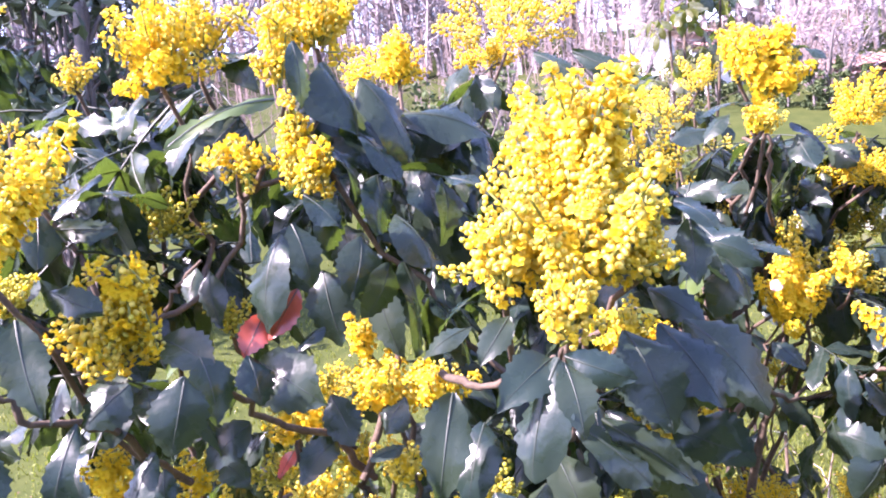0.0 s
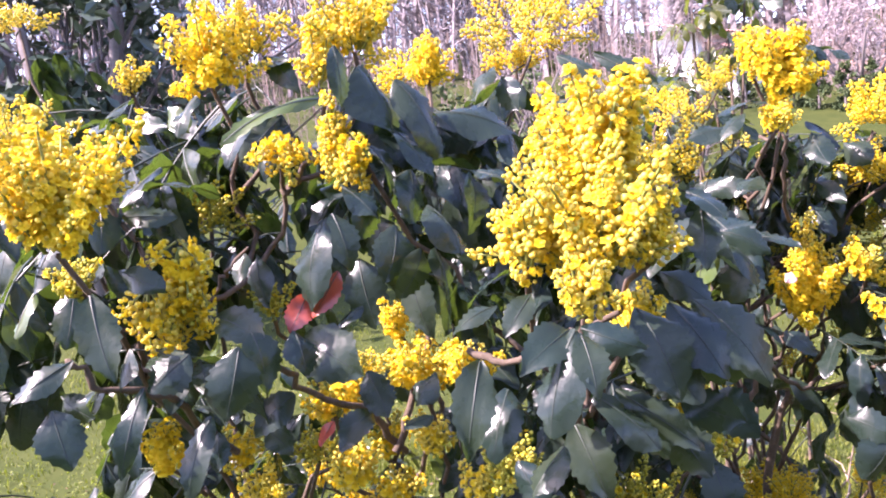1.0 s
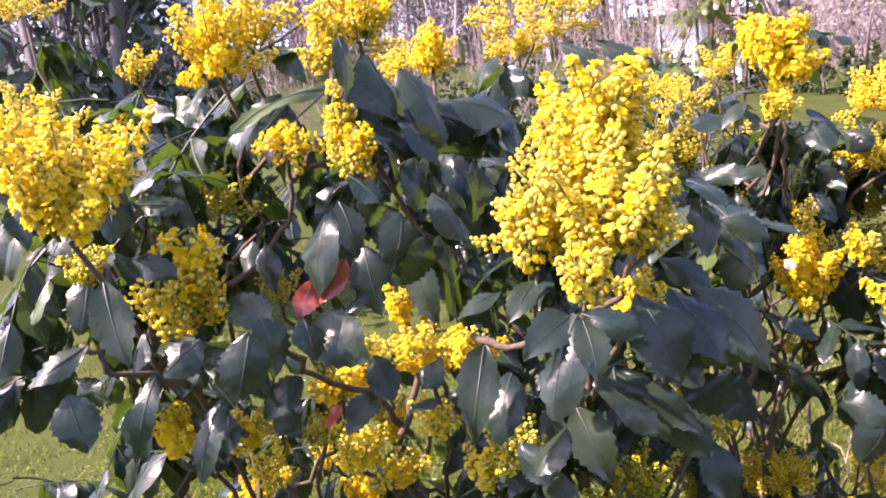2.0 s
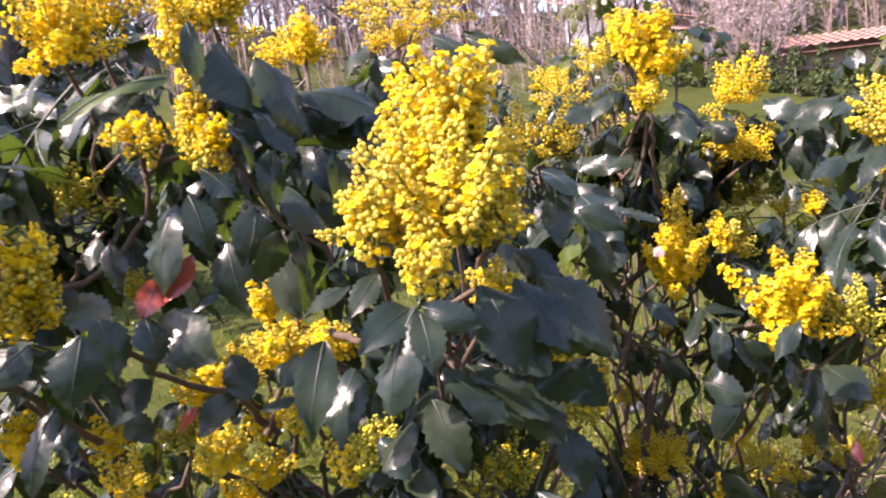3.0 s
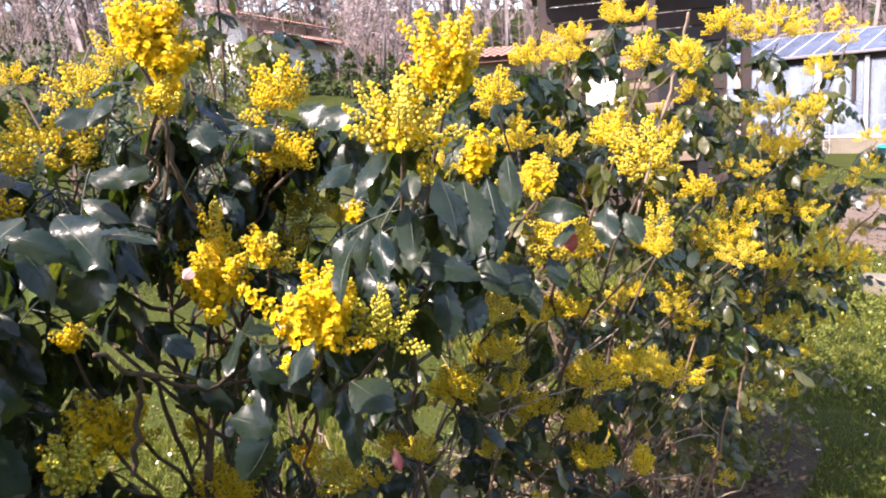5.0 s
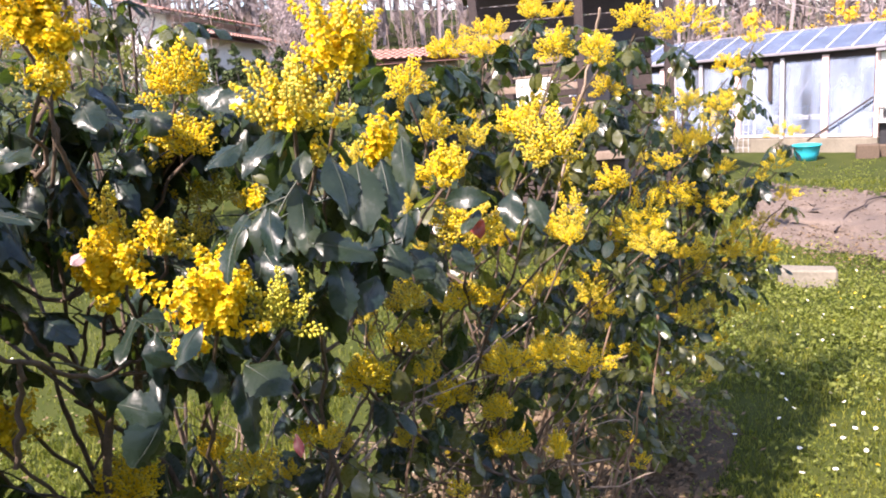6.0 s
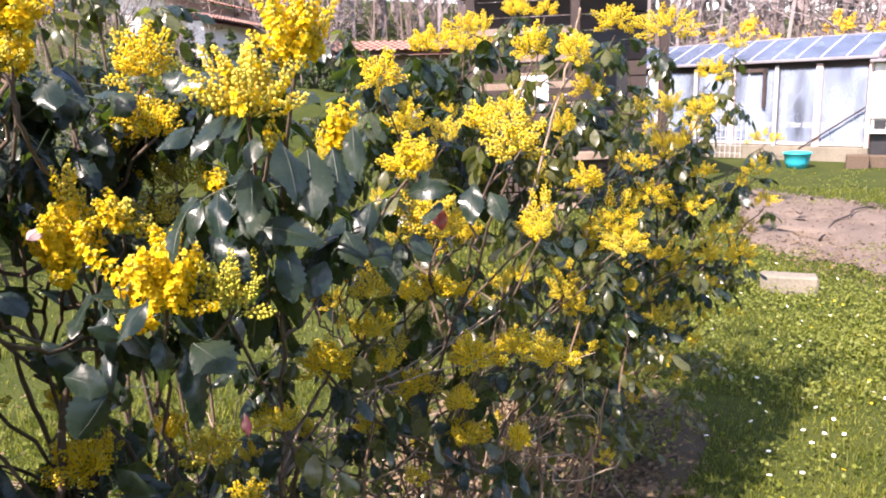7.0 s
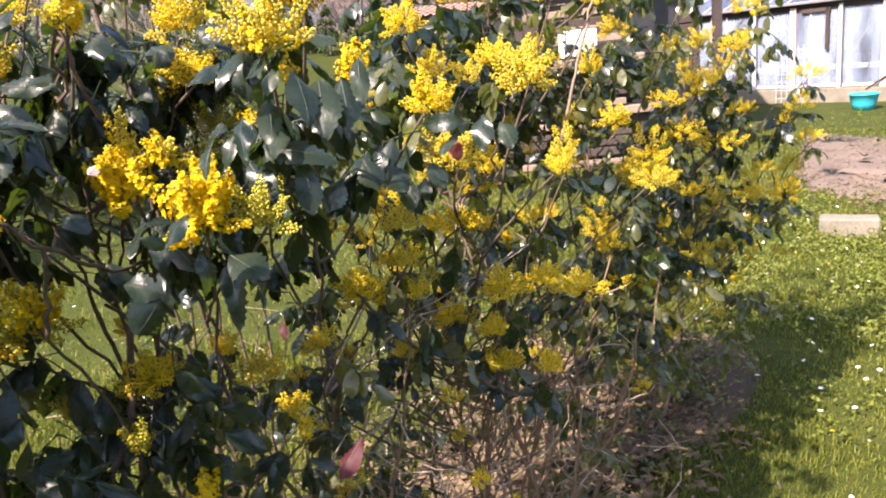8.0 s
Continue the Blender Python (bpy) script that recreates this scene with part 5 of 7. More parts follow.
head(shrub_a, (-0.079, 0.508, 1.293), 0.049, 0.027, "mix", 6, 0)
head(shrub_a, (-0.012, 0.471, 1.306), 0.037, 0.029, "bud", 5, 0)
head(shrub_a, (-0.181, 0.506, 1.304), 0.049, 0.027, "bud", 6, 0)
head(shrub_a, (-0.183, 0.603, 1.435), 0.040, 0.025, "green", 5, 0)
head(shrub_a, (0.009, 0.454, 1.326), 0.040, 0.032, "green", 6, 0)
head(shrub_a, (-0.222, 0.585, 1.308), 0.056, 0.030, "mix", 6, 0)
head(shrub_a, (0.102, 0.422, 1.441), 0.029, 0.018, "mix", 4, 0)
head(shrub_b, (0.342, 0.744, 1.602), 0.066, 0.072, "open", 14, 5)
head(shrub_b, (0.332, 0.737, 1.551), 0.039, 0.028, "mix", 4, 0)
head(shrub_b, (0.323, 0.779, 1.616), 0.034, 0.051, "mix", 6, 0)
head(shrub_b, (0.245, 0.908, 1.507), 0.097, 0.071, "mix", 11, 5)
head(shrub_b, (0.247, 1.346, 1.618), 0.055, 0.037, "open", 4, 3)
head(shrub_b, (0.163, 1.266, 1.581), 0.051, 0.051, "open", 4, 3)
head(shrub_b, (0.321, 1.131, 1.597), 0.048, 0.032, "open", 4, 3)
head(shrub_b, (0.485, 0.841, 1.545), 0.064, 0.064, "open", 10, 5)
head(shrub_b, (0.487, 0.823, 1.475), 0.047, 0.040, "open", 6, 3)
head(shrub_b, (0.544, 0.562, 1.560), 0.076, 0.066, "mix", 13, 5)
head(shrub_b, (0.489, 0.555, 1.510), 0.088, 0.059, "bud", 13, 2)
head(shrub_b, (0.510, 0.558, 1.469), 0.025, 0.018, "bud", 3, 2)
head(shrub_b, (0.377, 0.792, 1.397), 0.044, 0.063, "bud", 6, 3)
head(shrub_b, (0.364, 0.766, 1.358), 0.067, 0.074, "open", 11, 2)
head(shrub_b, (0.418, 0.745, 1.383), 0.049, 0.043, "mix", 6, 2)
head(shrub_b, (0.415, 0.610, 1.341), 0.090, 0.069, "open", 14, 1)
head(shrub_b, (0.478, 0.608, 1.322), 0.077, 0.055, "green", 8, 2)
head(shrub_b, (0.358, 0.906, 1.061), 0.068, 0.075, "open", 9, 4)
head(shrub_b, (0.237, 0.858, 1.184), 0.086, 0.079, "mix", 9, 3)
head(shrub_b, (0.160, 0.893, 1.456), 0.074, 0.043, "open", 7, 3)
head(shrub_b, (0.221, 0.775, 1.331), 0.029, 0.023, "open", 3, 0)
head(shrub_b, (0.539, 0.917, 1.402), 0.061, 0.046, "green", 5, 4)
head(shrub_b, (0.525, 0.754, 1.411), 0.026, 0.016, "open", 3, 3)
head(shrub_b, (0.782, 0.738, 1.409), 0.044, 0.051, "mix", 5, 3)
head(shrub_b, (0.633, 0.654, 1.460), 0.043, 0.055, "open", 6, 3)
head(shrub_b, (0.484, 0.877, 1.475), 0.051, 0.044, "open", 6, 3)
head(shrub_b, (0.568, 0.893, 1.390), 0.031, 0.023, "open", 3, 3)
head(shrub_b, (0.347, 0.856, 1.066), 0.068, 0.068, "open", 8, 3)
head(shrub_b, (0.361, 0.833, 1.088), 0.069, 0.050, "open", 9, 2)
head(shrub_b, (0.462, 0.835, 1.099), 0.040, 0.036, "open", 6, 2)
head(shrub_b, (0.360, 0.966, 1.123), 0.038, 0.038, "open", 5, 2)
head(shrub_b, (0.378, 0.720, 0.956), 0.062, 0.040, "open", 8, 2)
head(shrub_b, (0.319, 0.778, 1.025), 0.058, 0.051, "green", 6, 2)
head(shrub_b, (0.533, 0.753, 0.977), 0.036, 0.048, "bud", 5, 2)
head(shrub_b, (0.241, 0.770, 1.231), 0.078, 0.059, "mix", 9, 2)
head(shrub_b, (0.255, 0.888, 1.056), 0.038, 0.038, "bud", 5, 0)
head(shrub_c, (0.932, 0.699, 1.422), 0.090, 0.083, "bud", 11, 5)
head(shrub_c, (1.548, 1.117, 1.266), 0.089, 0.076, "open", 7, 5)
head(shrub_c, (1.255, 0.993, 1.569), 0.072, 0.072, "open", 8, 5)
head(shrub_c, (1.405, 1.032, 1.571), 0.067, 0.056, "open", 5, 3)
head(shrub_c, (1.668, 1.221, 1.480), 0.094, 0.080, "open", 7, 4)
head(shrub_c, (1.297, 1.116, 1.452), 0.069, 0.040, "open", 4, 4)
head(shrub_c, (1.313, 1.265, 1.630), 0.074, 0.061, "open", 5, 4)
head(shrub_c, (1.300, 1.262, 1.588), 0.061, 0.049, "open", 4, 2)
head(shrub_c, (1.321, 1.370, 1.604), 0.117, 0.072, "mix", 6, 4)
head(shrub_c, (1.496, 1.296, 1.670), 0.065, 0.039, "open", 4, 3)
head(shrub_c, (0.858, 0.788, 1.300), 0.089, 0.048, "green", 7, 4)
head(shrub_c, (1.602, 1.064, 1.160), 0.101, 0.139, "mix", 9, 4)
head(shrub_c, (1.578, 1.032, 1.117), 0.112, 0.062, "bud", 7, 3)
head(shrub_c, (0.883, 0.899, 1.386), 0.071, 0.044, "mix", 6, 4)
head(shrub_c, (1.032, 0.988, 1.421), 0.060, 0.060, "bud", 5, 4)
head(shrub_c, (0.927, 0.754, 1.454), 0.056, 0.048, "mix", 6, 3)
head(shrub_c, (0.827, 0.826, 1.202), 0.046, 0.030, "open", 5, 4)
head(shrub_c, (0.976, 0.858, 1.268), 0.046, 0.028, "open", 4, 4)
head(shrub_c, (1.130, 0.861, 1.242), 0.050, 0.030, "mix", 4, 4)
head(shrub_c, (1.531, 1.177, 1.396), 0.067, 0.060, "open", 5, 4)
head(shrub_c, (1.389, 1.006, 1.551), 0.069, 0.069, "open", 5, 3)
head(shrub_c, (0.790, 0.901, 1.136), 0.062, 0.035, "mix", 5, 3)
head(shrub_c, (1.215, 1.041, 0.963), 0.059, 0.042, "open", 5, 4)
head(shrub_c, (1.216, 0.975, 0.961), 0.080, 0.034, "bud", 5, 3)
head(shrub_c, (1.086, 1.018, 0.986), 0.067, 0.067, "bud", 6, 4)
head(shrub_c, (0.978, 1.026, 0.945), 0.086, 0.043, "bud", 6, 4)
head(shrub_c, (0.998, 0.943, 0.937), 0.052, 0.041, "bud", 5, 3)
head(shrub_c, (1.003, 0.921, 0.872), 0.072, 0.047, "open", 7, 4)
head(shrub_c, (1.042, 0.828, 0.879), 0.040, 0.060, "open", 5, 3)
head(shrub_c, (0.791, 0.916, 0.963), 0.055, 0.032, "bud", 5, 3)
head(shrub_c, (0.661, 0.809, 1.146), 0.054, 0.031, "mix", 5, 3)
head(shrub_c, (0.865, 0.830, 1.320), 0.093, 0.051, "green", 6, 3)
head(shrub_c, (1.210, 0.931, 1.248), 0.064, 0.097, "green", 6, 4)
head(shrub_c, (0.920, 0.967, 0.981), 0.090, 0.060, "open", 7, 2)
head(shrub_c, (1.012, 0.928, 0.866), 0.102, 0.056, "open", 8, 2)
head(shrub_c, (1.053, 0.995, 0.899), 0.064, 0.054, "bud", 5, 0)
head(shrub_c, (1.126, 0.906, 0.828), 0.052, 0.063, "open", 6, 0)
head(shrub_c, (1.407, 1.134, 0.891), 0.090, 0.052, "bud", 6, 2)
head(shrub_c, (1.295, 1.109, 0.931), 0.074, 0.061, "open", 6, 0)
head(shrub_c, (1.199, 1.154, 0.917), 0.098, 0.049, "open", 6, 2)
head(shrub_c, (0.727, 0.917, 1.081), 0.097, 0.053, "mix", 7, 2)
head(shrub_c, (0.838, 0.927, 1.118), 0.055, 0.055, "bud", 5, 2)
head(shrub_c, (0.985, 0.918, 1.153), 0.067, 0.038, "mix", 6, 2)
head(shrub_c, (0.638, 0.946, 1.012), 0.062, 0.044, "mix", 5, 2)
head(shrub_c, (0.526, 0.891, 1.024), 0.089, 0.048, "green", 7, 2)
head(shrub_c, (0.699, 0.963, 0.971), 0.055, 0.046, "bud", 5, 0)
head(shrub_c, (0.876, 0.839, 1.312), 0.059, 0.042, "mix", 6, 2)
head(shrub_c, (0.987, 0.890, 1.281), 0.055, 0.046, "open", 6, 0)
head(shrub_c, (0.878, 0.857, 1.394), 0.059, 0.051, "open", 7, 2)
head(shrub_c, (0.986, 1.042, 1.439), 0.070, 0.050, "open", 6, 2)
head(shrub_c, (0.785, 0.861, 1.209), 0.067, 0.051, "green", 6, 2)
head(shrub_c, (1.259, 1.054, 1.105), 0.069, 0.046, "open", 5, 2)
head(shrub_c, (0.684, 0.837, 1.131), 0.051, 0.051, "mix", 6, 2)
head(shrub_c, (0.531, 0.778, 0.998), 0.046, 0.046, "mix", 5, 2)
head(shrub_c, (1.008, 0.896, 1.030), 0.114, 0.072, "open", 9, 2)
head(shrub_c, (1.105, 0.891, 1.027), 0.064, 0.043, "open", 6, 0)
head(shrub_c, (1.224, 0.915, 0.965), 0.103, 0.057, "mix", 7, 2)
head(shrub_c, (0.979, 0.894, 0.956), 0.062, 0.052, "mix", 6, 0)
head(shrub_c, (0.585, 0.769, 1.093), 0.046, 0.038, "green", 5, 2)
head(shrub_c, (0.686, 0.827, 1.128), 0.071, 0.044, "mix", 6, 2)
head(shrub_c, (0.778, 0.841, 1.158), 0.055, 0.046, "bud", 5, 2)
head(shrub_c, (0.915, 0.885, 1.180), 0.070, 0.040, "mix", 6, 2)
head(shrub_c, (1.144, 0.970, 1.126), 0.057, 0.046, "bud", 5, 2)
head(shrub_c, (1.280, 1.033, 1.206), 0.061, 0.061, "open", 6, 2)
head(shrub_d, (1.737, 1.201, 1.092), 0.169, 0.115, "open", 12, 4)
head(shrub_d, (2.487, 1.400, 0.876), 0.120, 0.080, "open", 6, 3)
head(shrub_d, (2.771, 1.456, 0.835), 0.129, 0.107, "open", 6, 3)
head(shrub_d, (2.813, 1.456, 0.917), 0.107, 0.086, "open", 5, 3)
head(shrub_d, (2.275, 1.399, 0.842), 0.134, 0.096, "bud", 6, 3)
head(shrub_d, (2.391, 1.408, 0.712), 0.100, 0.060, "green", 5, 3)
head(shrub_d, (1.619, 1.225, 0.934), 0.092, 0.061, "green", 5, 3)
head(shrub_d, (1.849, 1.122, 1.619), 0.135, 0.099, "open", 11, 6)
head(shrub_d, (1.626, 1.103, 1.629), 0.091, 0.078, "open", 7, 4)
head(shrub_d, (2.398, 1.270, 1.584), 0.071, 0.053, "open", 4, 4)
head(shrub_d, (2.321, 1.308, 1.506), 0.106, 0.088, "open", 7, 5)
head(shrub_d, (2.190, 1.250, 1.397), 0.084, 0.059, "open", 5, 4)
head(shrub_d, (1.917, 1.183, 1.330), 0.077, 0.054, "open", 5, 5)
head(shrub_d, (1.959, 1.150, 1.327), 0.061, 0.054, "open", 4, 3)
head(shrub_d, (2.800, 1.386, 1.259), 0.124, 0.052, "open", 5, 5)
head(shrub_d, (2.756, 1.389, 1.150), 0.087, 0.079, "open", 5, 4)
head(shrub_d, (2.761, 1.354, 1.037), 0.093, 0.058, "open", 5, 4)
head(shrub_d, (2.569, 1.324, 0.864), 0.120, 0.090, "open", 6, 5)
head(shrub_d, (2.478, 1.400, 0.880), 0.090, 0.060, "open", 5, 5)
head(shrub_d, (2.439, 1.384, 1.179), 0.057, 0.042, "open", 4, 4)
head(shrub_d, (1.866, 1.181, 1.182), 0.123, 0.069, "mix", 7, 4)
head(shrub_d, (2.014, 1.183, 1.138), 0.145, 0.064, "open", 7, 4)
head(shrub_d, (2.532, 1.382, 0.965), 0.080, 0.050, "mix", 4, 4)
head(shrub_d, (1.852, 1.150, 1.032), 0.077, 0.031, "open", 4, 4)
head(shrub_d, (1.498, 1.155, 0.996), 0.069, 0.055, "green", 5, 4)
head(shrub_d, (1.709, 1.115, 0.973), 0.044, 0.029, "open", 3, 4)
head(shrub_d, (1.997, 1.232, 0.802), 0.101, 0.067, "green", 5, 5)
head(shrub_d, (1.726, 1.432, 1.690), 0.077, 0.054, "open", 5, 4)
head(shrub_d, (1.669, 1.482, 1.709), 0.077, 0.046, "open", 5, 4)
head(shrub_d, (1.517, 1.452, 1.646), 0.058, 0.058, "open", 5, 4)
head(shrub_d, (1.512, 1.444, 1.601), 0.058, 0.051, "open", 4, 2)
head(shrub_d, (1.275, 1.367, 1.597), 0.104, 0.065, "open", 7, 4)
head(shrub_d, (0.905, 0.985, 1.522), 0.069, 0.069, "open", 8, 4)

# small heads among the upper leaves of the second shrub
for at, w, kind in (((0.327, 0.9, 1.605), 0.032, "mix"), ((0.286, 0.92, 1.569), 0.045, "mix"), ((0.336, 0.85, 1.445), 0.03, "bud"), ((0.351, 0.8, 1.549), 0.03, "open"), ((0.45, 0.88, 1.452), 0.04, "mix"), ((0.494, 0.92, 1.409), 0.04, "mix"), ((0.483, 0.85, 1.484), 0.05, "open"), ((0.499, 0.9, 1.359), 0.04, "bud"), ((0.379, 0.78, 1.373), 0.04, "mix"), ((0.35, 0.9, 1.507), 0.028, "bud"), ((0.372, 0.9, 1.391), 0.03, "green"), ((0.415, 0.9, 1.23), 0.035, "mix"), ((0.499, 0.95, 1.238), 0.035, "green"), ((0.542, 0.95, 1.265), 0.035, "bud"), ((0.337, 0.95, 1.465), 0.03, "mix")):
    head(shrub_b, at, w * 1.3, w * 1.2, kind, 5, 0, False, True)

# small heads scattered over the outer shrubs
rng = random.Random(31)
for shrub, n, x0, x1, y0, slope, z0, z1 in ((shrub_b, 36, 0.3, 0.95, 0.68, 0.1, 0.45, 1.25), (shrub_c, 50, 0.8, 1.65, 0.48, 0.5, 0.62, 1.5), (shrub_d, 90, 1.45, 2.8, 0.46, 0.36, 0.55, 1.45)):
    for i in range(n):
        x = rng.uniform(x0, x1)
        at = (x, y0 + slope * x + rng.uniform(0.0, 0.3), rng.uniform(z0, z1))
        w = rng.uniform(0.03, 0.06) * (1.35 if shrub is shrub_d else 1)
        head(shrub, at, w, w * rng.uniform(0.7, 1.1), rng.choice(("bud", "open", "mix", "open", "mix")), rng.choice((3, 3, 4)), 0, False, True)

for shrub, foot, leaves, size, far in WAITING:
    whorl(shrub, foot, leaves, size, far, -14, clear, LITOLIVELEAVES + FARLEAVES[:3] if shrub is shrub_d else LITOLIVELEAVES + FARLEAVES if far else None)

# single stems that show
branch(shrub_b, [(0.323, 0.849, 1.007), (0.348, 0.833, 1.162), (0.364, 0.821, 1.223)], 0.0084, 0.0063, BARK)
branch(shrub_b, [(0.364, 0.821, 1.223), (0.321, 0.816, 1.254), (0.294, 0.808, 1.286), (0.283, 0.800, 1.335)], 0.0049, 0.0028, BARK)
branch(shrub_b, [(0.364, 0.821, 1.223), (0.375, 0.808, 1.276), (0.356, 0.761, 1.331)], 0.0042, 0.0028, BARK)
branch(shrub_b, [(0.364, 0.821, 1.223), (0.399, 0.794, 1.232), (0.404, 0.699, 1.285), (0.401, 0.623, 1.318)], 0.0042, 0.0028, BARK)
branch(shrub_b, [(0.334, 0.951, 1.104), (0.320, 0.958, 1.203), (0.307, 0.947, 1.272)], 0.0056, 0.0035, BARK)
branch(shrub_b, [(0.382, 0.918, 1.069), (0.397, 0.875, 1.161), (0.390, 0.791, 1.275), (0.377, 0.755, 1.338)], 0.0056, 0.0028, BARK)
branch(shrub_b, [(0.410, 0.957, 1.294), (0.376, 0.829, 1.406), (0.343, 0.759, 1.477), (0.331, 0.732, 1.530)], 0.0042, 0.0028, BARK)
branch(shrub_b, [(0.410, 0.975, 1.370), (0.376, 0.893, 1.435), (0.352, 0.847, 1.480)], 0.0035, 0.0021, BARK)
branch(shrub_b, [(0.514, 0.932, 1.413), (0.477, 0.852, 1.479), (0.480, 0.837, 1.519)], 0.0028, 0.0021, BARK)
branch(shrub_a, [(0.245, 0.680, 1.215), (0.257, 0.659, 1.281), (0.261, 0.643, 1.319), (0.227, 0.597, 1.357)], 0.0042, 0.0031, BARK)
branch(shrub_a, [(0.261, 0.643, 1.319), (0.324, 0.699, 1.267), (0.393, 0.781, 1.253), (0.443, 0.842, 1.243)], 0.0035, 0.0028, BARK)
branch(shrub_a, [(-0.010, 0.464, 1.408), (0.016, 0.444, 1.402), (0.048, 0.349, 1.444)], 0.0042, 0.0028, BARK)
branch(shrub_a, [(-0.072, 0.549, 1.303), (-0.099, 0.515, 1.357), (-0.132, 0.477, 1.387), (-0.144, 0.441, 1.420)], 0.0049, 0.0028, BARK)
branch(shrub_a, [(-0.079, 0.530, 1.311), (-0.060, 0.536, 1.355), (-0.042, 0.542, 1.399), (-0.044, 0.551, 1.468)], 0.0049, 0.0035, BARK)
branch(shrub_a, [(-0.207, 0.528, 1.325), (-0.215, 0.436, 1.405), (-0.245, 0.407, 1.421), (-0.259, 0.400, 1.444)], 0.0042, 0.0028, BARK)
branch(shrub_a, [(-0.219, 0.563, 1.451), (-0.201, 0.546, 1.471), (-0.175, 0.529, 1.490)], 0.0028, 0.0021, BARK)
branch(shrub_c, [(1.471, 1.197, 1.301), (1.483, 1.159, 1.432), (1.507, 1.118, 1.580), (1.490, 1.086, 1.649)], 0.0056, 0.0042, TWIG)
branch(shrub_c, [(0.776, 0.939, 1.004), (0.897, 0.914, 1.015), (1.007, 0.894, 1.019)], 0.0028, 0.0021, TWIG)
branch(shrub_c, [(0.775, 0.961, 1.077), (0.855, 0.952, 1.036), (0.907, 0.987, 1.075)], 0.0028, 0.0021, TWIG)
branch(shrub_c, [(0.812, 0.965, 0.964), (0.974, 0.981, 1.005), (1.119, 0.952, 1.074)], 0.0028, 0.0021, TWIG)
branch(shrub_c, [(0.816, 0.913, 1.020), (0.835, 0.894, 1.008)], 0.0035, 0.0028, TWIG)
branch(shrub_c, [(0.953, 1.006, 0.809), (0.951, 1.044, 0.936), (0.925, 1.045, 1.100), (0.904, 1.022, 1.193)], 0.0056, 0.0035, BARK)
branch(shrub_c, [(0.827, 1.019, 0.812), (0.879, 1.045, 1.019), (0.909, 1.001, 1.155)], 0.0056, 0.0035, BARK)
branch(shrub_c, [(0.774, 0.985, 0.996), (0.885, 0.974, 1.004), (1.005, 0.962, 1.036), (1.094, 0.971, 1.062)], 0.0028, 0.0021, TWIG)
branch(shrub_b, [(0.402, 1.017, 1.079), (0.423, 0.973, 1.191), (0.392, 0.953, 1.265), (0.375, 0.944, 1.403)], 0.0056, 0.0035, BARK)
branch(shrub_b, [(0.465, 0.937, 0.962), (0.405, 0.953, 1.081), (0.337, 0.961, 1.162)], 0.0063, 0.0042, BARK)
branch(shrub_d, [(2.229, 1.334, 0.879), (2.406, 1.369, 1.036), (2.600, 1.386, 1.167), (2.749, 1.383, 1.109)], 0.0042, 0.0021, BARK)
branch(shrub_d, [(2.051, 1.312, 0.772), (2.022, 1.273, 1.017), (1.982, 1.238, 1.243), (1.930, 1.194, 1.404)], 0.0056, 0.0035, BARK)

# large leaflets on the face of the shrubs
single(shrub_a, (0.048, 0.335, 1.448), (0.031, 0.308, 1.403), 0.028, (-0.35, -0.15, 0.93), 0.25, 0.30)
single(shrub_a, (0.046, 0.340, 1.447), (0.018, 0.317, 1.432), 0.022, (0.33, -0.38, 0.87), 0.25, 0.30)
single(shrub_a, (0.050, 0.330, 1.447), (0.054, 0.311, 1.418), 0.019, (0.07, -0.25, 0.97), 0.25, 0.30)
single(shrub_a, (0.052, 0.340, 1.447), (0.080, 0.329, 1.434), 0.018, (-0.43, -0.78, 0.45), 0.25, 0.30)
single(shrub_a, (-0.003, 0.346, 1.433), (-0.017, 0.321, 1.392), 0.024, (0.21, -0.57, 0.79), 0.25, 0.30)
single(shrub_a, (0.011, 0.354, 1.413), (0.001, 0.330, 1.383), 0.026, (-0.37, -0.78, 0.51), 0.25, 0.30)
single(shrub_a, (0.091, 0.381, 1.445), (0.108, 0.356, 1.399), 0.036, (0.27, -0.96, 0.09), 0.25, 0.30)
single(shrub_a, (0.113, 0.392, 1.444), (0.137, 0.367, 1.403), 0.033, (0.27, -0.96, 0.09), 0.25, 0.30)
single(shrub_a, (0.130, 0.402, 1.442), (0.166, 0.378, 1.399), 0.040, (0.38, -0.92, 0.08), 0.25, 0.30)
single(shrub_a, (0.119, 0.404, 1.380), (0.152, 0.393, 1.363), 0.027, (-0.26, -0.92, 0.29), 0.25, 0.30)
single(shrub_a, (0.076, 0.385, 1.396), (0.121, 0.372, 1.360), 0.021, (0.27, -0.96, 0.09), 0.25, 0.30)
single(shrub_a, (0.061, 0.374, 1.398), (0.093, 0.361, 1.365), 0.026, (0.32, -0.43, 0.85), 0.25, 0.30)
single(shrub_a, (0.040, 0.361, 1.374), (0.020, 0.347, 1.352), 0.029, (-0.37, -0.18, 0.91), 0.25, 0.30)
single(shrub_a, (0.022, 0.383, 1.475), (-0.006, 0.370, 1.458), 0.016, (-0.14, 0.17, 0.97), 0.25, 0.30)
single(shrub_a, (0.011, 0.409, 1.449), (-0.018, 0.397, 1.439), 0.016, (0.39, -0.28, 0.88), 0.25, 0.30)
single(shrub_a, (0.030, 0.371, 1.462), (0.014, 0.358, 1.441), 0.016, (-0.24, -0.88, 0.41), 0.25, 0.30)
single(shrub_a, (-0.089, 0.530, 1.636), (-0.087, 0.515, 1.591), 0.020, (0.61, -0.78, 0.15), 0.25, 0.30)
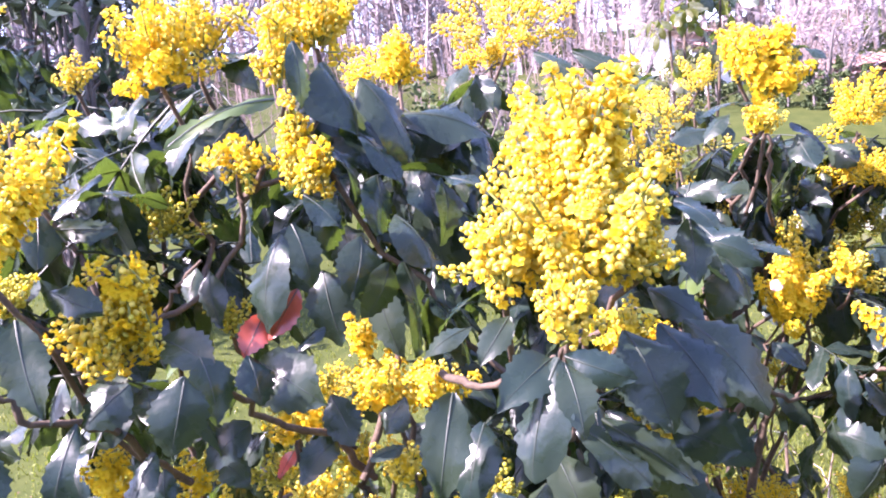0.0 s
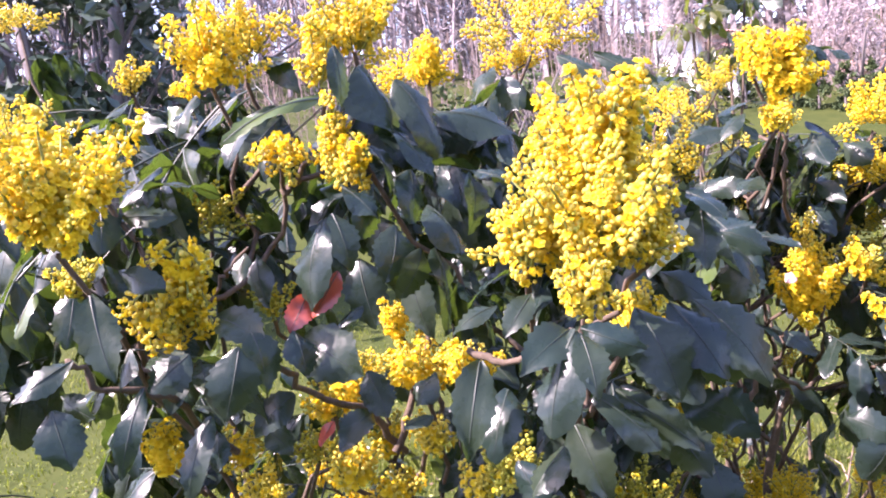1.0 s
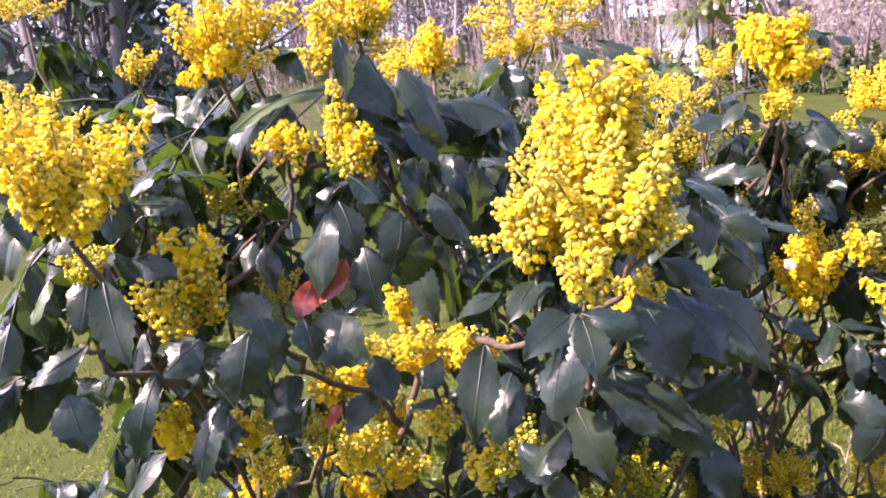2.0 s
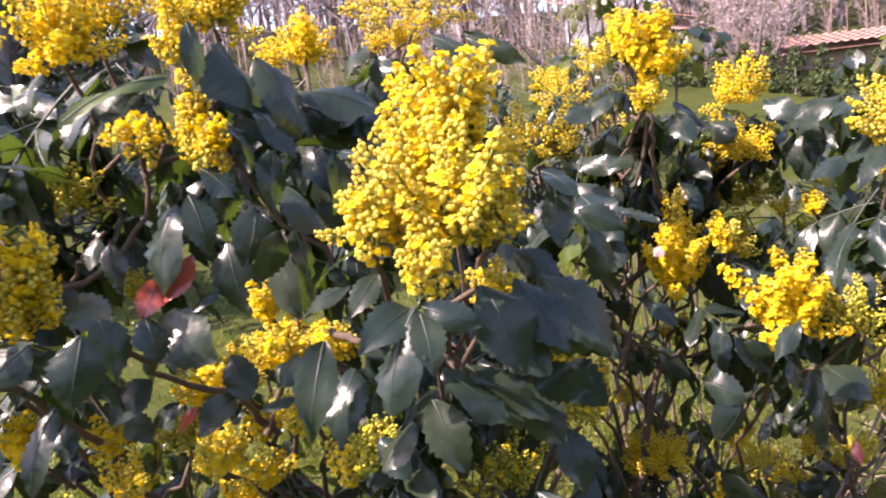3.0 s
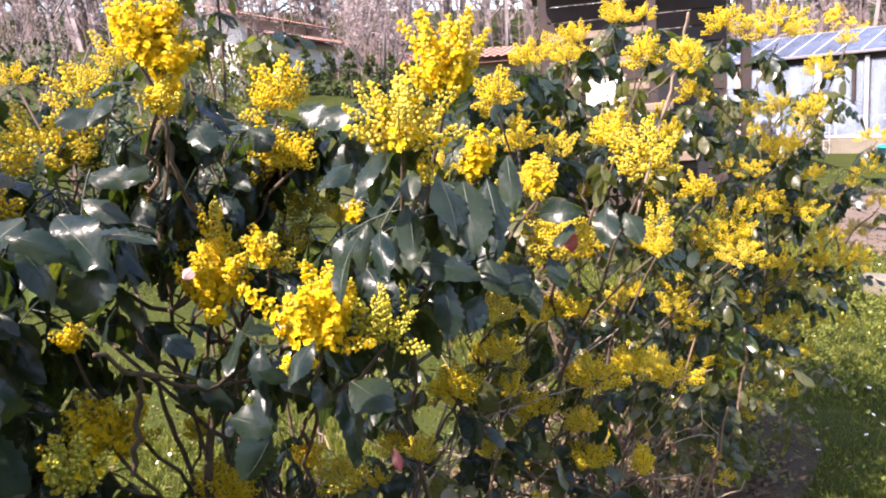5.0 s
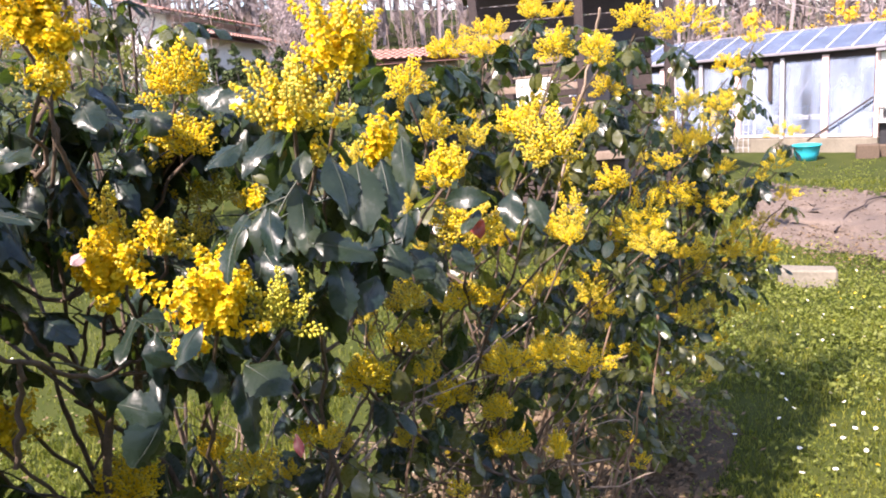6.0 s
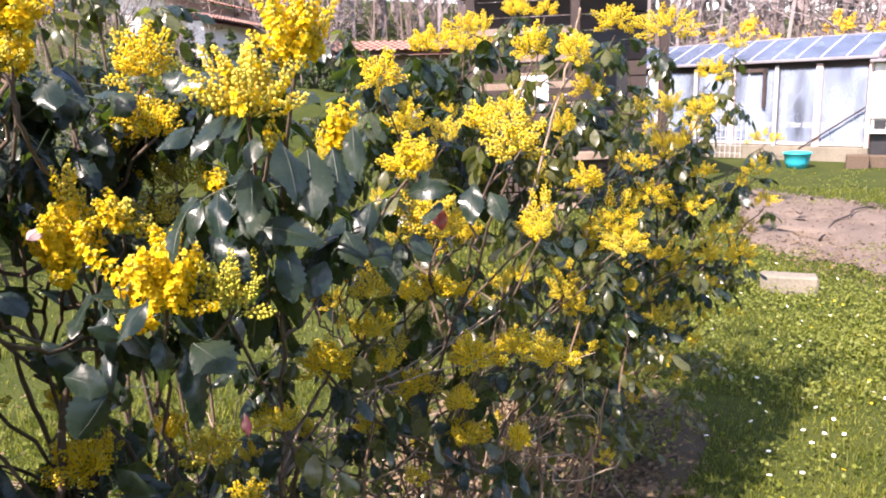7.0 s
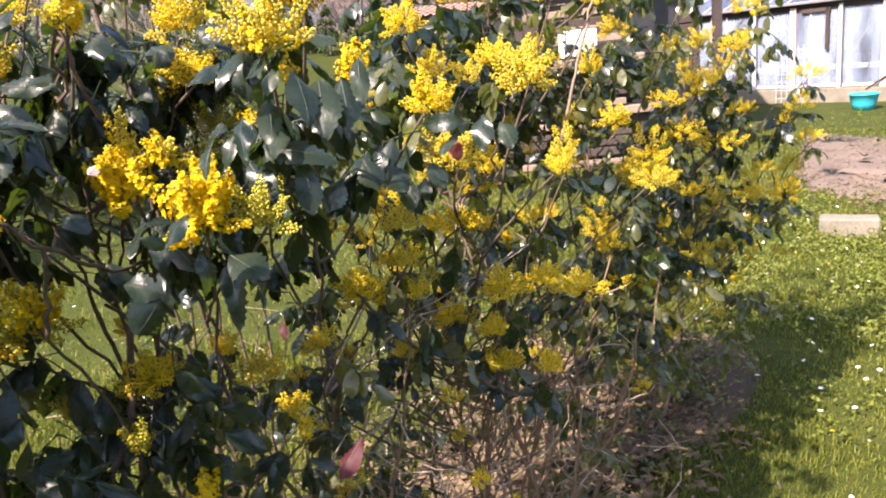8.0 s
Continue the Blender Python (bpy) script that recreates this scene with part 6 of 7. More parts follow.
single(shrub_a, (-0.071, 0.550, 1.622), (-0.053, 0.523, 1.567), 0.050, (0.87, -0.45, 0.21), 0.25, 0.30)
single(shrub_a, (-0.046, 0.549, 1.608), (-0.017, 0.532, 1.547), 0.039, (0.81, -0.57, -0.14), 0.25, 0.30)
single(shrub_a, (-0.053, 0.534, 1.571), (-0.023, 0.519, 1.528), 0.026, (0.81, -0.58, -0.05), 0.25, 0.30)
single(shrub_a, (-0.072, 0.532, 1.560), (-0.054, 0.517, 1.524), 0.023, (0.88, -0.46, -0.04), 0.25, 0.30)
single(shrub_a, (-0.093, 0.517, 1.530), (-0.066, 0.505, 1.506), 0.022, (0.75, -0.66, 0.01), 0.25, 0.30)
single(shrub_a, (-0.020, 0.566, 1.580), (0.043, 0.565, 1.556), 0.039, (0.49, -0.46, 0.73), 0.25, 0.30)
single(shrub_a, (0.004, 0.540, 1.530), (0.003, 0.524, 1.484), 0.028, (0.76, -0.65, 0.08), 0.25, 0.30)
single(shrub_a, (-0.030, 0.496, 1.510), (-0.006, 0.473, 1.477), 0.042, (0.80, -0.59, -0.10), 0.25, 0.30)
single(shrub_a, (-0.036, 0.472, 1.482), (-0.052, 0.458, 1.452), 0.025, (0.80, -0.59, 0.10), 0.25, 0.30)
single(shrub_a, (-0.027, 0.483, 1.480), (-0.023, 0.456, 1.424), 0.030, (0.80, -0.60, -0.08), 0.25, 0.30)
single(shrub_a, (-0.054, 0.494, 1.498), (-0.060, 0.469, 1.461), 0.032, (0.58, -0.78, 0.22), 0.25, 0.30)
single(shrub_a, (-0.071, 0.527, 1.527), (-0.081, 0.502, 1.492), 0.030, (0.77, -0.60, 0.22), 0.25, 0.30)
single(shrub_a, (-0.041, 0.530, 1.537), (-0.040, 0.504, 1.496), 0.034, (0.69, -0.73, -0.03), 0.25, 0.30)
single(shrub_a, (-0.099, 0.494, 1.512), (-0.088, 0.480, 1.473), 0.025, (0.40, -0.82, 0.41), 0.25, 0.30)
single(shrub_a, (-0.098, 0.454, 1.509), (-0.113, 0.436, 1.457), 0.033, (-0.18, -0.43, 0.89), 0.25, 0.30)
single(shrub_a, (-0.093, 0.464, 1.592), (-0.151, 0.429, 1.569), 0.016, (0.39, -0.22, 0.89), 0.25, 0.30, YOUNG)
single(shrub_a, (-0.139, 0.451, 1.581), (-0.153, 0.437, 1.553), 0.020, (-0.24, -0.73, 0.63), 0.25, 0.30)
single(shrub_a, (-0.195, 0.524, 1.609), (-0.212, 0.509, 1.581), 0.018, (-0.58, -0.76, 0.28), 0.25, 0.30)
single(shrub_a, (-0.261, 0.563, 1.617), (-0.283, 0.539, 1.595), 0.019, (-0.58, -0.62, 0.54), 0.25, 0.30)
single(shrub_a, (-0.212, 0.476, 1.558), (-0.235, 0.452, 1.532), 0.018, (-0.40, -0.69, 0.60), 0.25, 0.30)
single(shrub_a, (-0.179, 0.494, 1.533), (-0.216, 0.454, 1.546), 0.018, (-0.55, -0.57, 0.61), 0.25, 0.30)
single(shrub_a, (-0.234, 0.451, 1.528), (-0.198, 0.452, 1.521), 0.020, (-0.47, -0.71, 0.53), 0.25, 0.30)
single(shrub_a, (-0.225, 0.542, 1.606), (-0.210, 0.530, 1.584), 0.018, (-0.58, -0.54, 0.61), 0.25, 0.30, YOUNG)
single(shrub_a, (-0.225, 0.417, 1.495), (-0.195, 0.406, 1.480), 0.018, (-0.48, -0.74, 0.47), 0.25, 0.30)
single(shrub_a, (-0.235, 0.395, 1.484), (-0.221, 0.369, 1.435), 0.026, (0.07, -0.38, 0.92), 0.25, 0.30)
single(shrub_a, (-0.251, 0.405, 1.482), (-0.251, 0.391, 1.453), 0.021, (0.34, -0.28, 0.90), 0.25, 0.30)
single(shrub_a, (-0.148, 0.393, 1.443), (-0.156, 0.378, 1.405), 0.032, (0.35, -0.14, 0.93), 0.25, 0.30)
single(shrub_a, (-0.183, 0.402, 1.440), (-0.204, 0.388, 1.420), 0.028, (0.16, -0.70, 0.70), 0.25, 0.30)
single(shrub_a, (-0.209, 0.389, 1.424), (-0.217, 0.363, 1.381), 0.016, (0.15, -0.72, 0.67), 0.25, 0.30)
single(shrub_a, (-0.260, 0.376, 1.420), (-0.247, 0.363, 1.387), 0.028, (0.21, -0.80, 0.57), 0.25, 0.30)
single(shrub_a, (-0.250, 0.390, 1.446), (-0.277, 0.367, 1.427), 0.019, (0.30, -0.54, 0.79), 0.25, 0.30)
single(shrub_a, (-0.259, 0.387, 1.425), (-0.237, 0.376, 1.411), 0.018, (-0.42, -0.83, 0.36), 0.25, 0.30)
single(shrub_a, (-0.219, 0.401, 1.447), (-0.224, 0.388, 1.424), 0.023, (-0.58, -0.65, 0.49), 0.25, 0.30)
single(shrub_a, (-0.173, 0.397, 1.400), (-0.183, 0.371, 1.360), 0.020, (-0.27, -0.75, 0.60), 0.25, 0.30)
single(shrub_a, (-0.177, 0.415, 1.383), (-0.175, 0.402, 1.361), 0.015, (0.21, -0.94, 0.28), 0.25, 0.30)
single(shrub_a, (-0.149, 0.424, 1.445), (-0.137, 0.409, 1.410), 0.028, (0.16, -0.16, 0.97), 0.25, 0.30)
single(shrub_a, (-0.177, 0.444, 1.454), (-0.140, 0.423, 1.440), 0.030, (0.18, -0.70, 0.69), 0.25, 0.30)
single(shrub_a, (-0.119, 0.443, 1.433), (-0.079, 0.422, 1.414), 0.039, (-0.56, -0.65, 0.52), 0.25, 0.30)
single(shrub_a, (-0.121, 0.424, 1.443), (-0.112, 0.411, 1.417), 0.024, (0.12, -0.16, 0.98), 0.25, 0.30)
single(shrub_a, (-0.078, 0.447, 1.450), (-0.094, 0.435, 1.441), 0.014, (-0.64, -0.71, 0.29), 0.25, 0.30)
single(shrub_a, (-0.157, 0.489, 1.488), (-0.152, 0.475, 1.450), 0.020, (-0.49, -0.50, 0.71), 0.25, 0.30)
single(shrub_a, (-0.169, 0.499, 1.489), (-0.172, 0.486, 1.468), 0.016, (0.03, -0.69, 0.73), 0.25, 0.30)
single(shrub_a, (-0.092, 0.450, 1.475), (-0.109, 0.435, 1.448), 0.020, (0.33, -0.48, 0.81), 0.25, 0.30, RED, "reddened leaflet")
single(shrub_a, (-0.114, 0.447, 1.463), (-0.127, 0.434, 1.440), 0.018, (0.62, -0.18, 0.76), 0.25, 0.30, RED, "reddened leaflet")
single(shrub_a, (-0.088, 0.490, 1.392), (-0.070, 0.467, 1.365), 0.027, (0.06, -0.51, 0.86), 0.25, 0.30)
single(shrub_a, (-0.038, 0.438, 1.371), (-0.058, 0.427, 1.370), 0.013, (-0.58, -0.67, 0.47), 0.25, 0.30)
single(shrub_a, (-0.135, 0.457, 1.390), (-0.164, 0.444, 1.372), 0.026, (0.33, -0.59, 0.73), 0.25, 0.30)
single(shrub_a, (-0.114, 0.475, 1.362), (-0.123, 0.463, 1.348), 0.016, (-0.26, -0.24, 0.94), 0.25, 0.30, RED, "reddened leaflet")
single(shrub_a, (-0.085, 0.476, 1.365), (-0.108, 0.453, 1.351), 0.027, (0.05, -0.53, 0.85), 0.25, 0.30)
single(shrub_a, (-0.167, 0.483, 1.358), (-0.145, 0.471, 1.343), 0.021, (-0.06, -0.77, 0.64), 0.25, 0.30)
single(shrub_a, (-0.035, 0.461, 1.395), (-0.049, 0.448, 1.376), 0.020, (-0.50, -0.67, 0.55), 0.25, 0.30)
single(shrub_a, (0.106, 0.718, 1.631), (0.142, 0.696, 1.605), 0.026, (-0.17, -0.44, 0.88), 0.25, 0.30)
single(shrub_a, (0.135, 0.678, 1.625), (0.185, 0.655, 1.588), 0.021, (-0.40, -0.81, 0.42), 0.25, 0.30)
single(shrub_a, (0.039, 0.695, 1.624), (0.021, 0.670, 1.595), 0.025, (-0.56, -0.71, 0.44), 0.25, 0.30)
single(shrub_a, (0.046, 0.693, 1.613), (0.060, 0.670, 1.582), 0.027, (-0.42, -0.77, 0.49), 0.25, 0.30)
single(shrub_a, (0.154, 0.481, 1.501), (0.175, 0.460, 1.483), 0.024, (0.44, -0.78, 0.44), 0.25, 0.30)
single(shrub_a, (0.163, 0.480, 1.488), (0.158, 0.455, 1.450), 0.024, (-0.10, -0.40, 0.91), 0.25, 0.30)
single(shrub_a, (0.186, 0.508, 1.467), (0.216, 0.497, 1.452), 0.021, (0.20, -0.91, 0.36), 0.25, 0.30)
single(shrub_a, (0.191, 0.507, 1.458), (0.201, 0.484, 1.427), 0.025, (0.45, -0.27, 0.85), 0.25, 0.30)
single(shrub_a, (0.120, 0.434, 1.455), (0.145, 0.413, 1.438), 0.022, (0.27, -0.96, 0.09), 0.25, 0.30)
single(shrub_a, (-0.181, 0.629, 1.641), (-0.131, 0.610, 1.639), 0.025, (-0.17, -0.30, 0.94), 0.25, 0.30)
single(shrub_a, (-0.165, 0.631, 1.650), (-0.134, 0.607, 1.614), 0.023, (-0.20, -0.66, 0.73), 0.25, 0.30)
single(shrub_a, (0.094, 0.410, 1.421), (0.129, 0.385, 1.386), 0.036, (0.02, -1.00, -0.08), 0.25, 0.30)
single(shrub_a, (0.121, 0.433, 1.405), (0.177, 0.416, 1.385), 0.032, (0.13, -0.95, -0.27), 0.25, 0.30)
single(shrub_a, (0.146, 0.440, 1.368), (0.172, 0.419, 1.347), 0.031, (0.20, -0.98, 0.06), 0.25, 0.30)
single(shrub_a, (0.089, 0.435, 1.381), (0.113, 0.411, 1.340), 0.031, (-0.19, -0.96, -0.22), 0.25, 0.30)
single(shrub_a, (0.116, 0.445, 1.357), (0.141, 0.421, 1.318), 0.033, (0.05, -0.98, -0.21), 0.25, 0.30)
single(shrub_a, (0.055, 0.428, 1.360), (0.072, 0.405, 1.319), 0.031, (0.09, -0.96, -0.26), 0.25, 0.30)
single(shrub_a, (0.149, 0.450, 1.316), (0.156, 0.430, 1.278), 0.030, (0.08, -1.00, 0.01), 0.25, 0.30)
single(shrub_a, (0.016, 0.441, 1.333), (0.030, 0.423, 1.308), 0.024, (-0.07, -0.98, -0.19), 0.25, 0.30)
single(shrub_a, (-0.081, 0.602, 1.499), (-0.066, 0.578, 1.448), 0.038, (-0.13, -0.99, -0.07), 0.25, 0.30)
single(shrub_a, (-0.052, 0.546, 1.460), (-0.042, 0.522, 1.406), 0.028, (-0.20, -0.97, 0.09), 0.25, 0.30)
single(shrub_a, (-0.100, 0.599, 1.463), (-0.093, 0.575, 1.405), 0.038, (0.10, -0.99, -0.06), 0.25, 0.30)
single(shrub_a, (-0.075, 0.661, 1.591), (-0.055, 0.625, 1.539), 0.045, (0.14, -0.99, -0.07), 0.25, 0.30)
single(shrub_a, (-0.092, 0.637, 1.556), (-0.085, 0.613, 1.499), 0.048, (-0.03, -0.99, 0.11), 0.25, 0.30)
single(shrub_a, (-0.087, 0.618, 1.364), (-0.067, 0.596, 1.334), 0.032, (0.06, -1.00, 0.07), 0.25, 0.30)
single(shrub_b, (0.432, 0.540, 1.419), (0.398, 0.523, 1.375), 0.027, (-0.47, -0.12, 0.87), 0.25, 0.30)
single(shrub_b, (0.448, 0.533, 1.424), (0.434, 0.508, 1.386), 0.021, (-0.68, -0.66, 0.33), 0.25, 0.30)
single(shrub_b, (0.480, 0.543, 1.438), (0.469, 0.515, 1.397), 0.026, (0.31, -0.31, 0.90), 0.25, 0.30)
single(shrub_b, (0.508, 0.534, 1.462), (0.503, 0.500, 1.407), 0.034, (0.30, -0.54, 0.79), 0.25, 0.30)
single(shrub_b, (0.532, 0.531, 1.451), (0.517, 0.502, 1.394), 0.042, (-0.24, -0.64, 0.73), 0.25, 0.30)
single(shrub_b, (0.556, 0.530, 1.451), (0.546, 0.500, 1.401), 0.033, (-0.15, -0.27, 0.95), 0.25, 0.30)
single(shrub_b, (0.576, 0.524, 1.469), (0.562, 0.508, 1.421), 0.021, (-0.36, -0.73, 0.58), 0.25, 0.30)
single(shrub_b, (0.463, 0.539, 1.484), (0.427, 0.528, 1.455), 0.018, (-0.69, -0.67, 0.27), 0.25, 0.30)
single(shrub_b, (0.446, 0.569, 1.477), (0.412, 0.571, 1.460), 0.023, (-0.65, -0.51, 0.56), 0.25, 0.30)
single(shrub_b, (0.490, 0.544, 1.466), (0.475, 0.534, 1.442), 0.020, (-0.56, -0.50, 0.66), 0.25, 0.30)
single(shrub_b, (0.479, 0.554, 1.386), (0.526, 0.514, 1.368), 0.033, (0.17, -0.85, 0.51), 0.25, 0.30)
single(shrub_b, (0.503, 0.538, 1.370), (0.500, 0.516, 1.319), 0.030, (0.17, -0.26, 0.95), 0.25, 0.30)
single(shrub_b, (0.542, 0.535, 1.346), (0.519, 0.528, 1.315), 0.028, (-0.50, -0.78, 0.37), 0.25, 0.30)
single(shrub_b, (0.384, 0.546, 1.341), (0.351, 0.533, 1.314), 0.018, (-0.68, -0.57, 0.47), 0.25, 0.30)
single(shrub_b, (0.360, 0.551, 1.310), (0.338, 0.554, 1.326), 0.015, (-0.69, -0.67, 0.27), 0.25, 0.30)
single(shrub_b, (0.350, 0.588, 1.255), (0.319, 0.575, 1.229), 0.042, (0.27, -0.96, 0.09), 0.25, 0.30)
single(shrub_b, (0.401, 0.594, 1.291), (0.394, 0.576, 1.250), 0.030, (0.45, -0.89, 0.08), 0.25, 0.30)
single(shrub_b, (0.426, 0.580, 1.283), (0.448, 0.550, 1.254), 0.043, (0.27, -0.96, 0.09), 0.25, 0.30)
single(shrub_b, (0.425, 0.600, 1.269), (0.420, 0.575, 1.204), 0.032, (0.27, -0.96, 0.09), 0.25, 0.30)
single(shrub_b, (0.322, 0.607, 1.272), (0.348, 0.580, 1.263), 0.030, (0.31, -0.95, 0.08), 0.25, 0.30)
single(shrub_b, (0.200, 0.600, 1.466), (0.169, 0.600, 1.445), 0.030, (-0.26, -0.53, 0.81), 0.25, 0.30)
single(shrub_b, (0.223, 0.633, 1.462), (0.245, 0.590, 1.424), 0.041, (-0.50, -0.42, 0.76), 0.25, 0.30)
single(shrub_b, (0.242, 0.641, 1.437), (0.286, 0.606, 1.436), 0.028, (0.25, -0.52, 0.82), 0.25, 0.30)
single(shrub_b, (0.249, 0.611, 1.425), (0.224, 0.604, 1.389), 0.041, (0.17, -0.30, 0.94), 0.25, 0.30)
single(shrub_b, (0.286, 0.643, 1.347), (0.302, 0.619, 1.328), 0.025, (-0.18, -0.44, 0.88), 0.25, 0.30)
single(shrub_b, (0.773, 0.731, 1.363), (0.812, 0.690, 1.372), 0.029, (-0.69, -0.58, 0.42), 0.25, 0.30)
single(shrub_b, (0.831, 0.670, 1.374), (0.810, 0.646, 1.327), 0.032, (-0.74, -0.51, 0.44), 0.25, 0.30)
single(shrub_b, (0.851, 0.657, 1.362), (0.851, 0.626, 1.329), 0.031, (-0.35, -0.53, 0.77), 0.25, 0.30)
single(shrub_b, (0.810, 0.709, 1.349), (0.779, 0.708, 1.324), 0.029, (-0.02, -0.04, 1.00), 0.25, 0.30)
single(shrub_b, (0.685, 0.650, 1.315), (0.679, 0.631, 1.269), 0.028, (-0.70, -0.36, 0.62), 0.25, 0.30)
single(shrub_b, (0.741, 0.680, 1.320), (0.749, 0.656, 1.287), 0.027, (-0.26, -0.18, 0.95), 0.25, 0.30)
single(shrub_b, (0.620, 0.634, 1.349), (0.624, 0.612, 1.314), 0.034, (-0.36, -0.69, 0.63), 0.25, 0.30)
single(shrub_b, (0.665, 0.664, 1.330), (0.679, 0.638, 1.298), 0.032, (-0.51, -0.74, 0.44), 0.25, 0.30)
single(shrub_b, (0.501, 0.806, 1.529), (0.517, 0.768, 1.501), 0.031, (-0.59, -0.57, 0.58), 0.25, 0.30)
single(shrub_b, (0.444, 0.830, 1.509), (0.457, 0.796, 1.488), 0.033, (-0.59, -0.41, 0.70), 0.25, 0.30)
single(shrub_b, (0.386, 0.798, 1.538), (0.402, 0.760, 1.509), 0.028, (0.25, 0.10, 0.96), 0.25, 0.30)
single(shrub_b, (0.278, 0.765, 1.554), (0.311, 0.727, 1.563), 0.027, (0.07, -0.40, 0.91), 0.25, 0.30)
single(shrub_b, (0.290, 0.755, 1.539), (0.245, 0.754, 1.533), 0.026, (-0.63, -0.50, 0.60), 0.25, 0.30)
single(shrub_b, (0.315, 0.753, 1.487), (0.288, 0.741, 1.474), 0.028, (-0.73, -0.63, 0.28), 0.25, 0.30)
single(shrub_b, (0.268, 0.821, 1.479), (0.321, 0.769, 1.468), 0.026, (-0.75, -0.58, 0.32), 0.25, 0.30)
single(shrub_b, (0.363, 0.738, 1.527), (0.361, 0.708, 1.493), 0.028, (-0.55, -0.63, 0.55), 0.25, 0.30)
single(shrub_b, (0.295, 0.733, 1.554), (0.265, 0.731, 1.530), 0.021, (-0.36, -0.37, 0.85), 0.25, 0.30)
single(shrub_b, (0.542, 0.579, 1.023), (0.501, 0.569, 0.987), 0.027, (-0.87, -0.25, 0.42), 0.25, 0.30, CRIMSON, "dark crimson leaflet")
single(shrub_b, (0.480, 0.620, 1.183), (0.479, 0.606, 1.163), 0.010, (-0.60, -0.19, 0.78), 0.25, 0.30, CRIMSON, "dark crimson leaflet")
single(shrub_b, (0.823, 0.737, 1.336), (0.819, 0.720, 1.311), 0.023, (-0.72, -0.52, 0.47), 0.25, 0.30, RED, "reddened leaflet")
single(shrub_b, (0.341, 0.738, 1.382), (0.327, 0.732, 1.374), 0.013, (-0.49, -0.82, 0.31), 0.25, 0.30, PINK, "pale pink leaflet")
single(shrub_a, (0.140, 0.633, 1.281), (0.122, 0.639, 1.270), 0.018, (-0.21, -0.30, 0.93), 0.25, 0.30, YOUNG)
single(shrub_a, (-0.263, 0.385, 1.490), (-0.272, 0.372, 1.467), 0.015, (-0.59, -0.70, 0.40), 0.25, 0.30, YOUNG)

# whorls of leaves between them
whorl(shrub_a, (0.105, 0.490, 1.360), 5, 0.85, False, -8, clear)
whorl(shrub_a, (0.131, 0.512, 1.293), 5, 0.85, False, -8, clear)
whorl(shrub_a, (0.063, 0.490, 1.317), 5, 0.85, False, -8, clear)
whorl(shrub_a, (-0.003, 0.505, 1.316), 5, 0.85, False, -8, clear)
whorl(shrub_a, (-0.077, 0.617, 1.372), 5, 0.85, False, -8, clear)
whorl(shrub_a, (-0.060, 0.598, 1.523), 5, 0.85, False, -8, clear)
whorl(shrub_a, (-0.074, 0.627, 1.599), 5, 0.85, False, -8, clear)
whorl(shrub_a, (-0.045, 0.549, 1.454), 5, 0.85, False, -8, clear)
whorl(shrub_a, (-0.116, 0.540, 1.398), 5, 0.85, False, -8, clear)
whorl(shrub_a, (-0.163, 0.537, 1.389), 5, 0.85, False, -8, clear)
whorl(shrub_a, (-0.227, 0.494, 1.387), 5, 0.85, False, -8, clear)
whorl(shrub_a, (-0.280, 0.496, 1.418), 5, 0.85, False, -8, clear)
whorl(shrub_a, (-0.324, 0.488, 1.442), 5, 0.85, False, -8, clear)
whorl(shrub_a, (-0.332, 0.505, 1.496), 5, 0.85, False, -8, clear)
whorl(shrub_a, (-0.271, 0.548, 1.507), 5, 0.85, False, -8, clear)
whorl(shrub_a, (-0.206, 0.611, 1.503), 5, 0.85, False, -8, clear)
whorl(shrub_a, (-0.244, 0.619, 1.578), 5, 0.85, False, -8, clear)
whorl(shrub_a, (-0.190, 0.666, 1.615), 5, 0.85, False, -8, clear)
whorl(shrub_a, (-0.335, 0.661, 1.620), 5, 0.85, False, -8, clear)
whorl(shrub_a, (-0.005, 0.479, 1.369), 5, 0.85, False, -8, clear)
whorl(shrub_a, (0.055, 0.488, 1.338), 5, 0.85, False, -8, clear)
whorl(shrub_a, (0.119, 0.490, 1.344), 5, 0.85, False, -8, clear)
whorl(shrub_a, (0.202, 0.578, 1.453), 5, 0.85, False, -8, clear)
whorl(shrub_a, (0.023, 0.689, 1.582), 5, 0.85, False, -8, clear)
whorl(shrub_a, (0.022, 0.497, 1.421), 5, 0.85, False, -8, clear)
whorl(shrub_a, (-0.089, 0.551, 1.323), 5, 0.85, False, -8, clear)
whorl(shrub_a, (-0.167, 0.548, 1.313), 5, 0.85, False, -8, clear)
whorl(shrub_a, (0.010, 0.482, 1.309), 5, 0.85, False, -8, clear)
whorl(shrub_b, (0.264, 0.716, 1.414), 7, 0.90, False, -8, clear)
whorl(shrub_b, (0.207, 0.791, 1.367), 7, 0.90, False, -8, clear)
whorl(shrub_b, (0.532, 0.651, 1.428), 7, 0.90, False, -8, clear)
whorl(shrub_b, (0.589, 0.621, 1.422), 7, 0.90, False, -8, clear)
whorl(shrub_b, (0.558, 0.639, 1.335), 7, 0.90, False, -8, clear)
whorl(shrub_b, (0.503, 0.691, 1.337), 7, 0.90, False, -8, clear)
whorl(shrub_b, (0.311, 0.831, 1.516), 7, 0.90, False, -8, clear)
whorl(shrub_b, (0.385, 0.813, 1.502), 7, 0.90, False, -8, clear)
whorl(shrub_b, (0.475, 0.919, 1.514), 7, 0.90, False, -8, clear)
whorl(shrub_b, (0.552, 0.878, 1.506), 7, 0.90, False, -8, clear)
whorl(shrub_b, (0.246, 0.987, 1.454), 7, 0.90, False, -8, clear)
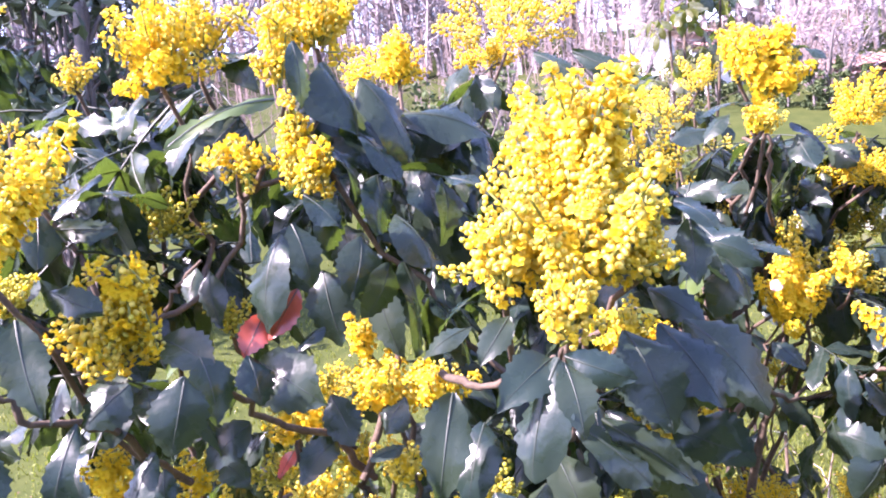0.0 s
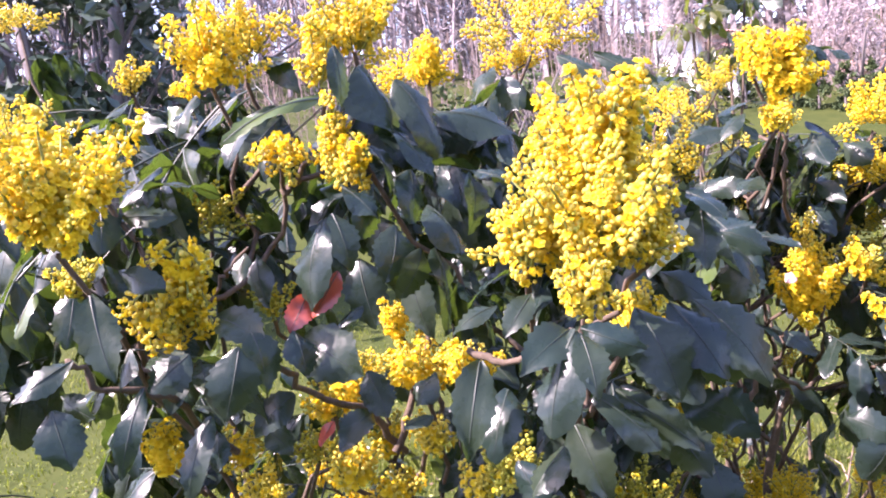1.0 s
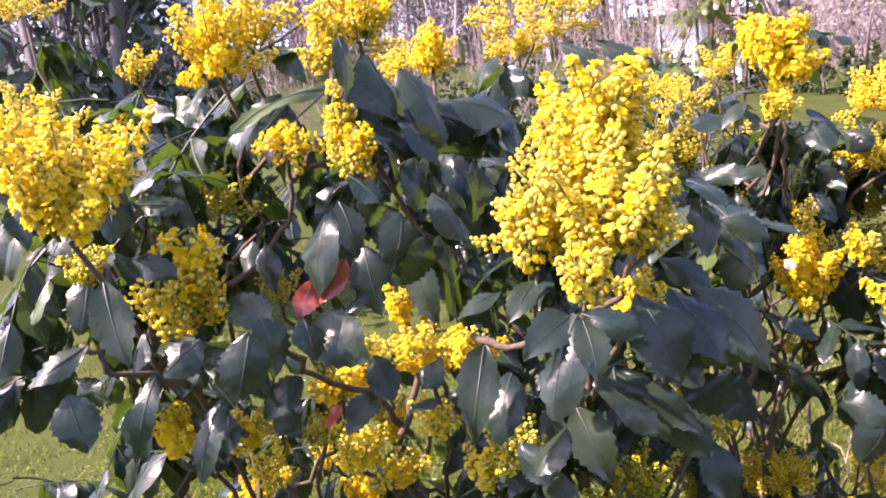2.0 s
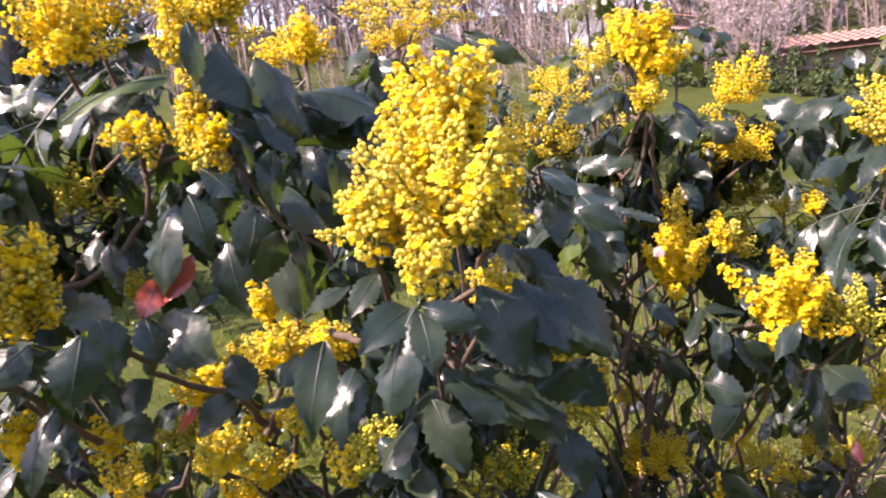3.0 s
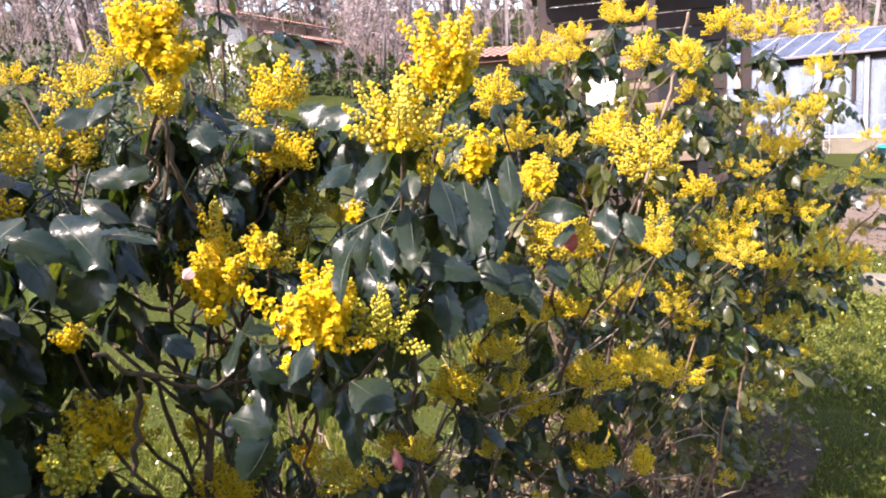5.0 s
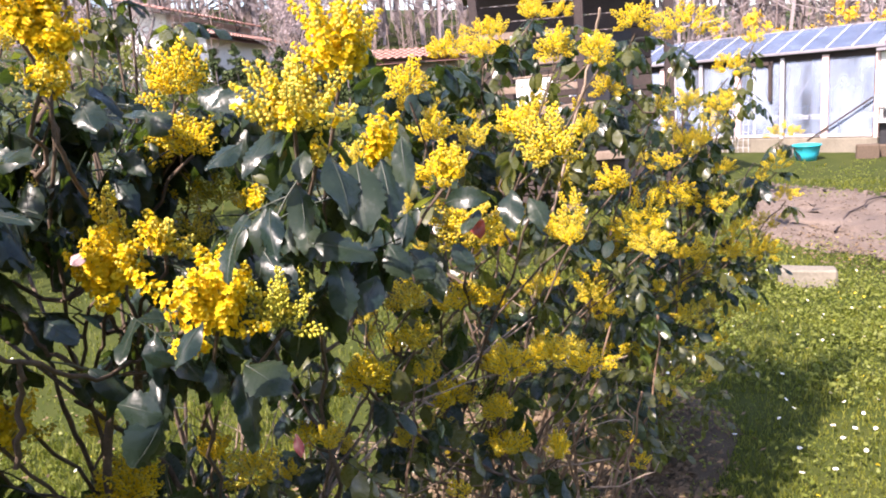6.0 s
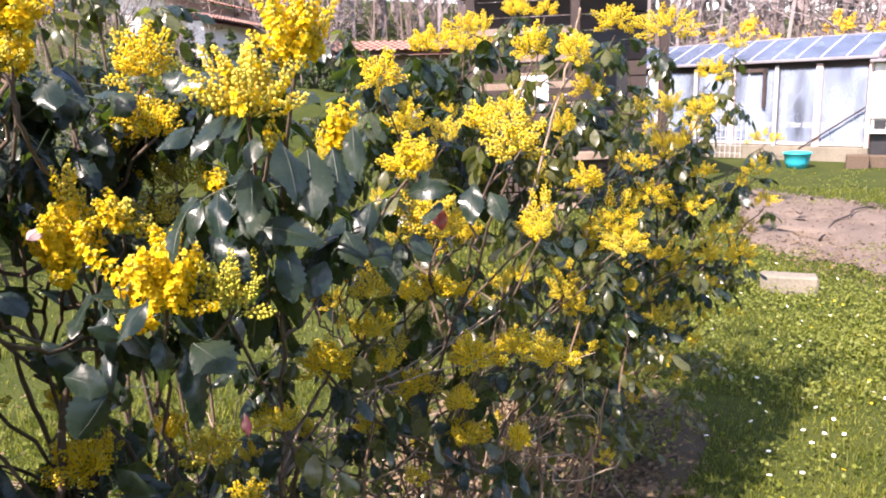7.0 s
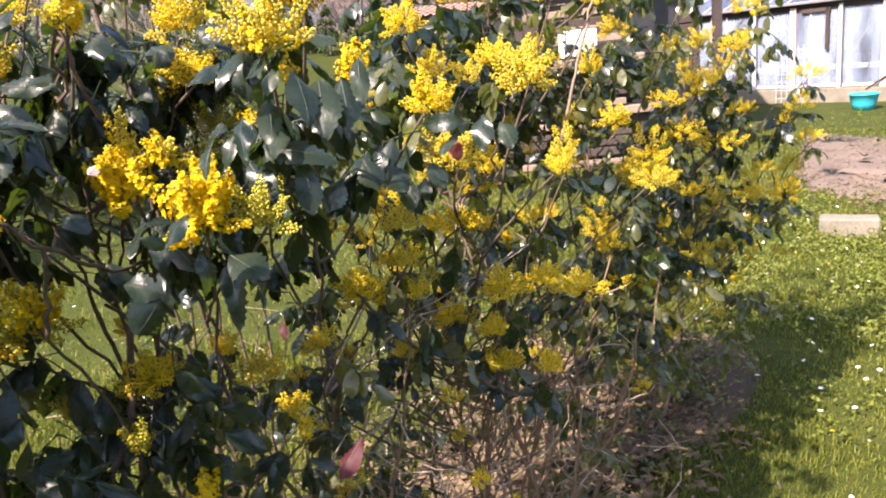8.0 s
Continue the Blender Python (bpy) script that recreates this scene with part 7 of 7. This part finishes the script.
whorl(shrub_b, (0.686, 0.713, 1.340), 7, 0.90, False, -8, clear)
whorl(shrub_b, (0.752, 0.723, 1.282), 7, 0.90, False, -8, clear)
whorl(shrub_b, (0.857, 0.740, 1.338), 7, 0.90, False, -8, clear)
whorl(shrub_b, (0.707, 0.730, 1.215), 7, 0.90, False, -8, clear)
whorl(shrub_b, (0.153, 0.885, 1.405), 7, 0.90, False, -8, clear)
whorl(shrub_b, (0.396, 0.734, 1.195), 3, 0.70, False, -8, clear)
whorl(shrub_b, (0.467, 0.702, 1.212), 3, 0.70, False, -8, clear)
whorl(shrub_b, (0.531, 0.690, 1.199), 3, 0.70, False, -8, clear)
whorl(shrub_b, (0.310, 0.950, 1.046), 3, 0.70, False, -8, clear)
whorl(shrub_b, (0.401, 0.897, 1.021), 3, 0.70, False, -8, clear)
whorl(shrub_a, (0.117, 0.482, 1.335), 5, 0.85, False, -8, clear)
whorl(shrub_a, (0.155, 0.504, 1.282), 5, 0.85, False, -8, clear)
whorl(shrub_a, (0.094, 0.477, 1.286), 5, 0.85, False, -8, clear)
whorl(shrub_a, (0.146, 0.500, 1.357), 5, 0.85, False, -8, clear)
whorl(shrub_a, (0.181, 0.529, 1.230), 5, 0.85, False, -8, clear)
whorl(shrub_a, (0.148, 0.589, 1.355), 5, 0.85, False, -8, clear)
whorl(shrub_a, (0.114, 0.591, 1.292), 5, 0.85, False, -8, clear)
whorl(shrub_a, (0.168, 0.617, 1.274), 5, 0.85, False, -8, clear)
whorl(shrub_a, (0.149, 0.655, 1.394), 5, 0.85, False, -8, clear)
whorl(shrub_b, (0.231, 0.868, 1.137), 4, 0.55, False, -8, clear, LITOLIVELEAVES)
whorl(shrub_b, (0.268, 0.870, 1.024), 4, 0.55, False, -8, clear, LITOLIVELEAVES)
whorl(shrub_b, (0.374, 0.859, 1.004), 4, 0.55, False, -8, clear, LITOLIVELEAVES)
whorl(shrub_b, (0.462, 0.812, 1.025), 4, 0.55, False, -8, clear, LITOLIVELEAVES)
whorl(shrub_b, (0.284, 0.838, 0.953), 4, 0.55, False, -8, clear, LITOLIVELEAVES)
whorl(shrub_b, (0.473, 0.774, 0.928), 4, 0.55, False, -8, clear, LITOLIVELEAVES)
whorl(shrub_b, (0.188, 0.774, 1.315), 3, 0.70, False, -8, clear)
whorl(shrub_b, (0.232, 0.846, 1.231), 3, 0.70, False, -8, clear)
whorl(shrub_b, (0.300, 0.872, 1.258), 3, 0.70, False, -8, clear)
whorl(shrub_b, (0.200, 0.851, 1.174), 3, 0.70, False, -8, clear)
whorl(shrub_b, (0.326, 0.891, 1.157), 3, 0.70, False, -8, clear)
whorl(shrub_b, (0.404, 0.908, 1.173), 3, 0.70, False, -8, clear)
whorl(shrub_b, (0.264, 0.869, 1.158), 3, 0.70, False, -8, clear)

# drooping leaves under the heads of the second shrub
for k, (x, y, z) in enumerate(((0.366, 0.67, 1.19), (0.398, 0.64, 1.24), (0.448, 0.65, 1.24), (0.488, 0.69, 1.19), (0.568, 0.71, 1.21), (0.65, 0.79, 1.10), (0.328, 0.76, 1.27), (0.306, 0.81, 1.20), (0.81, 0.82, 1.06), (0.42, 0.70, 1.12), (0.36, 0.74, 1.08), (0.54, 0.74, 1.06))):
    whorl(shrub_b, (x, y, z), 5, 0.8, False, -38, clear, None, 900 + k)

# glossy leaves round the upper stems of the second shrub
for k, at in enumerate(((0.321, 0.84, 1.535), (0.348, 0.82, 1.492), (0.435, 0.84, 1.505), (0.372, 0.8, 1.473), (0.461, 0.82, 1.456), (0.518, 0.86, 1.507), (0.268, 0.78, 1.479), (0.317, 0.8, 1.42), (0.299, 0.86, 1.546), (0.328, 0.84, 1.502), (0.539, 0.86, 1.512), (0.501, 0.86, 1.454), (0.451, 0.9, 1.508), (0.532, 0.8, 1.432))):
    whorl(shrub_b, at, 5, 0.75, False, -12, clear, None, 950 + k)

# leaves on the lower and inner stems
rng = random.Random(8)
def fill(shrub, n, x0, x1, front, depth, z0, z1, size=0.9, far=False, meshes=None):
    for i in range(n):
        x = rng.uniform(x0, x1)
        y = front(x) + depth * rng.random()
        whorl(shrub, (x, y, rng.uniform(z0, z1)), 4, size * rng.uniform(0.7, 1.1), far, -5, clear, YOUNGLEAVES if rng.random() < 0.03 else meshes, i)


fill(shrub_a, 40, -0.5, 0.28, lambda x: 0.58, 0.4, 1.05, 1.58, 0.85)
fill(shrub_a, 17, -0.6, 0.3, lambda x: 0.8, 0.3, 1.15, 1.6, 0.85)
fill(shrub_a, 8, -0.5, 0.3, lambda x: 0.65, 0.35, 0.7, 1.0, 0.8)
fill(shrub_b, 17, 0.28, 0.9, lambda x: 0.8 + 0.1 * x, 0.45, 0.88, 1.42, 0.8)
fill(shrub_b, 8, 0.3, 0.95, lambda x: 0.85 + 0.1 * x, 0.4, 0.4, 0.85, 0.75)
fill(shrub_c, 40, 1.1, 1.65, lambda x: 0.48 + 0.5 * x, 0.5, 0.85, 1.48, 0.85, True, FARLEAVES + LITOLIVELEAVES)
fill(shrub_c, 15, 0.75, 1.1, lambda x: 0.48 + 0.5 * x, 0.5, 0.9, 1.48, 0.85, True, FARLEAVES + LITOLIVELEAVES)
fill(shrub_c, 7, 0.75, 1.65, lambda x: 0.6 + 0.5 * x, 0.45, 0.4, 0.85, 0.75, True, FARLEAVES + LITOLIVELEAVES)
fill(shrub_d, 125, 1.4, 2.85, lambda x: 0.45 + 0.36 * x, 0.7, 0.6, 1.45, 0.85, True, LITOLIVELEAVES + FARLEAVES[:3])
fill(shrub_d, 50, 1.4, 2.7, lambda x: 0.5 + 0.38 * x, 0.6, 0.12, 0.6, 0.75, True, LITOLIVELEAVES)
fill(shrub_b, 15, 0.15, 0.95, lambda x: 0.82 + 0.1 * x, 0.45, 0.1, 0.85, 0.6, True, LITOLIVELEAVES + LEAVES[:4])
fill(shrub_c, 9, 0.8, 1.6, lambda x: 0.6 + 0.5 * x, 0.4, 0.05, 0.75, 0.5, True, LITOLIVELEAVES + FARLEAVES[:2])
fill(shrub_c, 30, 0.95, 1.6, lambda x: 0.55 + 0.5 * x, 0.4, 1.36, 1.62, 0.8, True, FARLEAVES + LITOLIVELEAVES[:2])
fill(shrub_d, 30, 1.4, 2.3, lambda x: 0.55 + 0.38 * x, 0.45, 1.3, 1.62, 0.8, True, FARLEAVES[:3] + LITOLIVELEAVES)
fill(shrub_d, 16, 1.4, 2.8, lambda x: 0.44 + 0.36 * x, 0.2, 0.7, 1.3, 0.85, True, FARLEAVES)
# dark leaves that hang below the flower heads of the second shrub
for k, at in enumerate(((0.428, 0.66, 1.245), (0.495, 0.68, 1.257), (0.371, 0.66, 1.198), (0.396, 0.7, 1.218), (0.525, 0.7, 1.212), (0.462, 0.68, 1.191), (0.363, 0.74, 1.253), (0.397, 0.68, 1.145), (0.593, 0.74, 1.099), (0.778, 0.85, 0.958), (0.293, 0.7, 1.24))):
    whorl(shrub_b, (at[0], at[1] + 0.03, at[2] + 0.05), 4, 0.72, False, -32, clear, None, 90 + k)
for k, at in enumerate(((0.276, 0.78, 1.236), (0.229, 0.74, 1.177), (0.193, 0.74, 1.091), (0.236, 0.76, 1.035), (0.631, 0.9, 1.074))):
    whorl(shrub_b, (at[0], at[1] + 0.03, at[2] + 0.04), 5, 0.66, False, -24, clear, None, 120 + k)
# undergrowth of small leaves low in the row
fill(shrub_a, 12, -0.5, 0.3, lambda x: 0.8, 0.35, 0.1, 0.9, 0.5, True, LITOLIVELEAVES + FARLEAVES[:3])
fill(shrub_b, 10, 0.1, 1.0, lambda x: 0.85 + 0.15 * x, 0.45, 0.08, 0.8, 0.42, True, LITOLIVELEAVES + FARLEAVES)
fill(shrub_c, 5, 0.8, 1.7, lambda x: 0.62 + 0.5 * x, 0.45, 0.05, 0.8, 0.42, True, LITOLIVELEAVES + FARLEAVES)
fill(shrub_b, 26, 0.2, 1.0, lambda x: 0.74 + 0.15 * x, 0.4, 0.35, 1.0, 0.34, True, LITOLIVELEAVES + FARLEAVES)
fill(shrub_c, 24, 0.8, 1.6, lambda x: 0.5 + 0.5 * x, 0.45, 0.15, 0.95, 0.34, True, LITOLIVELEAVES + YOUNGLEAVES[:1])
fill(shrub_d, 40, 1.5, 2.6, lambda x: 0.6 + 0.4 * x, 0.4, 0.05, 0.5, 0.45, True, LITOLIVELEAVES + FARLEAVES)
for k, (x, y, z) in enumerate(((0.62, 1.74, 1.92), (0.72, 1.8, 1.86), (0.56, 1.7, 1.8), (0.66, 1.76, 1.74), (0.52, 1.66, 1.66), (0.78, 1.72, 1.7), (0.6, 1.7, 1.6))):
    stem(shrub_e, (0.66 + 0.02 * k, 1.78, -0.02), (x, y, z), 0.006, 0.003, (0.02 * (k - 3), 0.05, 0), 0.02)
    whorl(shrub_e, (x, y, z), 6, 0.85, True, -5, lambda p: True, LITOLIVELEAVES + FARLEAVES[:2], k)
for shrub in (shrub_a, shrub_b, shrub_c, shrub_d):
    joined_leaves(shrub)

# bare brown stems, in a sunlit tone, that fork upwards through the open middle
rng = random.Random(77)
for shrub, n, x0, x1, y0, reach_up in ((shrub_b, 8, 0.42, 0.62, 0.98, 1.15), (shrub_c, 18, 0.95, 1.35, 1.15, 1.05), (shrub_d, 8, 1.6, 2.2, 1.5, 1.1)):
    for i in range(n):
        p = Vector((rng.uniform(x0, x1), y0 + rng.uniform(0, 0.2), -0.02))
        lean = Vector((rng.uniform(-0.3, 0.3), rng.uniform(-0.32, 0.02), 1)).normalized()
        top = p + lean * reach_up * rng.uniform(0.65, 1.0)
        fork = p.lerp(top, rng.uniform(0.45, 0.7)) + Vector((rng.gauss(0, 0.03), rng.gauss(0, 0.03), 0))
        side = fork + Vector((rng.choice((-1, 1)) * rng.uniform(0.04, 0.11), rng.uniform(-0.08, 0.04), rng.uniform(0.15, 0.3)))
        bm = bmesh.new()
        for ends, thick in (((p, fork), (0.0058, 0.0042)), ((fork, top), (0.0040, 0.0020)), ((fork, side), (0.0034, 0.0016))):
            way = [local(shrub, q) for q in bend(ends[0], ends[1], (rng.gauss(0, 0.03), rng.gauss(0, 0.03), 0), 6, rng, 0.008)]
            tube(bm, way, [thick[0] + (thick[1] - thick[0]) * k / (len(way) - 1) for k in range(len(way))], 6)
        link("stem", bm, LITSTEM, shrub)

# thin dry twigs, coloured as if sunlit, in the open lower part
rng = random.Random(19)
for shrub, n, x0, x1, y0, y1 in ((shrub_a, 90, -0.4, 0.3, 0.75, 1.0), (shrub_b, 210, 0.2, 0.95, 0.8, 1.2), (shrub_c, 190, 0.75, 1.5, 0.95, 1.5), (shrub_d, 70, 1.45, 1.95, 1.25, 1.7)):
    bm = bmesh.new()
    for i in range(n):
        p = Vector((rng.uniform(x0, x1), rng.uniform(y0, y1), 0.08 + 0.8 * rng.random()))
        d = Vector((rng.gauss(0, 0.8), rng.gauss(0, 0.6), rng.uniform(-0.1, 1.2))).normalized() * rng.uniform(0.08, 0.3)
        pts = [local(shrub, q) for q in bend(p, p + d, (rng.gauss(0, 0.03), rng.gauss(0, 0.03), rng.gauss(0, 0.015)), 4, rng, 0.012)]
        r = rng.uniform(0.6, 1.3)
        tube(bm, pts, [0.0020 * r, 0.0018 * r, 0.0015 * r, 0.0012 * r, 0.0008], 4)
    tagged(link("dry_brush", bm, TWIG, shrub), kind="stuff")
